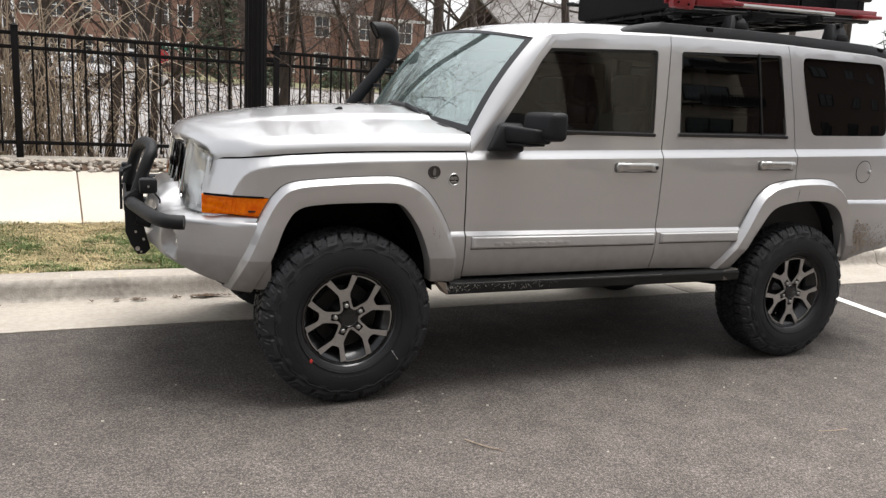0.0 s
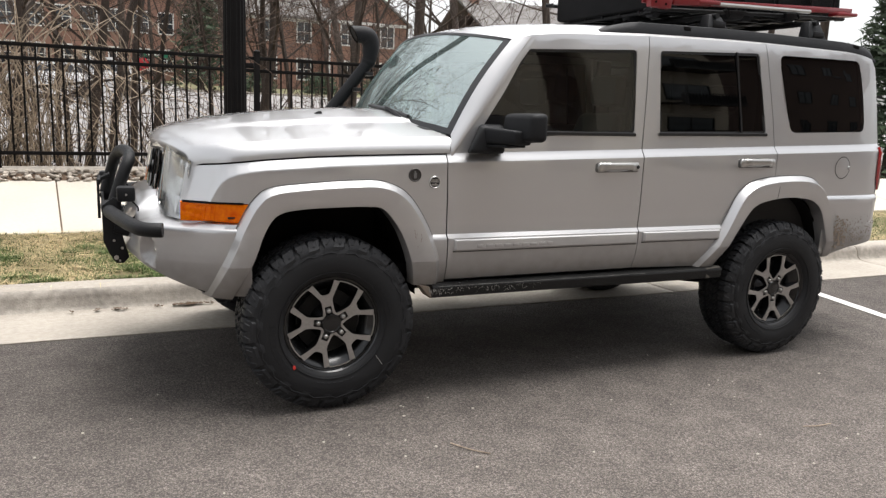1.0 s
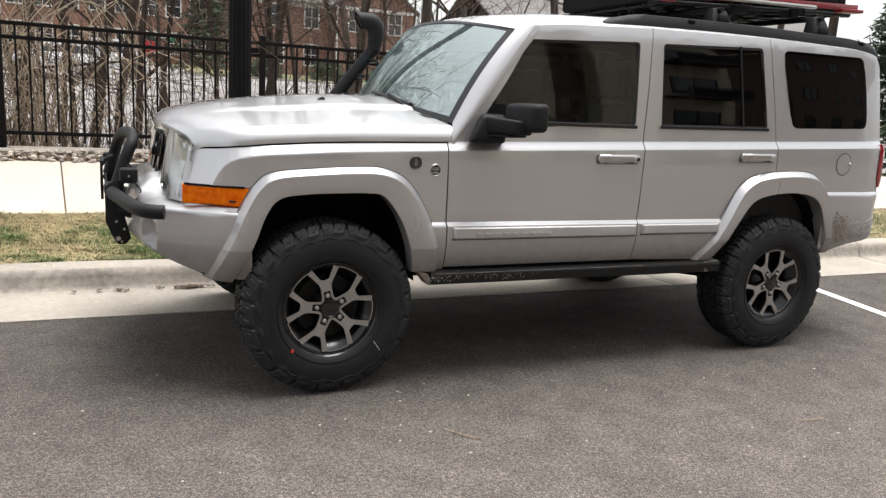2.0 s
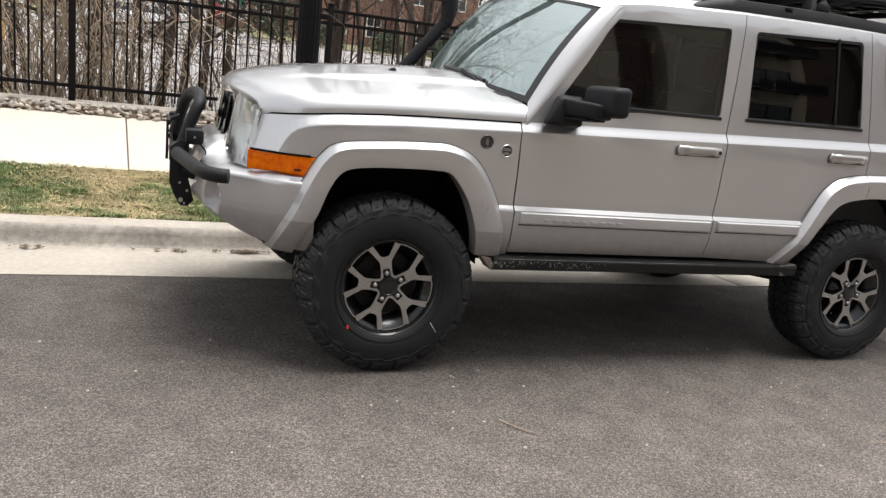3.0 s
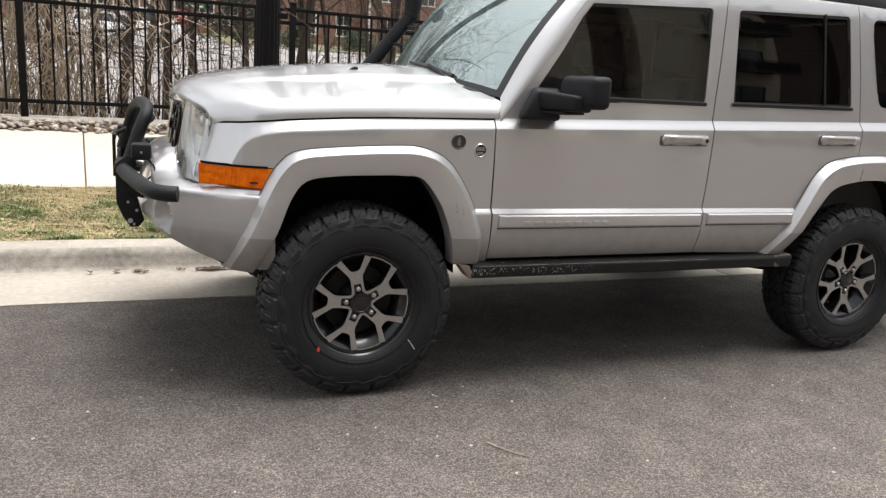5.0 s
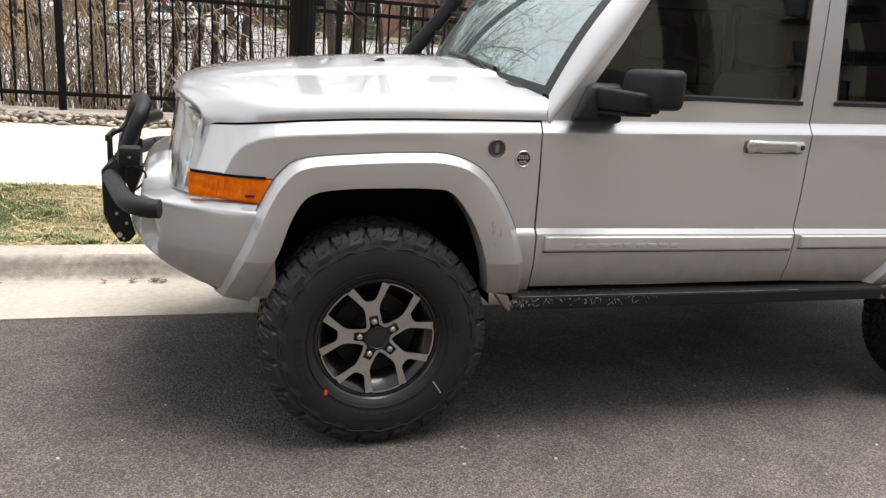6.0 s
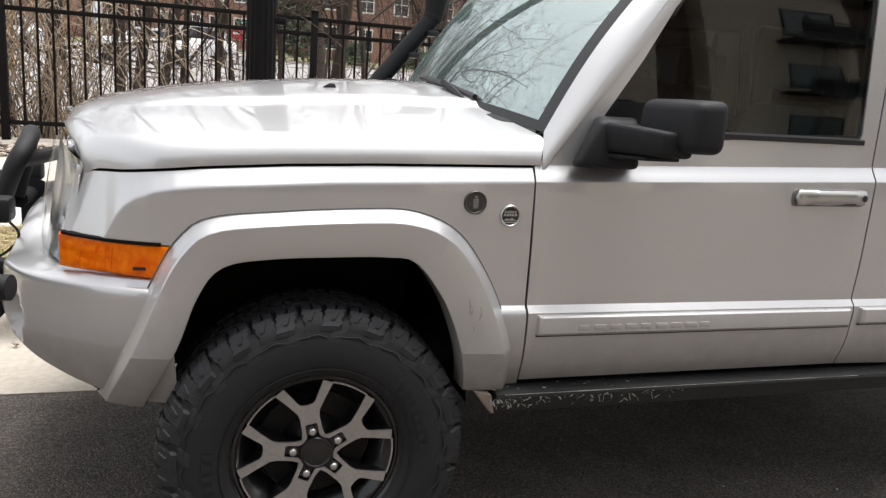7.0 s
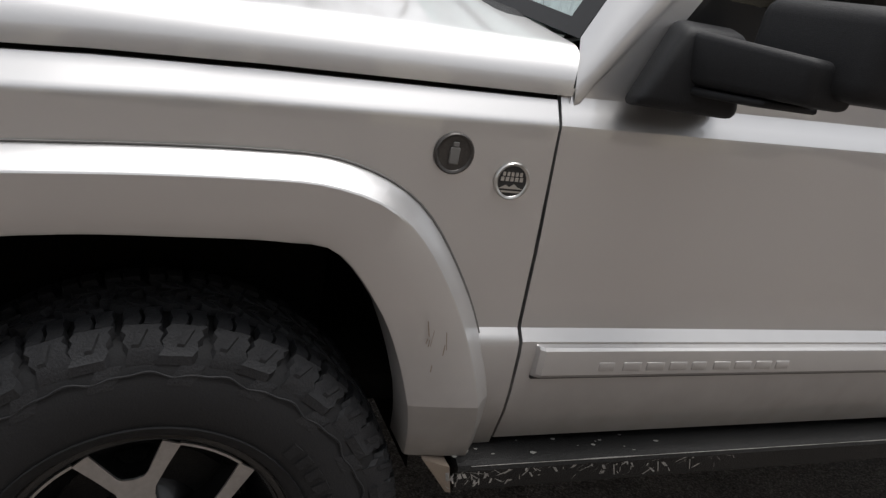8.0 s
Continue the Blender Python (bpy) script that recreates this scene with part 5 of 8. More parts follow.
for far in (False, True):
    # amber corner lamp
    bm = bmesh.new()
    rows = []
    for t in np.linspace(0, 1, 13):
        x = -0.636 + 0.267 * t
        zt, zb = 0.9685, 0.882 + 0.006 * (1 - abs(t * 2 - 1))
        xr = x - 0.038 * t
        y = plan(x) + 0.002
        row = [(x, y + 0.02, zt), (x, y, zt - 0.003)]
        for k in range(1, 12):
            xm = x + (xr - x) * k / 12
            rib = 0.0022 * math.sin(k * 1.9 + 2.0 * t) * math.sin(k * 0.7 + 9 * t) * (0.04 < t < 0.55) + 0.002 * (0.55 < t < 0.62)
            row.append((xm, plan(xm) + 0.001 + rib, zt + (zb - zt) * k / 12))
        rows.append(row + [(xr, plan(xr) + 0.004, zb + 0.003), (xr, plan(xr) + 0.02, zb)])
    vs = grid(bm, rows)
    bm.faces.new(vs[0]), bm.faces.new(vs[-1][::-1])
    bmesh.ops.recalc_face_normals(bm, faces=bm.faces)
    amber = part("corner_lamp", mirrored(bm) if far else bm, AMBER, car, "amber corner lamp lens", angle=35)
    bm = bmesh.new()
    for k in range(5):
        x = -0.585 + 0.019 * k + 0.004 * (k % 2)
        tube(bm, [(x, plan(x) + 0.001, 0.895), (x + 0.006, plan(x + 0.006) + 0.001, 0.955)], 0.0022, 5)
    part("lens_rib", mirrored(bm) if far else bm, AMBER, amber)
    bm = bmesh.new()
    box(bm, (-0.455, plan(-0.44) - 0.005, 0.905), (-0.425, plan(-0.44) + 0.006, 0.912), 0.001)
    part("lens_mark", mirrored(bm) if far else bm, TRIM_BLACK, amber)
    # black line over the amber lamp
    bm = bmesh.new()
    grid(bm, [[(x, plan(x) + 0.004, 0.9665), (x, plan(x) - 0.0025, 0.968), (x, plan(x) - 0.0025, 0.9745), (x, plan(x) + 0.012, 0.976)] for x in np.linspace(-0.63, -0.39, 8)])
    part("lamp_gap", mirrored(bm) if far else bm, UNDER, car)

    # headlamp: bowl and lens
    def lamp(u, v, out=0.0):
        tl, tr = Vector((-0.680, 0.435, 1.198)), Vector((-0.598, 0.222, 1.140))
        bl, br = Vector((-0.722, 0.415, 0.893)), Vector((-0.640, 0.190, 0.885))
        p = (tl * (1 - u) + tr * u) * v + (bl * (1 - u) + br * u) * (1 - v)
        return p + Vector((-0.72, -0.69, 0.05)) * (out + 0.030 * math.sin(math.pi * u) * (0.6 + 0.4 * math.sin(math.pi * v)))
    bm = bmesh.new()
    grid(bm, [[lamp(u, v) for u in np.linspace(0, 1, 12)] for v in np.linspace(0, 1, 12)])
    lens = part("headlamp_lens", mirrored(bm) if far else bm, LAMP_CLEAR, car, "clear headlamp lens", angle=180)
    lens.visible_shadow = False
    bm = bmesh.new()
    grid(bm, [[lamp(u, v, -0.020 - 0.030 * math.sin(math.pi * u) * math.sin(math.pi * v) - 0.0022 * (u > 0.55) * (round(u * 22) % 4 == 0) - 0.003 * (u > 0.5) * (round(v * 17) % 5 == 1)) for u in np.linspace(0, 1, 23)] for v in np.linspace(0, 1, 18)])
    part("headlamp_bowl", mirrored(bm) if far else bm, LAMP_BOWL, lens, angle=12)


def grille_x(y):
    return -0.728 + 0.055 * ((y - MID) / 0.51) ** 2


bm = bmesh.new()
grid(bm, [[(grille_x(y) + 0.045 * (z - 0.9) / 0.27 + d, y, z) for y in np.linspace(MID - 0.52, MID + 0.52, 25)] for z, d in ((0.88, 0.02), (0.89, 0.004), (0.95, 0.03), (1.17, 0.03), (1.20, 0.004), (1.235, 0.02))])
bmesh.ops.recalc_face_normals(bm, faces=bm.faces)
grille = part("grille", bm, TRIM_BLACK, car, "black grille with seven bright-edged slots")
for k in range(7):
    yc = MID + (k - 3) * 0.142
    bm = bmesh.new()
    ring = rounded([(yc - 0.050, 0.905), (yc + 0.050, 0.905), (yc + 0.050, 1.172), (yc - 0.050, 1.172)], 0.03, 5)
    inner = [(yc + (y - yc) * 0.76, 1.0385 + (z - 1.0385) * 0.92) for y, z in ring]

    def nose(y, z, d):
        return grille_x(y) + 0.045 * (z - 0.9) / 0.27 + d, y, z
    grid(bm, [[nose(y, z, d) for y, z in r] for r, d in ((ring, 0.02), (ring, -0.012), (inner, -0.008), (inner, 0.028))], loop_u=True)
    bmesh.ops.recalc_face_normals(bm, faces=bm.faces)
    part("grille_slot", bm, CHROME, grille, angle=50)

# number plate holder and skid plate low on the nose
bm = bmesh.new()
hull_box(bm, [(-0.76, 0.55, 0.66), (-0.76, 1.31, 0.66), (-0.55, 1.40, 0.58), (-0.55, 0.46, 0.58)],
         [(-0.72, 0.55, 0.69), (-0.72, 1.31, 0.69), (-0.5, 1.40, 0.62), (-0.5, 0.46, 0.62)], 0.01)
part("skid_plate", bm, UNDER, car)
bm = bmesh.new()
rows = [[(x, y, z + d) for x, y, z in ((-0.46, 0.10, 0.565), (-0.54, 0.135, 0.580), (-0.62, 0.19, 0.617), (-0.70, 0.27, 0.666), (-0.75, 0.45, 0.672), (-0.78, MID, 0.66))] for d in (0.0, -0.020)]
grid(bm, rows)
part("air_dam", bm, BLACK_PLASTIC, car)

# bull bar
bar = tagged(thing_part("bull_bar", car), "matt black tubular steel bull bar")
for far in (False, True):
    bm = bmesh.new()
    tube(bm, smooth_path([(-0.925, 0.70, 0.885), (-0.918, 0.56, 0.880), (-0.885, 0.40, 0.874), (-0.840, 0.20, 0.868), (-0.805, 0.11, 0.864), (-0.76, 0.07, 0.862), (-0.720, 0.058, 0.862)], 5), 0.031, 14)
    part("side_tube", mirrored(bm) if far else bm, POWDER, bar, angle=50)
    bm = bmesh.new()
    prism(bm, [(-0.950, 0.905), (-0.90, 0.945), (-0.865, 0.93), (-0.868, 0.78), (-0.838, 0.66), (-0.862, 0.632), (-0.895, 0.632), (-0.925, 0.68), (-0.948, 0.74)],
          lambda u, v, w: (u, 0.545 + 0.010 * w, v), 0.002)
    plate = part("side_plate", mirrored(bm) if far else bm, POWDER, bar)
    for x, z, r in ((-0.895, 0.66, 0.0105), (-0.902, 0.742, 0.006), (-0.868, 0.705, 0.006), (-0.880, 0.645, 0.005)):
        bm = bmesh.new()
        turned(bm, [(r, 0.0), (r, -0.006), (0.0, -0.007)], 12, lambda q, a, h: (x + q * math.cos(a), 0.545 + h, z + q * math.sin(a)))
        bmesh.ops.recalc_face_normals(bm, faces=bm.faces)
        part("bolt", mirrored(bm) if far else bm, SATIN, bar, "bright bolt head")
    bm = bmesh.new()
    tube(bm, [(-0.90, 0.556, 0.80), (-0.74, 0.556, 0.76)], 0.028, 8)
    part("mount", mirrored(bm) if far else bm, POWDER, bar)
    # cube lamp on the bar
    bm = bmesh.new()
    box(bm, (-0.885, 0.475, 0.930), (-0.805, 0.555, 1.000), 0.013)
    if far:
        bmesh.ops.translate(bm, verts=bm.verts, vec=(-0.07, 0, 0))
    part("cube_lamp", mirrored(bm) if far else bm, BLACK_PLASTIC, bar, "small black cube lamp")
    bm = bmesh.new()
    turned(bm, [(0.0052, 0.0), (0.0052, -0.003), (0.0, -0.004)], 10, lambda q, a, h: (-0.845 - 0.07 * far + q * math.cos(a), 0.475 + h, 0.965 + q * math.sin(a)))
    part("screw", mirrored(bm) if far else bm, SATIN, bar)
    bm = bmesh.new()
    tube(bm, smooth_path([(-0.82, 0.52, 0.93), (-0.795, 0.515, 0.90), (-0.80, 0.51, 0.87), (-0.83, 0.51, 0.84), (-0.86, 0.53, 0.82)], 4), 0.004, 5)
    part("cable", mirrored(bm) if far else bm, BLACK_PLASTIC, bar)
bm = bmesh.new()
tube(bm, smooth_path([(-0.895, 0.70, 0.90), (-0.862, 0.708, 1.00), (-0.838, 0.718, 1.065), (-0.821, 0.742, 1.104), (-0.817, 0.81, 1.132), (-0.832, 0.93, 1.142), (-0.856, 1.04, 1.128),
                     (-0.877, 1.11, 1.085), (-0.894, 1.14, 1.025), (-0.914, 1.15, 0.96), (-0.930, 1.15, 0.90)], 6), 0.0285, 14)
part("hoop", bm, POWDER, bar, angle=50)
bm = bmesh.new()
tube(bm, [(-0.832, 0.73, 1.078), (-0.818, 0.93, 1.066), (-0.797, 1.34, 1.042)], 0.025, 12)
part("cross_tube", bm, POWDER, bar)
bm = bmesh.new()
box(bm, (-0.948, 0.56, 0.87), (-0.936, 1.30, 0.91), 0.004)
part("face_plate", bm, POWDER, bar)
for far in (False, True):
    bm = bmesh.new()
    prism(bm, [(-0.968, 0.80), (-0.954, 0.80), (-0.956, 0.985), (-0.905, 1.012), (-0.908, 1.026), (-0.968, 0.996)], lambda u, v, w: (u, 0.885 + 0.035 * w, v), 0.002)
    part("frame_bar", mirrored(bm) if far else bm, POWDER, bar)
bm = bmesh.new()
box(bm, (-0.964, 0.80, 0.978), (-0.950, 1.06, 1.004), 0.003)
part("frame_bar", bm, POWDER, bar)


# wheels
def wheel(cx, outer_y, spin, far):
    """outer_y: the outer sidewall's plane."""
    s = -1 if not far else 1   # outward direction

    def at(r, a, h):
        # h: depth from the sidewall plane inwards
        r = r if r < 0.24 else 0.24 + (r - 0.24) * 0.94
        return cx + r * math.cos(a), outer_y - s * h, HUB + r * math.sin(a)
    hub = thing_part("wheel", car)
    bm = bmesh.new()
    prof = [(0.226, 0.034), (0.232, 0.018), (0.245, 0.010), (0.27, 0.003), (0.30, 0.0), (0.335, 0.002), (0.362, 0.010), (0.385, 0.022), (0.397, 0.040), (0.403, 0.07), (0.405, 0.14),
            (0.403, 0.21), (0.400, 0.24), (0.385, 0.258), (0.335, 0.278), (0.27, 0.276), (0.226, 0.25)]
    turned(bm, prof, 84, at)
    bmesh.ops.recalc_face_normals(bm, faces=bm.faces)
    tyre = part("tyre", bm, SIDEWALL, hub, "black all-terrain tyre", angle=40)
    # tread: two shoulder rows that wrap onto the sidewall, and three rows between
    bm = bmesh.new()
    n = 40
    step = 2 * math.pi / n

    def flat(r, a, h):
        p = at(r, a, h)
        return p[0], p[1], max(p[2], 0.003)

    def lug(a0, a1, stations, skew=0.0, zig=0.0):
        """A block between two angles through stations of (depth, base radius, top radius)."""
        rows = []
        for i, (h, rb, rt) in enumerate(stations):
            k = skew * i / (len(stations) - 1) + (zig if i % 2 else 0.0)
            rows.append([flat(rb, a0 + k, h), flat(rt, a0 + k + 0.005, h), flat(rt, a1 + k - 0.005, h), flat(rb, a1 + k, h)])
        vs = grid(bm, rows)
        bm.faces.new(vs[0]), bm.faces.new(vs[-1][::-1])
    for k in range(n):
        a = k * step
        j = k % 2
        for flip in (False, True):
            def deep(h):
                return 0.282 - h if flip else h
            o = step * 0.5 if flip else 0.0
            # shoulder block, its sipes and the claw that runs down the sidewall
            for cut in (0.0, 0.43):
                lug(a + o + step * cut, a + o + step * (cut + 0.40), [(deep(0.084 - 0.006 * j), 0.406, 0.4195), (deep(0.066), 0.406, 0.4200), (deep(0.050), 0.404, 0.4185), (deep(0.038), 0.399, 0.4145)], zig=0.008)
            lug(a + o, a + o + step * 0.85, [(deep(0.037), 0.397, 0.4145), (deep(0.031), 0.392, 0.4090), (deep(0.026), 0.386, 0.4040), (deep(0.0205), 0.377, 0.3950), (deep(0.015), 0.368, 0.3850), (deep(0.0095 - 0.002 * j), 0.354 + 0.008 * j, 0.3690 + 0.008 * j)], skew=0.03 if j else -0.012, zig=0.014)
            lug(a + o + step * 0.30, a + o + step * 0.52, [(deep(0.029), 0.395, 0.4120), (deep(0.022), 0.385, 0.4030), (deep(0.016), 0.375, 0.3925)], skew=0.03)
            if j:
                lug(a + o - step * 0.1, a + o + step * 0.55, [(deep(0.009), 0.352, 0.3640), (deep(0.004), 0.340, 0.3500), (deep(0.0012), 0.330, 0.3375)], skew=0.05)
        for h0, off, sk in ((0.092, 0.25, 0.06), (0.124, 0.70, -0.06), (0.156, 0.15, 0.06)):
            for cut in (0.0, 0.37):
                lug(a + (off + cut) * step, a + (off + cut + 0.33) * step, [(h0, 0.406, 0.4195), (h0 + 0.009, 0.406, 0.4205), (h0 + 0.018, 0.406, 0.4205), (h0 + 0.027, 0.406, 0.4195)], skew=sk, zig=0.012)
    bmesh.ops.recalc_face_normals(bm, faces=bm.faces)
    tagged(part("tread", bm, RUBBER, hub, angle=25), kind="stuff")
    # wavy bead where the tread ends on the sidewall
    bm = bmesh.new()
    ring = [at(0.3475 + 0.0038 * math.sin(a * n * 0.5) + 0.0022 * math.sin(a * n), a, 0.0035) for a in np.linspace(0, 2 * math.pi, 321)]
    tube(bm, ring, 0.0019, 6)
    part("tread_bead", bm, RUBBER, hub)
    # moulded sidewall rings
    bm = bmesh.new()
    for r in (0.252,):
        turned(bm, [(r - 0.003, 0.012 if r < 0.3 else 0.004), (r - 0.0015, (0.004 if r < 0.3 else -0.0015)), (r + 0.0015, (0.003 if r < 0.3 else -0.0015)), (r + 0.003, 0.012 if r < 0.3 else 0.004)], 84, at)
    bmesh.ops.recalc_face_normals(bm, faces=bm.faces)
    part("sidewall_ring", bm, SIDEWALL, hub)
    # unreadable raised marks round the sidewall
    bm = bmesh.new()
    for a0, cnt in ((150, 7), (70, 9), (260, 8)):
        for k in range(cnt):
            a = radians(a0 + k * 6.0 + spin)
            rows = [[at(r, aa, d) for aa in (a, a + 0.06)] for r, d in ((0.272, 0.004), (0.273, -0.0005), (0.300, -0.0022), (0.301, 0.003))]
            grid(bm, rows)
    tagged(part("sidewall_mark", bm, SIDEWALL, hub), kind="stuff")
    # rim: black lip, and a glossy cone that runs in behind the spokes
    bm = bmesh.new()
    turned(bm, [(0.222, 0.24), (0.205, 0.20), (0.160, 0.135), (0.155, 0.105), (0.166, 0.086), (0.2035, 0.046), (0.2105, 0.0415), (0.2135, 0.034), (0.2175, 0.032), (0.2225, 0.0335), (0.2285, 0.027), (0.2285, 0.036)], 72, at)
    turned(bm, [(0.16, 0.140), (0.10, 0.125), (0.055, 0.075), (0.0, 0.075)], 48, at)
    bmesh.ops.recalc_face_normals(bm, faces=bm.faces)
    rim = part("rim", bm, WHEEL_BLACK, hub, "alloy wheel with machined forked spokes", angle=25)
    for k in range(5):
        a = radians(spin + 72 * k)
        half = [(0.085, 0.0), (0.085, 0.0125), (0.082, 0.0160), (0.047, 0.0172), (0.0372, 0.0270), (0.0437, 0.0317), (0.0535, 0.0290), (0.064, 0.0268), (0.104, 0.0256), (0.121, 0.0290),
                (0.155, 0.0515), (0.189, 0.0765), (0.2005, 0.0570), (0.2025, 0.0520), (0.150, 0.0225), (0.144, 0.0160), (0.1415, 0.0)]
        ring = half + [(r, -t) for r, t in half[-2:0:-1]]

        def place(r, t, h):
            return at(math.hypot(r, t), a + math.atan2(t, r), h)

        def face_h(r):
            return 0.046 - 0.010 * min(1.0, max(0.0, (r - 0.07) / 0.14))
        bm = bmesh.new()
        prism(bm, ring, lambda u, v, w: place(u, v, face_h(u) + w * 0.004))
        # thin machined edge along the rim, across the window to the next spoke
        arcs = [radians(21.5 + 29.0 * j / 10) for j in range(11)]
        grid(bm, [[at(r, a + b, h) for b in arcs] for r, h in ((0.2030, 0.041), (0.2030, 0.0365), (0.2075, 0.0360), (0.2075, 0.041))])
        part("spoke", bm, MACHINED, hub, angle=30)
        # black flank of the spoke, drawn in towards the axle
        bm = bmesh.new()
        wide, deep = grown(ring, 0.0012), 0.055
        prism(bm, wide, lambda u, v, w: place(u - 0.012 * w * (u > 0.1), v * (1 - 0.15 * w), face_h(u) + 0.0040 + w * deep))
        part("spoke_back", bm, WHEEL_BLACK, hub, angle=30)
        # floor of the nut's pocket
        bm = bmesh.new()
        prism(bm, rounded([(0.035, -0.0180), (0.084, -0.0170), (0.084, 0.0170), (0.035, 0.0180)], 0.004), lambda u, v, w: place(u, v, 0.0555 + 0.01 * w))
        part("nut_pocket", bm, WHEEL_BLACK, hub, angle=20)
        bm = bmesh.new()
        turned(bm, [(0.0108, 0.057), (0.0108, 0.041), (0.0098, 0.0375), (0.0065, 0.0352), (0.0, 0.0345)], 12, lambda r, b, h: place(0.0635 + r * math.cos(b), r * math.sin(b), h))
        bmesh.ops.recalc_face_normals(bm, faces=bm.faces)
        part("wheel_nut", bm, SATIN, hub, angle=40)
    bm = bmesh.new()
    turned(bm, [(0.0455, 0.060), (0.0455, 0.043), (0.043, 0.0395), (0.038, 0.0385), (0.036, 0.0405), (0.020, 0.0375), (0.0, 0.0365)], 30, at)
    bmesh.ops.recalc_face_normals(bm, faces=bm.faces)
    part("centre_cap", bm, WHEEL_BLACK, hub)
    # brake disc behind the spokes
    bm = bmesh.new()
    turned(bm, [(0.06, 0.112), (0.150, 0.112), (0.150, 0.130), (0.06, 0.130)], 40, at)
    bmesh.ops.recalc_face_normals(bm, faces=bm.faces)
    part("brake_disc", bm, SLIDER, hub)
    if not far and cx < 1:
        bm = bmesh.new()
        c = at(0.258, math.atan2(-0.182, -0.185), 0.003)
        turned(bm, [(0.0088, 0.0), (0.008, -0.002), (0.0, -0.0025)], 12, lambda r, b, h: (c[0] + r * math.cos(b) * 0.8, c[1] + h, c[2] + r * 1.2 * math.sin(b)))
        bmesh.ops.recalc_face_normals(bm, faces=bm.faces)
        part("paint_dot", bm, RED_DOT, hub, "red paint dot")
        bm = bmesh.new()
        p, q = at(0.262, radians(-38), 0.002), at(0.318, radians(-41), -0.0005)
        tube(bm, [p, ((p[0] + q[0]) / 2, (p[1] + q[1]) / 2 - 0.001, (p[2] + q[2]) / 2 + 0.001), q], 0.0011, 5)
        part("chalk_mark", bm, WHITE_PAINT, hub)
    return hub


wheel(0.0, -0.036, 102, False)
wheel(2.78, -0.036, 57, False)
wheel(0.0, 2 * MID + 0.075, 20, True)
wheel(2.78, 2 * MID + 0.075, 40, True)

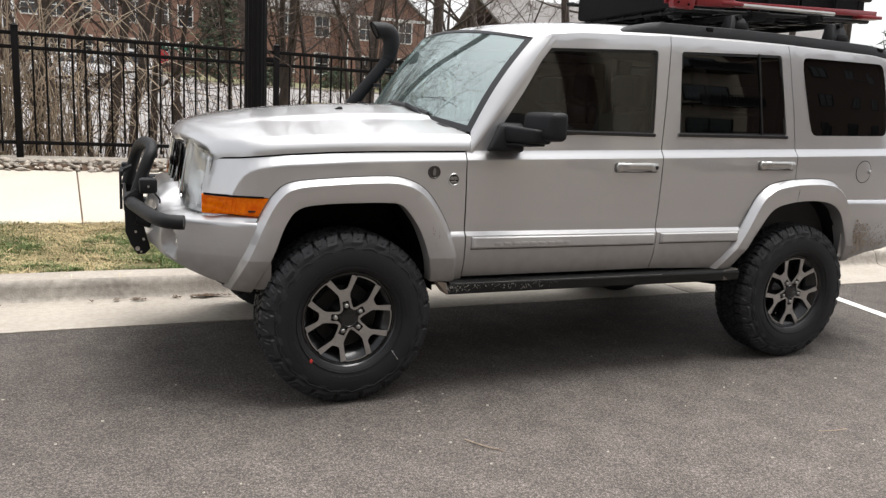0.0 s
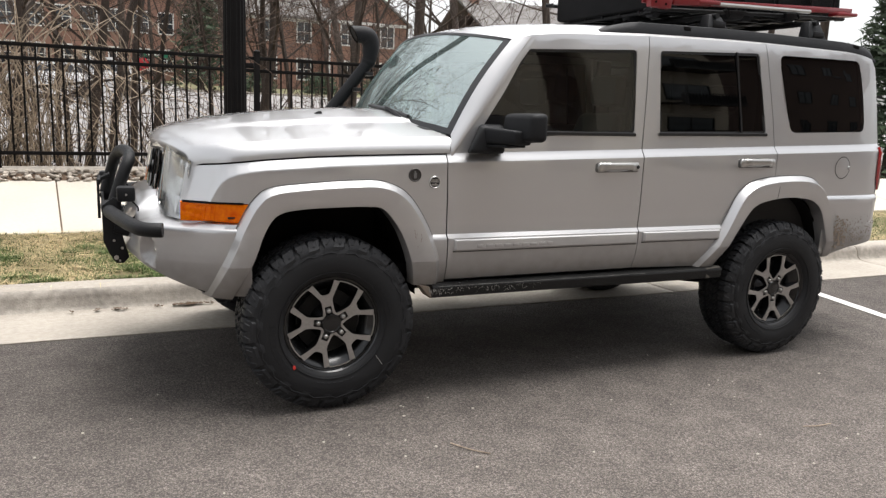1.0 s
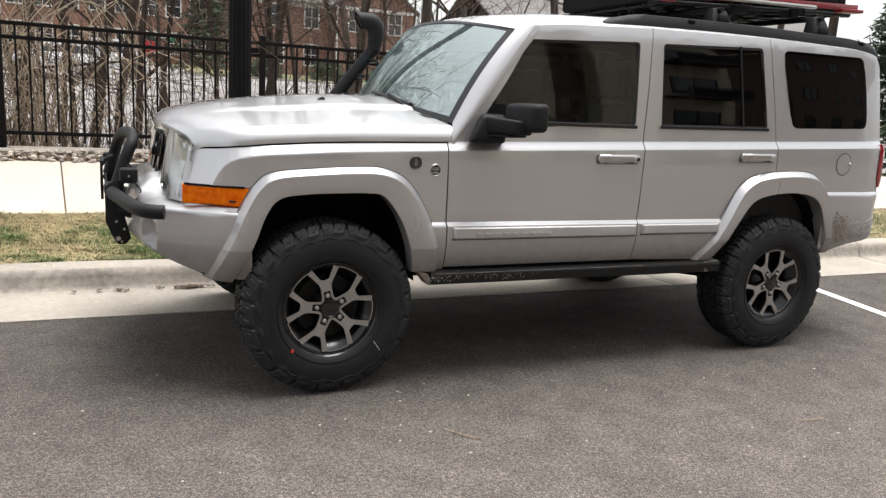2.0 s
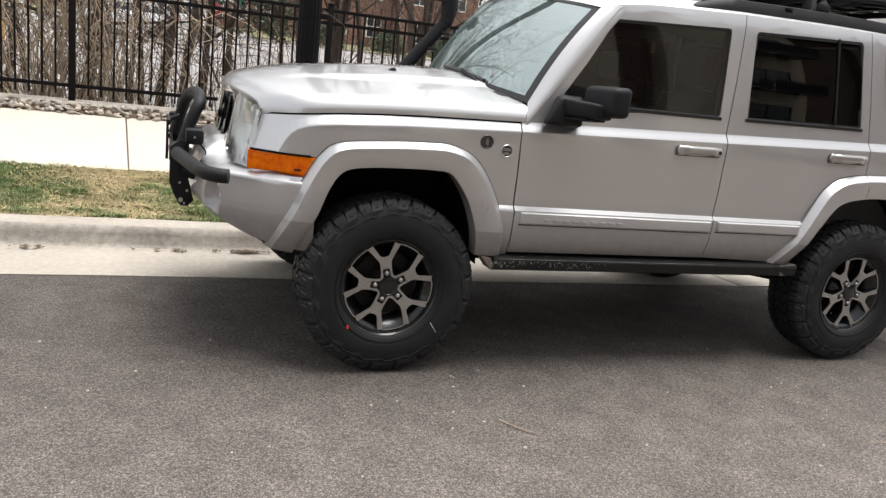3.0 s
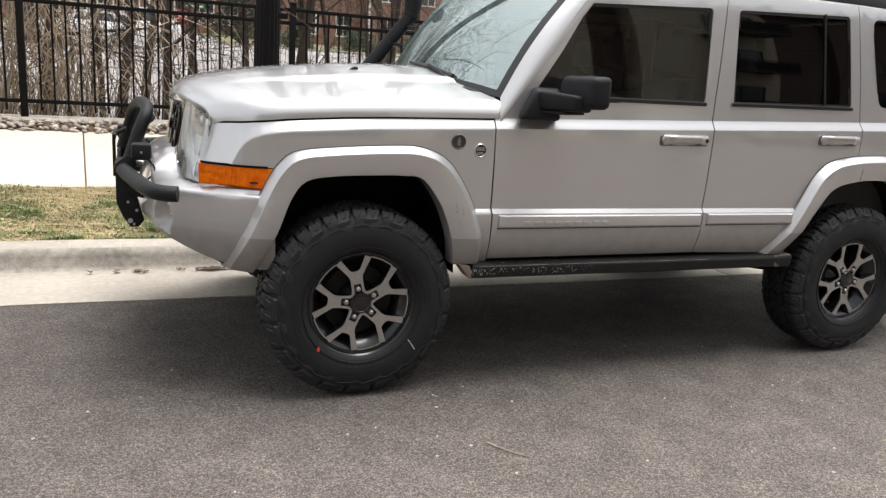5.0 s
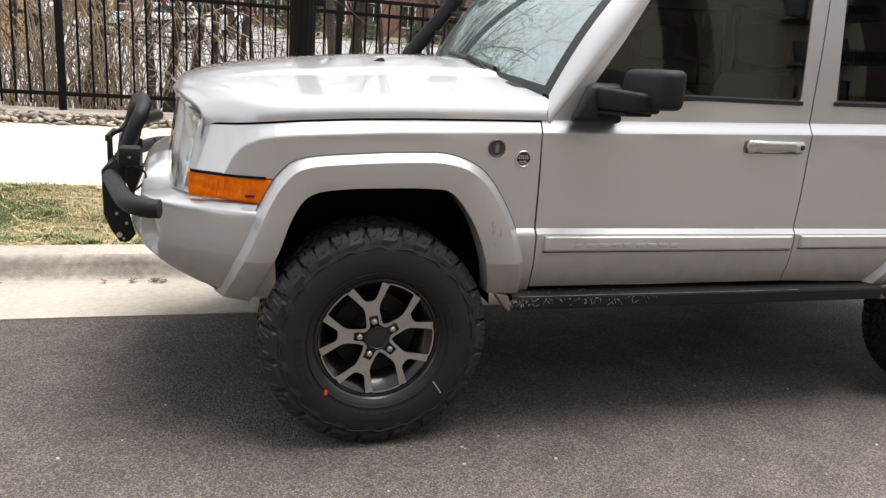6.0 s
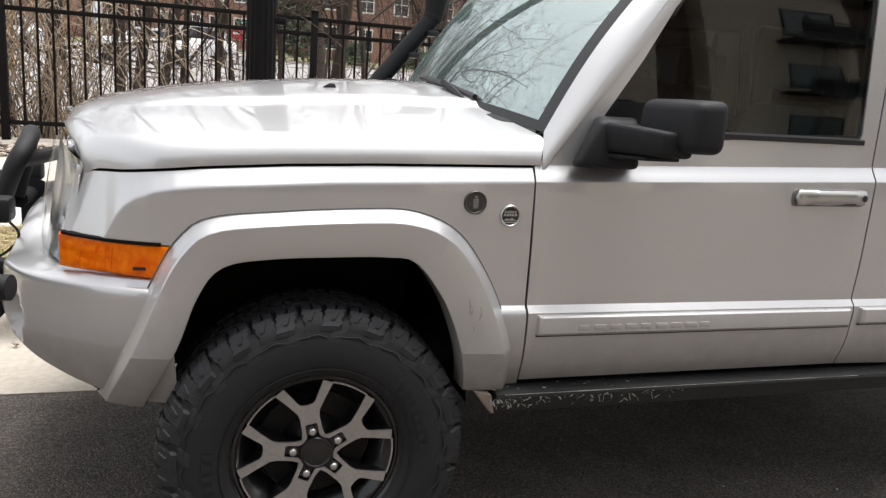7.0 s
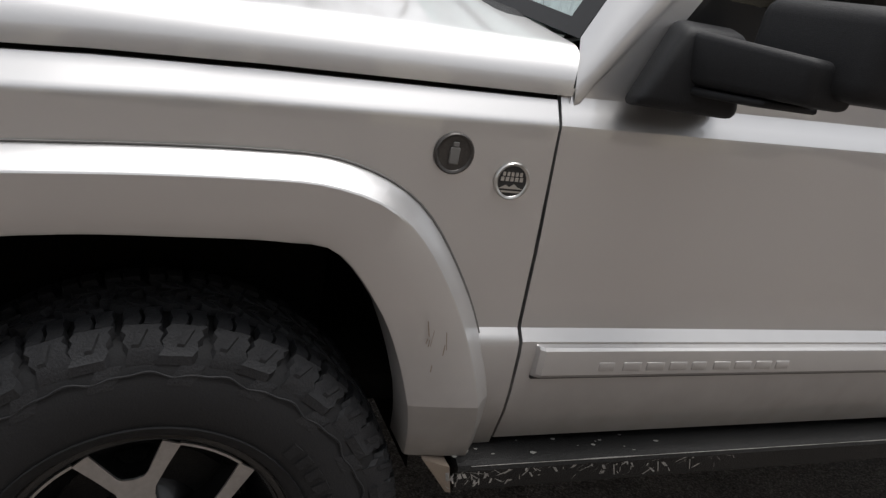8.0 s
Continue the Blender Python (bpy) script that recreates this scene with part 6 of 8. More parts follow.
# wheel wells, sills, frame and axles
for cx, wide, deep in ((-0.01, 0.43, 0.10), (2.69, 0.46, 0.05)):
    for far in (False, True):
        bm = bmesh.new()
        rows = []
        for k in range(17):
            a = math.pi * k / 16
            rows.append([(cx + wide * math.cos(a), y, 0.52 + 0.50 * math.sin(a) ** 0.8) for y in (deep if math.cos(a) < 0 else 0.03, 0.42)])
        vs = grid(bm, rows)
        bm.faces.new([v[1] for v in vs])
        part("wheel_well", mirrored(bm) if far else bm, UNDER, car)
for far in (False, True):
    bm = bmesh.new()
    rows = []
    for x, e in ((0.435, 1), (0.50, 0), (1.2, 0), (2.24, 0), (2.30, 1)):
        rows.append([(x + 0.05 * e * (x < 1), y, z) for y, z in ((0.06, 0.574), (-0.022, 0.574), (-0.036, 0.567), (-0.040, 0.558), (-0.034, 0.515 - 0.0 * e), (-0.020, 0.508), (0.09, 0.508))])
    vs = grid(bm, rows)
    bm.faces.new(vs[0]), bm.faces.new(vs[-1][::-1])
    bmesh.ops.recalc_face_normals(bm, faces=bm.faces)
    sill = part("rock_slider", mirrored(bm) if far else bm, SLIDER, car, "black steel sill guard, scratched and muddy", angle=30)
    if not far:
        random.seed(17)
        bm = bmesh.new()
        for _ in range(95):
            x = 0.47 + random.random() ** 2.0 * 0.62
            z = random.uniform(0.520, 0.556)
            h, a = random.uniform(0.003, 0.022), random.gauss(0, 0.9)
            y = -0.0352 - 0.006 * (z - 0.515) / 0.043
            w = random.choice((random.uniform(0.0004, 0.001), random.uniform(0.001, 0.0035)))
            q = [(x - w, y, z), (x + w, y, z + 0.001), (x + w + a * h, y - 0.0004, min(0.5575, z + h)), (x - w + a * h, y - 0.0004, min(0.5575, z + h))]
            bm.faces.new([bm.verts.new(p) for p in q])
        for _ in range(22):
            x, y, s = 0.47 + random.random() ** 1.5 * 0.45, random.uniform(-0.030, 0.02), random.uniform(0.002, 0.008)
            bm.faces.new([bm.verts.new((x + s * random.uniform(0.6, 1.3) * math.cos(b), y + 0.6 * s * math.sin(b), 0.5755 if y > -0.022 else 0.572)) for b in (0, 1.1, 2.3, 3.5, 4.8)])
        for x in (0.80, 0.90, 0.975):
            bm.faces.new([bm.verts.new(p) for p in ((x, -0.0405, 0.552), (x + 0.003, -0.0405, 0.552), (x + 0.012, -0.0375, 0.527), (x + 0.010, -0.0375, 0.527))])
        tagged(part("scratched_patch", bm, SCRATCH_AND_GLINT, sill, "pale scratches and dried specks", angle=0), kind="stuff")
        # pale line along the top front edge paints its highlight
        bm = bmesh.new()
        edge = [(x, -0.0372 + 0.0006 * noise.noise((x * 9, 0, 3)), 0.5655) for x in np.linspace(0.51, 1.75, 30)]
        tube(bm, edge, [0.0004 + 0.0012 * max(0.0, 0.35 + noise.noise((x * 7, 1, 5))) for x in np.linspace(0.51, 1.75, 30)], 5)
        part("edge_highlight", bm, SCRATCH_AND_GLINT, sill)
        bm = bmesh.new()
        hull_box(bm, [(0.425, -0.02, 0.573), (0.47, -0.036, 0.566), (0.47, 0.03, 0.566), (0.425, 0.05, 0.573)], [(0.474, -0.03, 0.511), (0.482, -0.035, 0.512), (0.482, 0.05, 0.512), (0.474, 0.06, 0.511)])
        part("muddy_end", bm, MUD, sill)
        bm = bmesh.new()
        hull_box(bm, [(2.185, -0.038, 0.572), (2.30, -0.030, 0.576), (2.30, 0.05, 0.576), (2.185, 0.05, 0.572)], [(2.190, -0.037, 0.512), (2.275, -0.030, 0.514), (2.275, 0.05, 0.514), (2.190, 0.05, 0.512)], 0.003)
        part("muddy_end", bm, DUSTY_STEEL, sill, "end cap grey with dried dust")
bm = bmesh.new()
box(bm, (0.3, 0.12, 0.60), (3.4, 1.74, 0.66), 0.02)
box(bm, (-0.55, 0.30, 0.60), (0.3, 1.56, 0.95), 0.02)
part("floor_pan", bm, UNDER, car)
for y in (0.42, 1.44):
    bm = bmesh.new()
    box(bm, (-0.2, y - 0.04, 0.50), (3.4, y + 0.04, 0.60), 0.01)
    part("frame_rail", bm, UNDER, car)
for x in (0.0, 2.78):
    bm = bmesh.new()
    tube(bm, [(x, 0.24, HUB), (x, 1.62, HUB)], 0.045, 10)
    bmesh.ops.create_icosphere(bm, subdivisions=2, radius=0.12, matrix=Matrix.Translation((x, 1.15, HUB + 0.06)))
    part("axle", bm, UNDER, car)
bm = bmesh.new()
tube(bm, smooth_path([(1.6, 0.50, 0.50), (2.1, 0.42, 0.46), (2.45, 0.35, 0.46), (2.65, 0.33, 0.5)], 4), 0.035, 8)
part("exhaust", bm, UNDER, car)
# unseen boxes added under the floor to block light from the far side
bm = bmesh.new()
hull_box(bm, [(0.35, 0.62, 0.40), (1.30, 0.66, 0.36), (1.30, 1.20, 0.36), (0.35, 1.24, 0.40)], [(0.35, 0.50, 0.61), (1.30, 0.50, 0.61), (1.30, 1.36, 0.61), (0.35, 1.36, 0.61)], 0.03)
part("underfloor_block_front", bm, UNDER, car)
bm = bmesh.new()
hull_box(bm, [(1.40, 0.74, 0.36), (2.35, 0.74, 0.36), (2.35, 1.44, 0.36), (1.40, 1.44, 0.36)], [(1.40, 0.56, 0.61), (2.35, 0.56, 0.61), (2.35, 1.50, 0.61), (1.40, 1.50, 0.61)], 0.03)
part("underfloor_block_rear", bm, UNDER, car)
bm = bmesh.new()
tube(bm, [(1.95, 0.3, 0.50), (2.7, 0.26, 0.40)], 0.03, 8)
part("link_arm", bm, UNDER, car)

# badges on the wing
for x, z, r, face in ((0.387, 1.100, 0.0315, 0), (0.489, 1.066, 0.0300, 1)):
    y = flank(x, z)
    bm = bmesh.new()
    turned(bm, [(r, 0.001), (r, -0.004), (r * 0.93, -0.006), (r * 0.84, -0.005), (r * 0.80, -0.0035)], 36, lambda q, a, h: (x + q * math.cos(a), y + h, z + q * math.sin(a)))
    bmesh.ops.recalc_face_normals(bm, faces=bm.faces)
    badge = part("round_badge", bm, SATIN if face else BADGE_GREY, car, "small round metal badge", angle=40)
    bm = bmesh.new()
    turned(bm, [(r * 0.82, -0.003), (0.0, -0.0032)], 32, lambda q, a, h: (x + q * math.cos(a), y + h, z + q * math.sin(a)))
    bmesh.ops.recalc_face_normals(bm, faces=bm.faces)
    part("badge_face", bm, CABIN if face else BADGE_GREY, badge)
    bm = bmesh.new()
    if face:
        for dz, w in ((0.008, 0.036), (0.0, 0.040)):
            for k in range(5):
                u = -w / 2 + w * k / 5
                box(bm, (x + u, y - 0.0046, z + dz), (x + u + w / 5 - 0.0025, y - 0.003, z + dz + 0.0062))
        for pts in ([(-0.022, -0.012), (-0.010, -0.006), (-0.004, -0.009), (0.004, -0.004), (0.011, -0.009), (0.022, -0.012)], [(-0.018, -0.015), (0.018, -0.015), (0.015, -0.018), (-0.015, -0.018)]):
            bm.faces.new([bm.verts.new((x + u, y - 0.0045, z + v)) for u, v in pts])
    else:
        box(bm, (x - 0.008, y - 0.006, z - 0.016), (x + 0.008, y - 0.003, z + 0.010), 0.002)
        box(bm, (x - 0.005, y - 0.006, z + 0.010), (x + 0.005, y - 0.003, z + 0.018), 0.002)
    part("badge_relief", bm, SATIN if face else DULL_GREY, badge, angle=20)

# door mirrors
for far in (False, True):
    bm = bmesh.new()
    hull_box(bm, [(0.655, 0.012, 1.202), (0.86, 0.012, 1.200), (0.86, 0.030, 1.345), (0.728, 0.030, 1.345)],
             [(0.640, -0.058, 1.212), (0.82, -0.075, 1.210), (0.81, -0.060, 1.336), (0.704, -0.050, 1.334)], 0.016, 3)
    mirror = part("door_mirror", mirrored(bm) if far else bm, BLACK_PLASTIC, car, "black plastic door mirror", angle=45)
    bm = bmesh.new()
    hull_box(bm, [(0.716, -0.045, 1.252), (0.86, -0.045, 1.240), (0.86, -0.045, 1.326), (0.712, -0.045, 1.333)],
             [(0.792, -0.222, 1.258), (0.88, -0.222, 1.256), (0.88, -0.222, 1.318), (0.790, -0.222, 1.322)], 0.013, 3)
    part("mirror_arm", mirrored(bm) if far else bm, BLACK_PLASTIC, mirror, angle=45)
    bm = bmesh.new()
    hull_box(bm, [(0.722, -0.052, 1.236), (0.86, -0.052, 1.232), (0.86, -0.052, 1.249), (0.722, -0.052, 1.249)],
             [(0.776, -0.165, 1.243), (0.88, -0.165, 1.243), (0.88, -0.165, 1.2535), (0.776, -0.165, 1.2535)], 0.004, 2)
    part("mirror_arm_cover", mirrored(bm) if far else bm, BLACK_PLASTIC, mirror, angle=45)
    bm = bmesh.new()
    hull_box(bm, [(0.788, -0.072, 1.262), (0.935, -0.072, 1.258), (0.935, -0.072, 1.404), (0.800, -0.072, 1.398)],
             [(0.836, -0.275, 1.276), (0.935, -0.275, 1.272), (0.935, -0.275, 1.406), (0.846, -0.275, 1.400)], 0.026, 4)
    part("mirror_housing", mirrored(bm) if far else bm, BLACK_PLASTIC, mirror, angle=45)
    bm = bmesh.new()
    hull_box(bm, [(0.926, -0.100, 1.296), (0.9353, -0.100, 1.296), (0.9353, -0.100, 1.388), (0.926, -0.100, 1.388)],
             [(0.926, -0.232, 1.300), (0.9353, -0.232, 1.300), (0.9353, -0.232, 1.386), (0.926, -0.232, 1.386)])
    part("mirror_glass", mirrored(bm) if far else bm, MIRROR_GLASS, mirror)

# snorkel up the far windscreen pillar
snorkel = thing_part("snorkel", car)
bm = bmesh.new()
tube(bm, [(0.36, 1.805, 1.21), (0.43, 1.80, 1.298), (0.522, 1.79, 1.414), (0.60, 1.787, 1.512), (0.68, 1.784, 1.612), (0.742, 1.782, 1.690)], 0.041, 16)
part("snorkel_pipe", bm, BLACK_PLASTIC, snorkel, "black plastic snorkel pipe", angle=60)
bm = bmesh.new()
path = smooth_path([(0.738, 1.782, 1.683), (0.752, 1.782, 1.712), (0.760, 1.782, 1.765), (0.764, 1.782, 1.815), (0.750, 1.782, 1.858), (0.712, 1.782, 1.880), (0.646, 1.782, 1.880)], 5)
tube(bm, path, [ramp_at(k / (len(path) - 1), [(0, 0.042), (0.12, 0.048), (0.17, 0.0455), (0.45, 0.057), (0.75, 0.063), (1, 0.054)]) for k in range(len(path))], 18)
for v in bm.verts:
    if v.co.x < 0.672:
        v.co.x -= 0.5 * (v.co.z - 1.880)
part("snorkel_head", bm, BLACK_PLASTIC, snorkel, angle=60)
bm = bmesh.new()
turned(bm, [(0.052, 0.0), (0.055, -0.005), (0.047, -0.006), (0.043, 0.004), (0.0, 0.004)], 18, lambda r, a, h: (0.645 + h - 0.5 * r * math.sin(a), 1.782 + r * math.cos(a), 1.880 + r * math.sin(a)))
part("snorkel_mouth", bm, UNDER, snorkel)
for t in (0.25, 0.62, 0.93):
    # brackets that hold the pipe to the pillar
    c = Vector((0.47, 1.794, 1.348)).lerp(Vector((0.742, 1.782, 1.690)), t)
    bm = bmesh.new()
    box(bm, (c.x - 0.01, 1.70, c.z - 0.055), (c.x + 0.035, 1.79, c.z - 0.030), 0.004)
    part("bracket", bm, TRIM_BLACK, snorkel)

# cabin
cabin = thing_part("cabin", car)
bm = bmesh.new()
rows = [[(x, y, z) for y in np.linspace(0.10, 1.76, 9)] for x, z in ((0.50, 1.25), (0.62, 1.285), (0.90, 1.27), (1.02, 1.22), (1.06, 1.10), (1.0, 0.8))]
grid(bm, rows)
part("dashboard", bm, CABIN, cabin)
for y in (0.50, 1.36):
    bm = bmesh.new()
    hull_box(bm, [(1.55, y - 0.23, 0.85), (1.68, y - 0.23, 0.85), (1.68, y + 0.23, 0.85), (1.55, y + 0.23, 0.85)],
             [(1.73, y - 0.19, 1.42), (1.81, y - 0.19, 1.42), (1.81, y + 0.19, 1.42), (1.73, y + 0.19, 1.42)], 0.04)
    box(bm, (1.15, y - 0.24, 0.82), (1.66, y + 0.24, 0.96), 0.04)
    seat = part("front_seat", bm, SEAT_CLOTH, cabin)
    bm = bmesh.new()
    box(bm, (1.76, y - 0.13, 1.46), (1.85, y + 0.13, 1.64), 0.035)
    part("headrest", bm, SEAT_CLOTH, cabin)
bm = bmesh.new()
hull_box(bm, [(2.42, 0.25, 0.88), (2.56, 0.25, 0.88), (2.56, 1.61, 0.88), (2.42, 1.61, 0.88)], [(2.58, 0.27, 1.44), (2.68, 0.27, 1.44), (2.68, 1.59, 1.44), (2.58, 1.59, 1.44)], 0.04)
for y in (0.48, 1.38):
    box(bm, (2.60, y - 0.13, 1.46), (2.69, y + 0.13, 1.62), 0.03)
part("rear_seat", bm, SEAT_CLOTH, cabin)
bm = bmesh.new()
m = Matrix.Translation((1.10, 0.50, 1.20)) @ pose(0, 0, 0, 0, -62, 0)
tube(bm, [m @ Vector((0.185 * math.cos(a), 0.185 * math.sin(a), 0)) for a in np.linspace(0, 2 * math.pi, 28)], 0.015, 8)
box(bm, (-0.06, -0.05, -0.02), (0.06, 0.05, 0.02), 0.01, m)
for a in (0, 2.1, 4.2):
    tube(bm, [m @ Vector((0.04 * math.cos(a), 0.04 * math.sin(a), 0)), m @ Vector((0.18 * math.cos(a), 0.18 * math.sin(a), 0))], 0.012, 6)
part("steering_wheel", bm, CABIN, cabin)
for y in (0.145, 1.715):
    bm = bmesh.new()
    box(bm, (0.62, y - 0.02, 0.66), (3.5, y + 0.02, 1.235), 0.01)
    part("door_lining", bm, CABIN, cabin)
bm = bmesh.new()
grid(bm, [[(x, y, roof_mid(x) - 0.05 - 0.05 * abs((y - MID) / 0.8) ** 3) for y in np.linspace(0.14, 1.72, 9)] for x in np.linspace(0.95, 3.38, 10)])
part("headlining", bm, SEAT_CLOTH, cabin)
bm = bmesh.new()
box(bm, (0.80, 0.84, 1.66), (0.85, 1.06, 1.73), 0.012)
part("rear_view_mirror", bm, CABIN, cabin)
for x0, x1, y in ((1.66, 1.76, 0.11), (2.60, 2.72, 0.11), (1.66, 1.76, 1.75), (2.60, 2.72, 1.75)):
    bm = bmesh.new()
    box(bm, (x0, y - 0.02, 1.2), (x1, y + 0.02, 1.82), 0.01)
    part("pillar_lining", bm, CABIN, cabin)

# ---- load on the roof ----
CARRIER = thing("roof_carrier", (2.4, MID, 1.93), "black roof cross bars clamped to the rails", "roof carrier")
for x in (2.27, 3.06):
    bm = bmesh.new()
    z = 1.985 + 0.03 * (x - 2.27)
    tube(bm, [(x, 0.16, z), (x, 1.70, z)], 0.016, 10)
    part("cross_bar", bm, POWDER, CARRIER)
    for y in (0.19, 1.67):
        bm = bmesh.new()
        y0 = 0.22 if y < 1 else 1.64
        hull_box(bm, [(x - 0.075, y - 0.045, 1.902), (x + 0.085, y - 0.045, 1.902), (x + 0.085, y + 0.045, 1.902), (x - 0.075, y + 0.045, 1.902)],
                 [(x - 0.035, y0 - 0.03, z + 0.01), (x + 0.06, y0 - 0.03, z), (x + 0.06, y0 + 0.03, z), (x - 0.035, y0 + 0.03, z + 0.01)], 0.008)
        foot = part("clamp_foot", bm, BLACK_PLASTIC, CARRIER)
        bm = bmesh.new()
        box(bm, (x - 0.045, y - 0.052, 1.918), (x + 0.045, y - 0.043, 1.955), 0.006)
        part("clamp_lever", bm, POWDER, foot)

def lifted(bm):
    """The load rises slightly to the rear."""
    for v in bm.verts:
        v.co.z += 0.022 + 0.045 * (v.co.x - 1.8)
    return bm


JACK = thing("farm_jack", (2.4, 0.30, 2.0), "red farm jack strapped along the roof carrier", "jack")
bm = bmesh.new()
box(bm, (1.84, 0.285, 2.008), (3.50, 0.30, 2.043), 0.003)
part("bar", lifted(bm), RED_PAINT, JACK)
bm = bmesh.new()
tube(bm, [(2.25, 0.258, 2.020), (3.10, 0.262, 2.006)], 0.012, 8)
part("lever", lifted(bm), SATIN, JACK, "bright steel lever")
bm = bmesh.new()
hull_box(bm, [(1.86, 0.235, 1.985), (2.00, 0.235, 1.975), (2.00, 0.28, 1.975), (1.86, 0.28, 1.985)], [(1.84, 0.24, 2.085), (2.02, 0.24, 2.085), (2.02, 0.28, 2.085), (1.84, 0.28, 2.085)], 0.006)
box(bm, (2.02, 0.24, 2.000), (2.30, 0.283, 2.065), 0.014)
box(bm, (2.20, 0.236, 2.010), (2.36, 0.270, 2.035), 0.008)
runner = part("runner", lifted(bm), RED_PAINT, JACK)
for x, z in ((1.89, 2.01), (1.93, 2.05), (1.96, 2.00), (1.98, 2.05)):
    bm = bmesh.new()
    turned(bm, [(0.007, 0.0), (0.007, -0.003), (0.0, -0.004)], 8, lambda q, a, h: (x + q * math.cos(a), 0.2355 + h, z + q * math.sin(a)))
    part("bolt", lifted(bm), UNDER, runner)
bm = bmesh.new()
box(bm, (3.34, 0.255, 1.990), (3.52, 0.33, 2.012), 0.006)
part("base_plate", lifted(bm), RED_PAINT, JACK)

BASKET = thing("cargo_tray", (2.7, MID, 2.0), "open black steel cargo tray on the roof carrier", "cargo tray")
for k in range(7):
    bm = bmesh.new()
    y = 0.37 + k * 0.185
    tube(bm, [(2.02, y, 1.990), (3.46, y, 1.990)], 0.009, 6)
    part("floor_bar", lifted(bm), POWDER, BASKET)
for x in (2.04, 2.42, 2.80, 3.18, 3.44):
    bm = bmesh.new()
    tube(bm, [(x, 0.345, 1.985), (x, 1.50, 1.985)], 0.011, 6)
    part("floor_bar", lifted(bm), POWDER, BASKET)
for y in (0.345, 1.50):
    for z in (1.985, 2.12):
        bm = bmesh.new()
        s = 0.05 if y < 1 else -0.05
        tube(bm, smooth_path([(1.98, y + s, z), (2.06, y, z), (3.40, y, z), (3.48, y + s, z)], 4), 0.013, 8)
        part("side_rail", lifted(bm), POWDER, BASKET)
    for x in (2.12, 2.5, 2.88, 3.2, 3.40):
        bm = bmesh.new()
        tube(bm, [(x, y, 1.985), (x, y, 2.12)], 0.008, 6)
        part("upright", lifted(bm), POWDER, BASKET)

# mounts and lashings under the tray
random.seed(19)
for x, y, w in ((2.56, 0.36, 0.10), (2.70, 0.40, 0.07), (3.00, 0.34, 0.05), (2.12, 0.75, 0.06), (2.30, 1.05, 0.08), (2.02, 0.42, 0.05)):
    bm = bmesh.new()
    hull_box(bm, [(x - w * 0.5, y - 0.03, 1.945), (x + w * 0.6, y - 0.03, 1.945), (x + w * 0.6, y + 0.03, 1.945), (x - w * 0.5, y + 0.03, 1.945)],
             [(x - w, y - 0.04, 2.0), (x + w, y - 0.04, 2.0), (x + w, y + 0.04, 2.0), (x - w, y + 0.04, 2.0)], 0.012)
    bracket = part("mounting_bracket", lifted(bm), BLACK_PLASTIC, BASKET)
    bm = bmesh.new()
    pts = [(x + random.uniform(-0.12, 0.12), y - 0.02 + random.uniform(-0.03, 0.03), z) for z in (2.02, 1.985, 1.955, 1.965, 2.0)]
    tube(bm, smooth_path(pts, 4), 0.005, 5)
    part("lashing", lifted(bm), BLACK_CLOTH, bracket)

BAG = thing("cargo_bag", (2.9, 0.9, 2.04), "full black nylon cargo bag strapped in the tray", "bag")
bm = bmesh.new()
hull_box(bm, [(2.43, 0.37, 2.002), (3.53, 0.37, 2.002), (3.53, 1.46, 2.002), (2.43, 1.46, 2.002)], [(2.47, 0.40, 2.34), (3.50, 0.40, 2.33), (3.50, 1.42, 2.33), (2.47, 1.42, 2.34)], 0.05, 4)
bmesh.ops.subdivide_edges(bm, edges=[e for e in bm.edges if e.calc_length() > 0.2], cuts=6, use_grid_fill=True)
for v in bm.verts:
    v.co += Vector((0, 0.018 * noise.noise(v.co * 7), 0.014 * noise.noise(v.co * 8 + Vector((3, 0, 0))))) if v.co.z > 2.02 else Vector()
part("body", lifted(bm), BLACK_CLOTH, BAG, angle=60)
for x in (2.66, 2.93, 3.22):
    bm = bmesh.new()
    tube(bm, [(x, 0.355, 2.00), (x, 0.362, 2.15), (x, 0.385, 2.30), (x, 0.46, 2.375), (x, 0.9, 2.39), (x, 1.42, 2.35), (x, 1.47, 2.00)], 0.012, 6)
    part("strap", lifted(bm), POWDER, BAG)
bm = bmesh.new()
box(bm, (2.00, 0.42, 2.002), (2.41, 1.44, 2.28), 0.025)
single("tool_case", lifted(bm), BLACK_CLOTH, "black plastic tool case in the cargo tray", "tool case")

# ---- behind the fence ----
bm = bmesh.new()
rows = []
for y, z in ((5.48, 0.55), (6.2, 0.42), (7.5, 0.2), (9.5, 0.05), (11.5, 0.012)):
    rows.append([(x, y, z + (0.05 * noise.noise((x * 0.8, y, 0)) if y < 11 else 0)) for x in np.linspace(-14, 22, 90)])
grid(bm, rows)
single("ground", bm, SOIL, "rough bank of leaf litter and dead grass behind the fence", "bank", kind="structure", angle=180)
def hill(y):
    """The ground rises gently beyond the bank."""
    return 0.055 * max(0.0, y - 11.0)


bm = bmesh.new()
grid(bm, [[(x, y, hill(y) + 0.008) for y in (11.3, 58)] for x in (-60, 90)])
bmesh.ops.recalc_face_normals(bm, faces=bm.faces)
single("road", bm, ROAD, "pale worn asphalt street and car park beyond the fence", "road", kind="structure", angle=0)
bm = bmesh.new()
for x0, x1, y0, y1 in ((7, 90, 29, 33), (4.2, 90, 46, 130), (-60, -8, 40, 130), (-8, 4.2, 57.9, 130)):
    grid(bm, [[(x, y, hill(y) + 0.05) for y in (y0, y1)] for x in (x0, x1)])
bmesh.ops.recalc_face_normals(bm, faces=bm.faces)
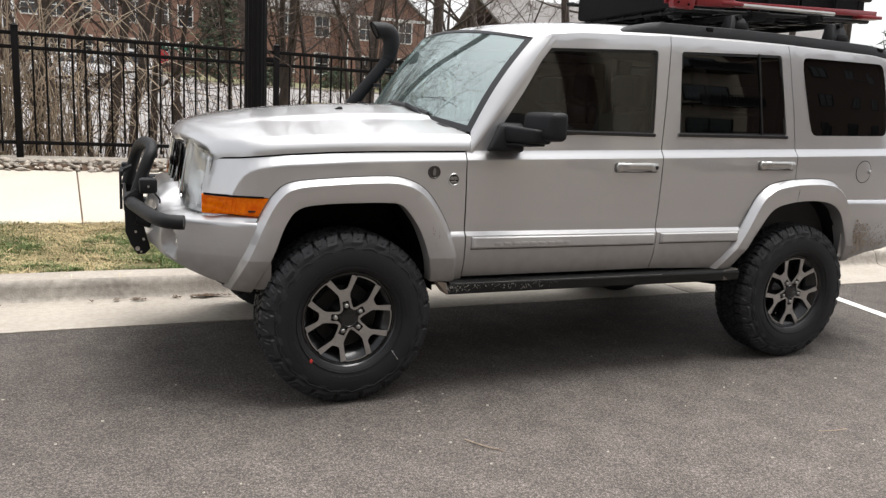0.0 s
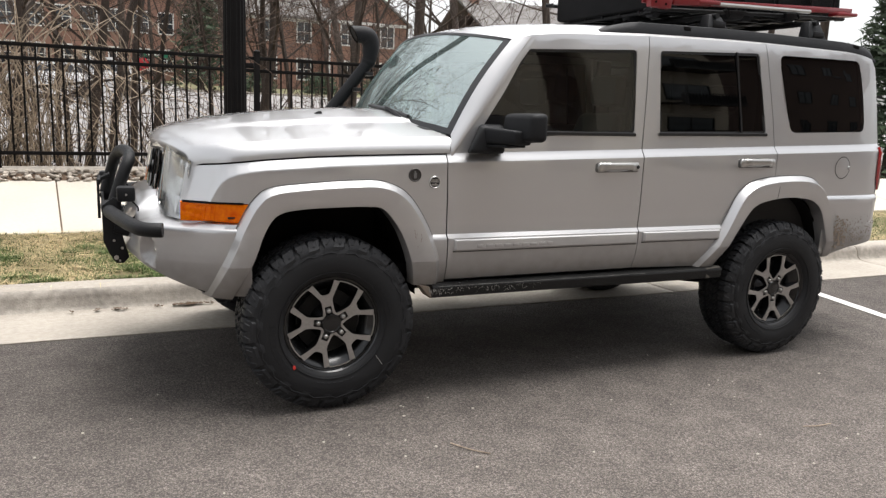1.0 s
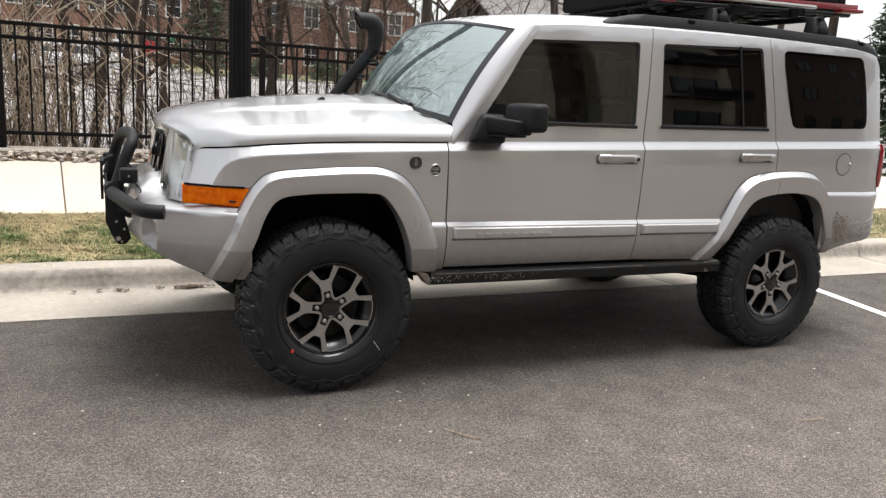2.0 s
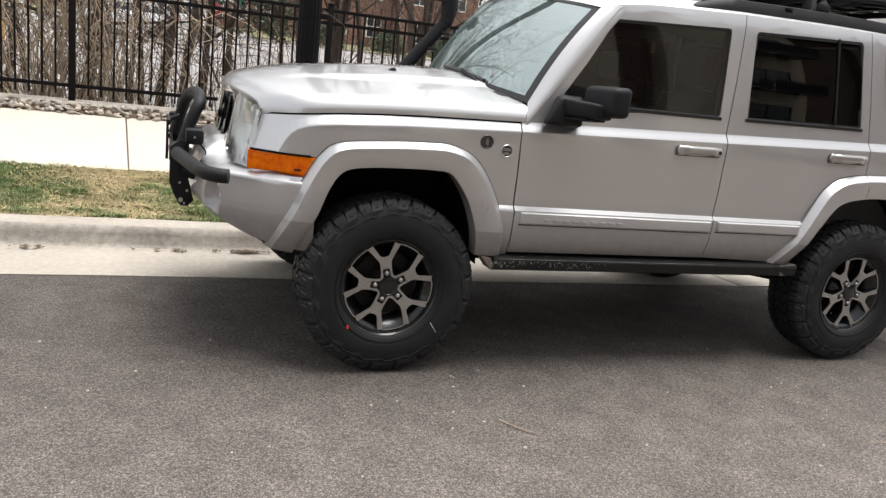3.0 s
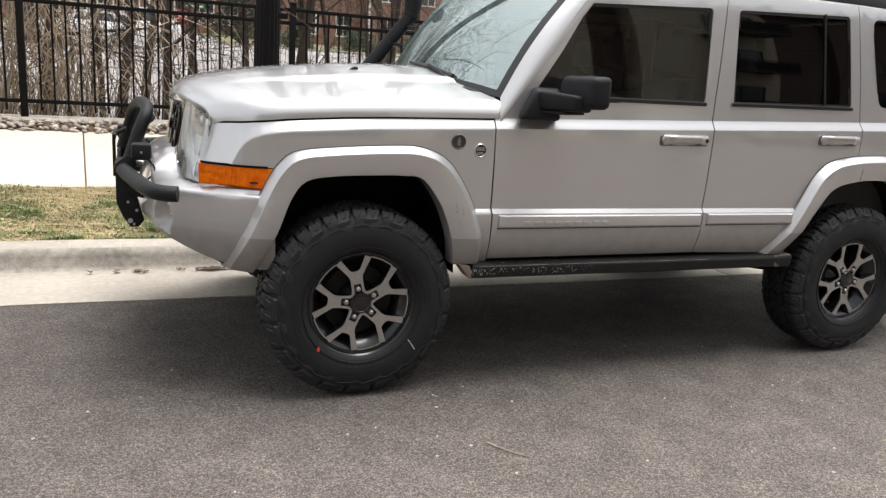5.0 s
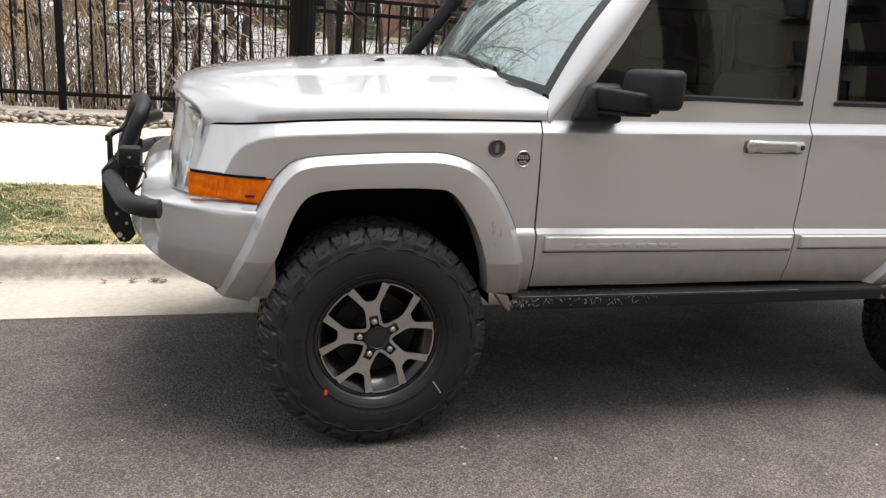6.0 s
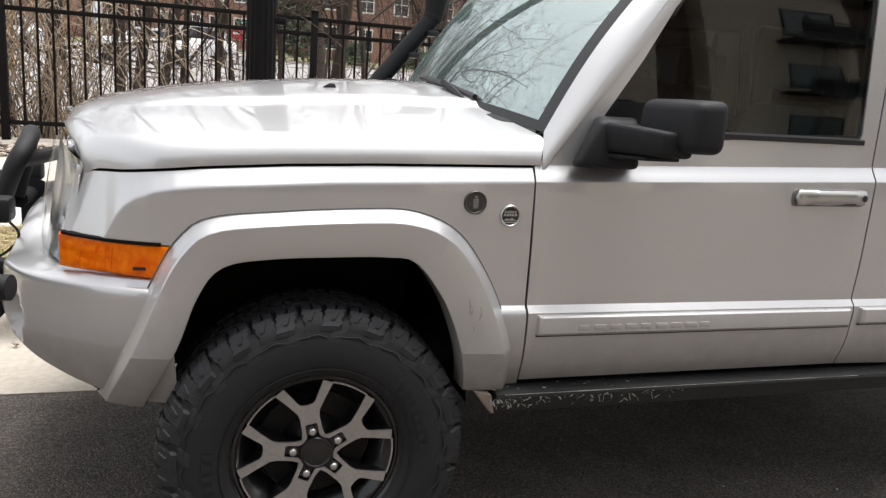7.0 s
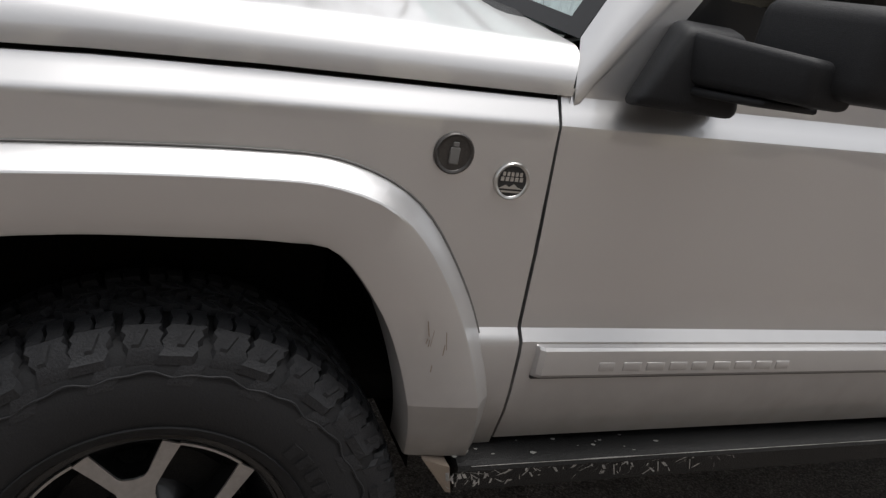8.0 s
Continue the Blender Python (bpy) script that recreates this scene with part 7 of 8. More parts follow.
single("ground", bm, LAWN, "winter lawn of the houses across the street", "lawn", kind="structure", angle=0)
bm = bmesh.new()
box(bm, (4.0, 45.6, hill(45.6) - 0.1), (90, 46.0, hill(46) + 0.12), 0.02)
box(bm, (6.6, 28.7, hill(28.7) - 0.1), (90, 29.0, hill(29) + 0.12), 0.02)
single("pavement", bm, CONCRETE, "pale concrete kerbs across the street", "kerb", kind="structure")


def branches(seed, base, height, r, mat_name, spread=0.55, levels_n=4, kids=4, lean=(0, 0), sides=6, first=0.25):
    """Trunk mesh and twig mesh of a bare tree."""
    rnd = random.Random(seed)
    trunk, twigs = bmesh.new(), bmesh.new()

    def grow(p, d, length, rad, level):
        n = 5 if level < 2 else 4
        pts, rs = [p], [rad]
        for k in range(n):
            d = (d + Vector((rnd.gauss(0, 0.075), rnd.gauss(0, 0.075), rnd.gauss(0.03, 0.06)))).normalized()
            p = p + d * length / n
            pts.append(p), rs.append(max(0.0040, rad * (1 - 0.62 * (k + 1) / n)))
        tube(trunk if level < 2 else twigs, pts, rs, max(3, sides - level * 2), caps=False)
        if level >= levels_n - 1:
            return
        for _ in range(kids + (2 if level == 0 else 0)):
            t = rnd.uniform(first if level == 0 else 0.25, 1.0) * n
            i = min(n - 1, int(t))
            q = pts[i].lerp(pts[i + 1], t - i)
            side = Vector((rnd.gauss(0, 1), rnd.gauss(0, 1), rnd.gauss(0.25, 0.5))).normalized()
            grow(q, (d * (1 - spread) + side * spread * 1.4).normalized(), length * rnd.uniform(0.42, 0.68), max(0.004, rs[i] * 0.40), level + 1)
    grow(Vector(base), Vector((lean[0], lean[1], 1)).normalized(), height, r, 0)
    return trunk, twigs


def bare_tree(seed, x, y, height, r, label="bare winter tree with many thin brown branches", z=None, **kw):
    z = (0.3 if y < 8 else 0.0) if z is None else z
    tree = thing("tree", (x, y, z), label, "tree", "bare trees")
    trunk, twigs = branches(seed, (x, y, z - 0.15), height, r, "", **kw)
    part("trunk", trunk, BARK, tree, angle=60)
    tagged(part("twig_crown", twigs, TWIGS, tree, angle=0), kind="stuff")


bare_tree(1, -1.95, 6.9, 5.2, 0.075, kids=5, levels_n=4, lean=(0.06, 0))
bare_tree(2, -1.1, 7.4, 5.0, 0.07, kids=5, levels_n=4, lean=(-0.05, 0))
bare_tree(3, -0.82, 7.6, 5.4, 0.062, kids=4, levels_n=4, lean=(0.08, 0.05))
bare_tree(4, -0.55, 7.3, 4.8, 0.05, kids=4, levels_n=4, lean=(0.03, 0))
bare_tree(5, -2.7, 6.6, 5.0, 0.085, kids=5, levels_n=4)
bare_tree(6, 1.15, 8.6, 6.0, 0.085, kids=5, levels_n=4, lean=(0.10, 0))
bare_tree(7, 1.75, 9.5, 6.5, 0.06, kids=5, levels_n=4, lean=(-0.05, 0))
bare_tree(8, 3.4, 10.5, 7.0, 0.10, kids=5, levels_n=4)
bare_tree(9, 6.2, 14, 9, 0.16, kids=5, levels_n=4, z=0.0)
bare_tree(10, 10.5, 15, 9, 0.15, kids=5, levels_n=4, z=0.0)
bare_tree(11, 4.3, 30, 12, 0.20, kids=6, levels_n=4, z=0.0)
bare_tree(12, 9.5, 31, 12, 0.18, kids=6, levels_n=4, z=0.0)
bare_tree(13, 14, 28, 12, 0.2, kids=6, levels_n=4, z=0.0)
bare_tree(14, 21, 30, 12, 0.2, kids=6, levels_n=4, z=0.0)
bare_tree(15, -5, 34, 12, 0.2, kids=6, levels_n=4, z=0.0)
bare_tree(16, 0.5, 38, 12, 0.2, kids=6, levels_n=4, z=0.0)
bare_tree(17, 30, 34, 13, 0.25, kids=6, levels_n=4, z=0.0)
bare_tree(18, 17, 20, 11, 0.22, kids=6, levels_n=4, z=0.0)
bare_tree(19, 25, 22, 11, 0.2, kids=6, levels_n=4, z=0.0)
bare_tree(20, 13.2, 9.0, 10, 0.13, kids=4, levels_n=4, z=0.2, first=0.5)


for k, (x, y) in enumerate(((-4.2, 9.5), (-3.4, 13), (-1.6, 12), (0.3, 13.5), (2.4, 13), (4.6, 16), (7.5, 19), (-6.5, 16), (-2.5, 21), (12, 21), (3.2, 22), (15, 13), (-3.0, 8.4), (-1.3, 8.8), (-0.2, 9.2), (0.9, 10.2), (1.9, 8.3), (2.9, 9.4), (4.2, 11.5), (5.6, 12.5), (-2.1, 10.4), (7.0, 14.5), (9.0, 13.0))):
    bare_tree(60 + k, x, y, 3.6 + 0.12 * y, 0.05, "bare young tree with a haze of thin twigs", z=0.0, kids=4, levels_n=5, first=0.12, spread=0.5, sides=5)


def brush(seed, cx, cy, w, n, tall, mat, name, label):
    """A tangle of thin arching stems."""
    rnd = random.Random(seed)
    ob = thing(name, (cx, cy, 0.4), label, "brush", kind="stuff")
    bm = bmesh.new()
    for _ in range(n):
        x, y = rnd.gauss(cx, w), rnd.gauss(cy, 0.25)
        arch = mat is VINE or rnd.random() < 0.3
        a, h, reach = rnd.uniform(0, 6.28), rnd.uniform(0.25, 1.0) * tall, rnd.uniform(0.5, 1.9) if arch else rnd.uniform(0.2, 1.0)
        dx, dy = math.copysign(abs(math.cos(a)) + 0.2, rnd.uniform(-1, 1)) * reach, math.sin(a) * reach * 0.35
        y = max(5.62, y)
        fall = rnd.uniform(-0.1, 0.8) if arch else rnd.uniform(0.85, 1.15)
        sway = 0.16 if arch else 0.07
        pts = [(x, y, 0.25), (x + dx * 0.14 + rnd.gauss(0, sway), max(5.58, y + dy * 0.15), 0.25 + h * rnd.uniform(0.4, 0.7)), (x + dx * rnd.uniform(0.4, 0.6), max(5.56, y + dy * 0.5), 0.25 + h),
               (x + dx * 0.8 + rnd.gauss(0, sway), max(5.55, y + dy * 0.8), 0.25 + h * (0.55 + 0.45 * fall)), (x + dx, max(5.55, y + dy), 0.25 + h * fall)]
        r = rnd.uniform(0.004, 0.0085) if mat is VINE else rnd.uniform(0.003, 0.006)
        tube(bm, smooth_path(pts, 3), [r] * 6 + [r * 0.75] * 3 + [r * 0.55] * 3 + [r * 0.35], 3, caps=False)
    tagged(part("stems", bm, mat, ob, angle=0), kind="stuff")


brush(31, -1.55, 6.1, 0.22, 60, 2.1, VINE, "dry_vines", "tangle of tan dry vines and grass stems")
brush(32, -2.4, 6.2, 0.45, 34, 1.8, VINE, "dry_vines", "tangle of tan dry vines and grass stems")
brush(37, -2.15, 5.9, 0.50, 44, 2.3, VINE, "dry_vines", "tangle of tan dry vines and grass stems")
brush(38, -2.35, 6.0, 0.22, 40, 2.4, VINE, "dry_vines", "tangle of tan dry vines and grass stems")
brush(39, -1.7, 6.4, 0.7, 80, 2.2, TWIGS, "bare_shrub", "bare brown shrub of many thin stems")
brush(33, -0.6, 6.6, 0.6, 60, 1.7, TWIGS, "bare_shrub", "bare brown shrub of many thin stems")
brush(34, 1.4, 7.2, 0.7, 200, 1.3, TWIGS, "bare_shrub", "bare brown shrub of many thin stems")
brush(35, -4.1, 6.4, 0.5, 26, 1.4, TWIGS, "bare_shrub", "bare brown shrub of many thin stems")
for k, x in enumerate((-3.3, -2.6, -1.2, -0.3, 0.9, 2.3, 3.6)):
    brush(80 + k, x, 7.4 + 0.35 * (k % 3), 0.5, 24, 3.0, TWIGS, "bare_shrub", "tall bare brown shrub of crossing stems")
brush(36, 4.2, 7.2, 1.2, 160, 1.5, TWIGS, "bare_shrub", "bare brown shrub of many thin stems")


def leafy(seed, x, y, z, w, h, n, size, name, label, cone=False):
    rnd = random.Random(seed)
    ob = thing(name, (x, y, z), label, "tree" if cone else "shrub")
    if cone:
        bm = bmesh.new()
        tube(bm, [(x, y, z - 0.1), (x, y, z + h * 0.9)], [0.14, 0.03], 7)
        part("trunk", bm, BARK, ob)
    vs, fs = [], []
    for _ in range(n):
        t = rnd.random() ** (0.7 if cone else 1)
        a = rnd.uniform(0, 6.28)
        if cone:
            rad = w * (1 - t) * rnd.uniform(0.35, 1.05) * (0.8 + 0.2 * math.sin(a * 5 + t * 20))
            p = Vector((x + rad * math.cos(a), y + rad * math.sin(a), z + 0.3 + (h - 0.3) * t - 0.15 * rad))
        else:
            ph = rnd.uniform(0, 1.57)
            rr = rnd.uniform(0.55, 1.0) * (1 + 0.25 * noise.noise((math.cos(a) * 2, math.sin(a) * 2, ph * 2 + seed)))
            p = Vector((x + w * rr * math.cos(a) * math.cos(ph), y + w * rr * math.sin(a) * math.cos(ph), z + h * rr * math.sin(ph)))
        d = Vector((rnd.gauss(0, 1), rnd.gauss(0, 1), rnd.gauss(0, 0.6))).normalized()
        e = d.orthogonal().normalized()
        s = size * rnd.uniform(0.5, 1.3)
        i = len(vs)
        vs += [p - d * s, p + e * s * 0.3, p + d * s, p - e * s * 0.3]
        fs.append((i, i + 1, i + 2, i + 3))
    me = bpy.data.meshes.new("crown")
    me.from_pydata([v - Vector((x, y, z)) for v in vs], [], fs)
    me.materials.append(NEEDLES)
    c = new("crown", me)
    c.parent = ob


leafy(41, 13.3, 6.9, 0.2, 1.9, 5.5, 9000, 0.13, "evergreen_tree", "dark green evergreen tree", cone=True)
leafy(42, 5.2, 48, 0.0, 2.6, 9.5, 3200, 0.30, "evergreen_tree", "dark green evergreen tree before the brick house", cone=True)
leafy(43, 8.6, 47, 0.05, 1.2, 1.4, 1600, 0.16, "evergreen_shrub", "rounded dark green shrub by the house")
leafy(44, 13.4, 50, 0.05, 1.4, 1.5, 1600, 0.16, "evergreen_shrub", "rounded dark green shrub by the house")
leafy(45, 4.1, 9.4, 0.05, 0.9, 1.2, 1800, 0.10, "evergreen_shrub", "rounded dark green shrub on the bank")
leafy(46, 18.0, 51, 0.05, 1.5, 1.5, 1600, 0.16, "evergreen_shrub", "rounded dark green shrub by the house")


def window_ring(bm, xc, zc, w, h, t, y, out, back):
    """A window's surround as one closed ring: clear half width w and half height h, t wide."""
    def loop(k, yy):
        return [(xc - w - k, yy, zc - h - k), (xc + w + k, yy, zc - h - k), (xc + w + k, yy, zc + h + k), (xc - w - k, yy, zc + h + k)]
    face, rear = (y + out, y - back) if out > 0 else (y - back, y + 0.05)
    grid(bm, [loop(0, rear), loop(0, face), loop(t, face), loop(t, rear)], loop_u=True, loop_v=True)
    bmesh.ops.recalc_face_normals(bm, faces=bm.faces)


def house(x0, x1, y, depth, eaves, ridge, label, gable=False, seed=0, storeys=2, cols=4):
    """A brick house: walls, gabled roof, windows with frames and panes, a door."""
    ob = thing("house", ((x0 + x1) / 2, y, 0), label, "house")
    bm = bmesh.new()
    if gable:
        xm = (x0 + x1) / 2
        prism(bm, [(x0, 0), (x1, 0), (x1, eaves), (xm, ridge), (x0, eaves)], lambda u, v, w: (u, y + depth * w, v))
    else:
        box(bm, (x0, y, 0), (x1, y + depth, eaves))
    part("wall", bm, MORTAR, ob, angle=0)
    bm = bmesh.new()
    if gable:
        for s in (-1, 1):
            xe = xm + s * ((x1 - x0) / 2 + 0.35)
            ze = eaves - 0.35 * (ridge - eaves) / ((x1 - x0) / 2)
            hull_box(bm, [(xe, y - 0.3, ze), (xe, y + depth + 0.3, ze), (xm, y + depth + 0.3, ridge), (xm, y - 0.3, ridge)],
                     [(xe, y - 0.3, ze + 0.18), (xe, y + depth + 0.3, ze + 0.18), (xm, y + depth + 0.3, ridge + 0.18), (xm, y - 0.3, ridge + 0.18)])
    else:
        ym = y + depth / 2
        for s in (-1, 1):
            ye = ym + s * (depth / 2 + 0.4)
            hull_box(bm, [(x0 - 0.3, ye, eaves - 0.1), (x1 + 0.3, ye, eaves - 0.1), (x1 + 0.3, ym, ridge), (x0 - 0.3, ym, ridge)],
                     [(x0 - 0.3, ye, eaves + 0.08), (x1 + 0.3, ye, eaves + 0.08), (x1 + 0.3, ym, ridge + 0.18), (x0 - 0.3, ym, ridge + 0.18)])
    part("roof", bm, ROOFING, ob, angle=0)
    bm = bmesh.new()
    box(bm, (x0 - 0.05, y - 0.12, eaves - 0.3), (x1 + 0.05, y - 0.02, eaves - 0.08))
    if gable:
        box(bm, (x0 + 0.1, y - 0.12, 0.2), (x0 + 0.22, y - 0.02, eaves - 0.3))
    part("gutter", bm, WHITE_PAINT, ob, "white gutter board")
    for c in range(cols):
        for r in range(storeys):
            xc, zc = x0 + (x1 - x0) * (c + 0.5) / cols, 1.6 + 2.8 * r
            w, h = 0.5, 0.75
            bm = bmesh.new()
            window_ring(bm, xc, zc, w, h, 0.1, y, 0, 0.06)
            win = part("window", bm, WHITE_PAINT, ob, "white window frame")
            for lo, hi in (((xc - w, y - 0.05, zc - 0.03), (xc + w, y + 0.04, zc + 0.03)), ((xc - 0.025, y - 0.045, zc - h), (xc + 0.025, y + 0.04, zc + h))):
                bm = bmesh.new()
                box(bm, lo, hi)
                part("glazing_bar", bm, WHITE_PAINT, win)
            bm = bmesh.new()
            box(bm, (xc - w, y - 0.03, zc - h), (xc + w, y + 0.02, zc + h))
            part("pane", bm, DARK_PANE, win)
    bm = bmesh.new()
    box(bm, (x0 + 0.6, y + depth * 0.4, ridge - 1.2), (x0 + 1.3, y + depth * 0.4 + 0.6, ridge + 0.9), 0.02)
    part("chimney", bm, MORTAR, ob)


house(15.3, 21.7, 55, 9, 5.5, 7.95, "red brick house with a gabled roof and white windows", gable=True, cols=2)
house(7.2, 15.2, 56.5, 7, 5.4, 8.6, "red brick house wing with a grey roof and white windows", cols=3)
house(-7.5, 7.0, 62, 8, 9.6, 12.4, "red brick row house with white windows", cols=8, storeys=3)
house(27, 39, 52, 9, 5.6, 8.2, "red brick house with white windows", cols=4)
house(-24, -9, 60, 8, 9.4, 12, "red brick row house with white windows", cols=5, storeys=3)
house(44, 58, 45, 9, 5.6, 8.2, "red brick house with white windows", cols=4)


def parked_car(x, y, turn, paint, label, tall=1.65, length=4.6):
    ob = thing("parked_car", (x, y, 0.01), label, "car", "cars parked across the street")
    m = Matrix.Translation((x, y, 0.01)) @ pose(0, 0, 0, 0, 0, turn)
    L = length / 2
    bm = bmesh.new()
    rows = []
    for px, zt, w in ((-L, 0.75, 0.78), (-L + 0.12, 0.92, 0.86), (-L + 1.2, 1.02, 0.9), (0.2, 1.05, 0.91), (L - 0.3, 1.05, 0.88), (L, 0.95, 0.8)):
        rows.append([m @ Vector(p) for p in ((px, -w * 0.92, 0.25), (px, -w, 0.5), (px, -w, zt - 0.12), (px, -w * 0.9, zt), (px, w * 0.9, zt), (px, w, zt - 0.12), (px, w, 0.5), (px, w * 0.92, 0.25))])
    vs = grid(bm, rows, loop_u=True)
    bm.faces.new(vs[0]), bm.faces.new(vs[-1][::-1])
    bmesh.ops.recalc_face_normals(bm, faces=bm.faces)
    part("body", bm, paint, ob, angle=40)
    bm = bmesh.new()
    rows = []
    for px, zt, w in ((-L + 1.15, 1.0, 0.80), (-L + 1.85, tall - 0.03, 0.68), (0.5, tall, 0.68), (L - 0.75, tall - 0.05, 0.66), (L - 0.25, 1.02, 0.74)):
        rows.append([m @ Vector(p) for p in ((px, -w - 0.06, 0.98), (px, -w, zt), (px, w, zt), (px, w + 0.06, 0.98))])
    grid(bm, rows)
    part("roof", bm, paint, ob, angle=20)
    for s in (-1, 1):
        bm = bmesh.new()
        for xa, xb in ((-L + 1.75, -0.25), (-0.15, 0.95), (1.05, L - 0.8)):
            hull_box(bm, [m @ Vector(p) for p in ((xa - 0.15, s * 0.83, 1.06), (xb + 0.05, s * 0.83, 1.06), (xb, s * 0.72, tall - 0.12), (xa + 0.12, s * 0.72, tall - 0.12))],
                     [m @ Vector(p) for p in ((xa - 0.15, s * 0.80, 1.06), (xb + 0.05, s * 0.80, 1.06), (xb, s * 0.69, tall - 0.12), (xa + 0.12, s * 0.69, tall - 0.12))])
        part("side_window", bm, DARK_PANE, ob)
    bm = bmesh.new()
    grid(bm, [[m @ Vector(p) for p in ((-L + 1.2, -0.74, 1.06), (-L + 1.2, 0.74, 1.06))], [m @ Vector(p) for p in ((-L + 1.78, -0.64, tall - 0.08), (-L + 1.78, 0.64, tall - 0.08))]])
    part("windscreen", bm, DARK_PANE, ob)
    for px in (-L + 0.85, L - 0.85):
        for s in (-1, 1):
            bm = bmesh.new()
            turned(bm, [(0.0, 0.20), (0.33, 0.20), (0.33, 0.0), (0.30, -0.02), (0.2, -0.01), (0.0, -0.01)], 18, lambda r, a, h: m @ Vector((px + r * math.cos(a), s * (0.9 - h), 0.33 + r * math.sin(a))))
            bmesh.ops.recalc_face_normals(bm, faces=bm.faces)
            part("wheel", bm, RUBBER, ob)
    for s in (-1, 1):
        bm = bmesh.new()
        box(bm, (-L - 0.01, s * 0.62 - 0.14, 0.66), (-L + 0.12, s * 0.62 + 0.14, 0.80), 0.02, m)
        part("headlight", bm, LAMP_CLEAR, ob)
        bm = bmesh.new()
        box(bm, (L - 0.1, s * 0.68 - 0.1, 0.72), (L + 0.01, s * 0.68 + 0.1, 0.95), 0.02, m)
        part("tail_light", bm, RED_LENS, ob)


parked_car(-2.9, 36, 12, CAR_WHITE, "white car parked across the street", 1.5)
parked_car(-1.0, 42, 8, CAR_WHITE, "white van-like car parked across the street", 1.75)
parked_car(-9.5, 38, 5, CAR_WHITE, "white car parked across the street", 1.55)

# wooden fence and signs
timber = thing("wooden_fence", (-9.5, 24, 0), "tan wooden board fence", "fence")
plank = bmesh.new()
box(plank, (-0.065, -0.012, 0.05), (0.065, 0.012, 1.9), 0.004, seg=1)
plank_mesh = bpy.data.meshes.new("board")
plank.to_mesh(plank_mesh)
plank.free()
plank_mesh.materials.append(TIMBER)
for k in range(56):
    ob = new("board", plank_mesh)
    ob.parent = timber
    ob.location = (-3.9 + k * 0.14, 0, 0)
bm = bmesh.new()
for z in (0.4, 1.6):
    box(bm, (-13.4, 24.012, z), (-5.6, 24.06, z + 0.09))
part("rail", bm, TIMBER, timber)

SX, SY = 1.33, 40.0
sign = thing("road_sign", (SX, SY, 0), "round red road sign on a thin post", "road sign")
bm = bmesh.new()
tube(bm, [(SX, SY + 0.06, 0), (SX, SY + 0.06, 2.2)], 0.035, 8)
part("post", bm, POWDER, sign)
bm = bmesh.new()
turned(bm, [(0.0, -0.01), (0.34, -0.01), (0.34, 0.01), (0.0, 0.01)], 32, lambda r, a, h: (SX + r * math.cos(a), SY + h, 1.55 + r * math.sin(a)))
bmesh.ops.recalc_face_normals(bm, faces=bm.faces)
disc = part("disc", bm, SIGN_RED, sign, angle=20)
bm = bmesh.new()
box(bm, (SX - 0.24, SY - 0.025, 1.50), (SX + 0.24, SY - 0.012, 1.60))
part("bar", bm, WHITE_PAINT, disc)
bm = bmesh.new()
box(bm, (SX + 0.03, SY + 0.02, 1.95), (SX + 1.25, SY + 0.04, 2.2))
plate = part("street_plate", bm, SIGN_GREEN, sign)
bm = bmesh.new()
box(bm, (SX + 0.2, SY + 0.006, 2.03), (SX + 1.05, SY + 0.018, 2.12))
part("plain_bar", bm, WHITE_PAINT, plate)

# everything across the street stands on the rising ground
for ob in list(scene.objects):
    if ob.parent is None and ob.location.y > 11 and ob.type in ("EMPTY", "MESH"):
        ob.location.z += hill(ob.location.y)

# ---- the building across the car park, behind the camera ----
block = thing("apartment_building", (0, -17.6, 0), "apartment building of brown brick and beige render with dark windows", "building")


def facade(x0, x1, y, mat, name):
    bm = bmesh.new()
    box(bm, (x0, y - 8, 0), (x1, y, 10.4))
    return part(name, bm, mat, block, angle=0)


bays = [(-17.6, -9.55, -17.6, BROWN_BRICK, 1), (-9.55, -5.15, -17.2, STUCCO, 1), (-5.15, -2.1, -17.6, BROWN_BRICK, 1), (-2.1, 1.4, -17.2, STUCCO, 1), (1.4, 4.6, -17.6, BROWN_BRICK, 1),
        (4.6, 6.65, -17.2, STUCCO, 0), (6.65, 9.75, -17.6, BROWN_BRICK, 1), (9.75, 11.8, -17.2, STUCCO, 0), (11.8, 13.55, -18.0, BROWN_BRICK, 0), (13.55, 15.85, -17.2, STUCCO, 0),
        (15.85, 19.2, -17.35, STUCCO, 2), (19.2, 22.2, -18.0, BROWN_BRICK, 0), (22.2, 42, -17.6, BROWN_BRICK, 1)]
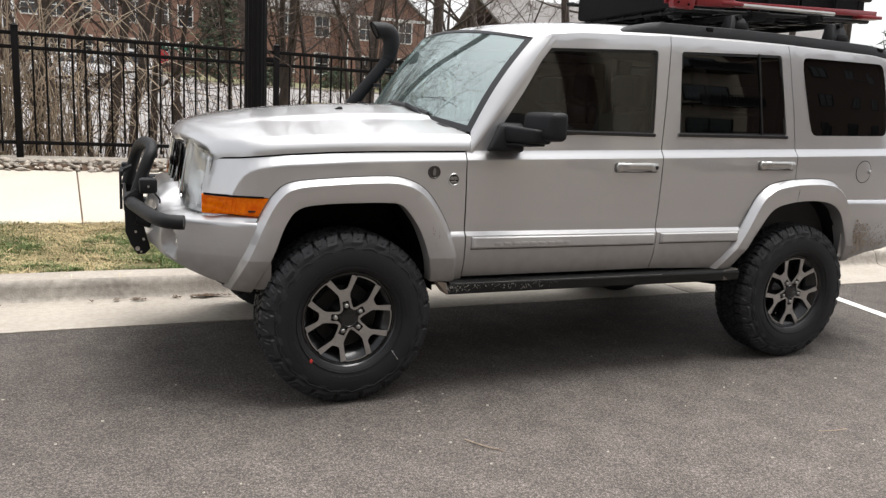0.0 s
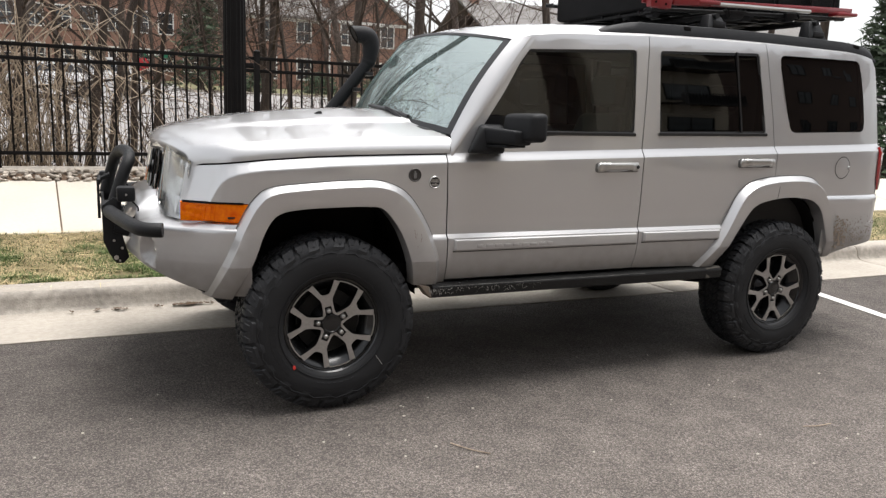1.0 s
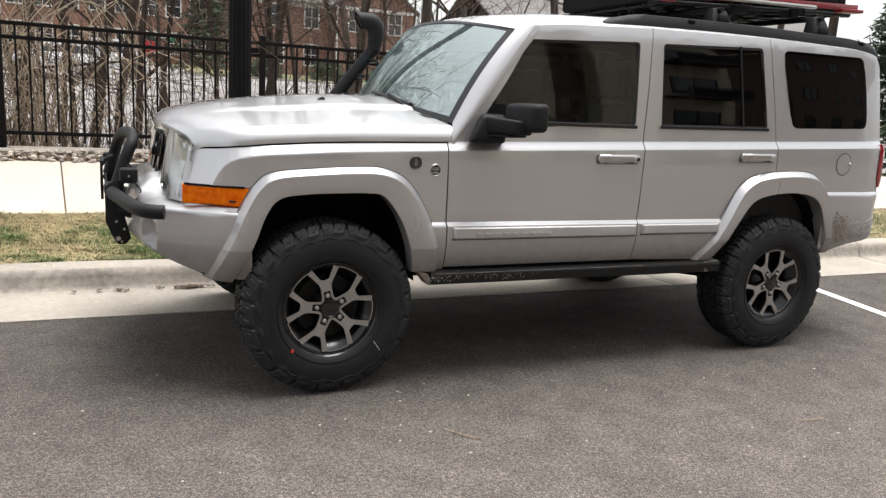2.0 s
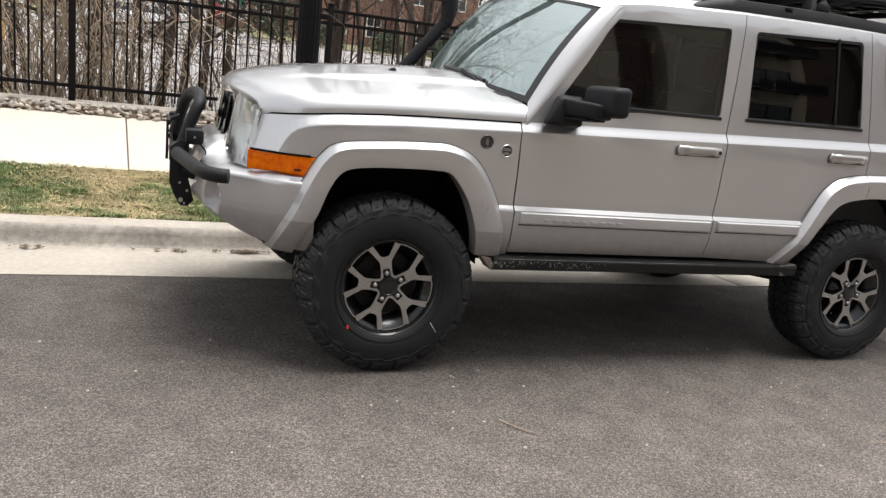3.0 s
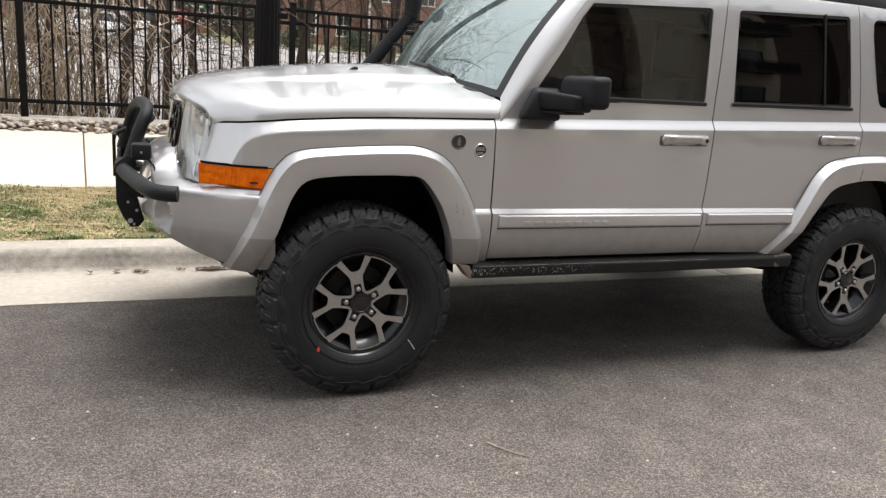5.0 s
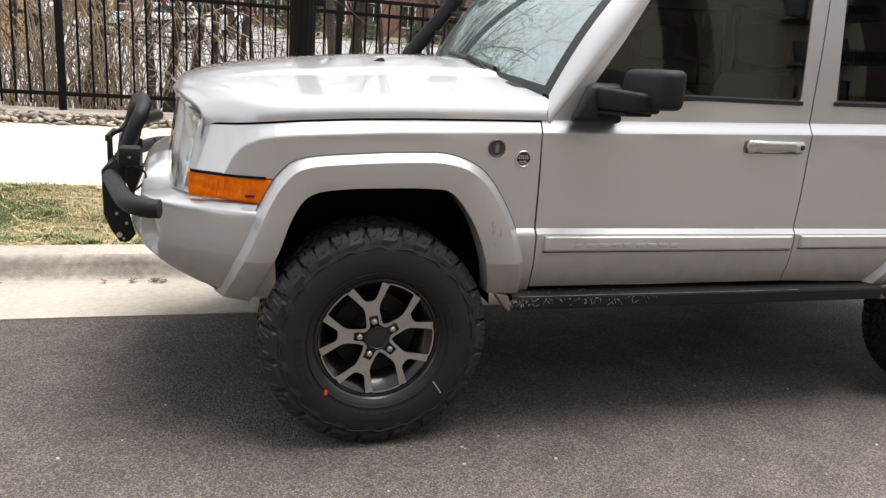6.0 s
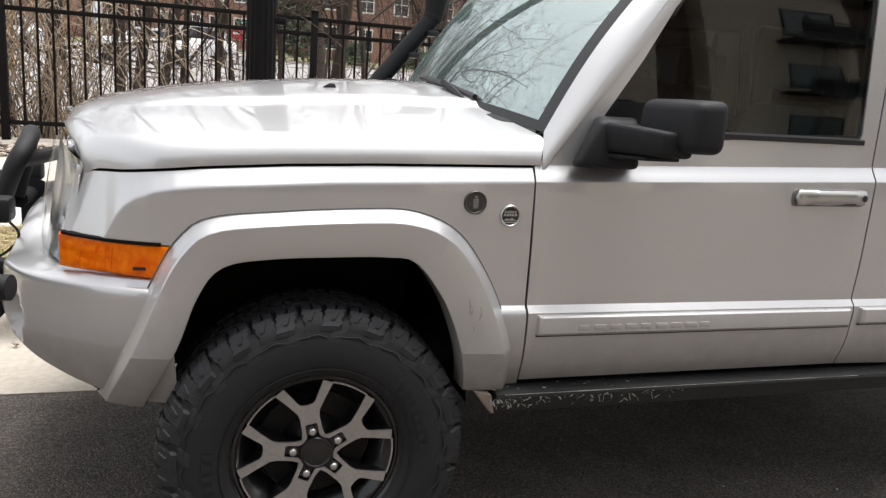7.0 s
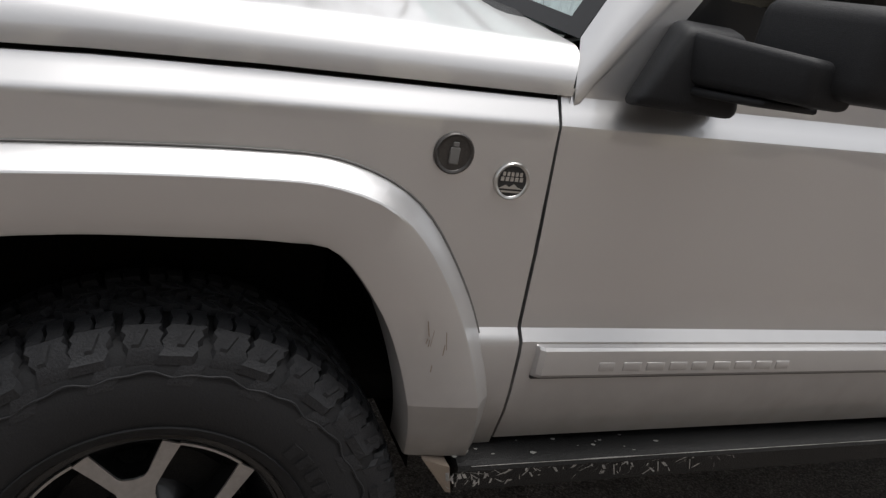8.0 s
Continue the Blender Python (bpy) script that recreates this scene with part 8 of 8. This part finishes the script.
for x0, x1, y, mat, style in bays:
    facade(x0, x1, y, mat, "wall")
    n = max(1, int((x1 - x0) / 3.0)) if style else 0
    for c in range(n):
        for r in range(3):
            xc, zc, hw, hh = x0 + (x1 - x0) * (c + 0.5) / n, 1.8 + 3.2 * r, 1.02 if style == 2 else 0.62, 0.72 if style == 2 else 0.66
            bm = bmesh.new()
            window_ring(bm, xc, zc, hw - 0.06, hh, 0.06, y, 0.05, 0.0)
            win = part("window", bm, TRIM_BLACK, block)
            for lo, hi in (((xc - 0.03, y, zc - hh), (xc + 0.03, y + 0.04, zc + hh)), ((xc - hw + 0.06, y, zc + 0.2), (xc + hw - 0.06, y + 0.036, zc + 0.25))):
                bm = bmesh.new()
                box(bm, lo, hi)
                part("glazing_bar", bm, TRIM_BLACK, win)
            bm = bmesh.new()
            box(bm, (xc - hw + 0.06, y - 0.05, zc - hh), (xc + hw - 0.06, y + 0.015, zc + hh))
            part("pane", bm, SKY_PANE if style == 2 else DARK_PANE, win)
            if mat is STUCCO:
                # balcony before the window: slab and solid front, rails and upright bars
                bm = bmesh.new()
                box(bm, (xc - 1.35, y, zc - 1.30), (xc + 1.35, y + 1.3, zc - 1.12))
                box(bm, (xc - 1.35, y + 1.19, zc - 1.12), (xc + 1.35, y + 1.23, zc - 0.36))
                balcony = part("balcony", bm, TRIM_BLACK, block, "black steel balcony")
                for zr in (zc - 1.06, zc - 0.24):
                    bm = bmesh.new()
                    box(bm, (xc - 1.35, y + 1.25, zr), (xc + 1.35, y + 1.30, zr + 0.05))
                    part("rail", bm, TRIM_BLACK, balcony)
                bm = bmesh.new()
                for k in range(20):
                    xb = xc - 1.33 + 2.63 * k / 19
                    box(bm, (xb, y + 1.26, zc - 1.12), (xb + 0.03, y + 1.29, zc - 0.22))
                tagged(part("railing", bm, TRIM_BLACK, balcony), kind="stuff")
bm = bmesh.new()
box(bm, (-17.8, -26.2, 10.4), (42.2, -17.0, 10.7), 0.02)
part("parapet", bm, BROWN_BRICK, block)
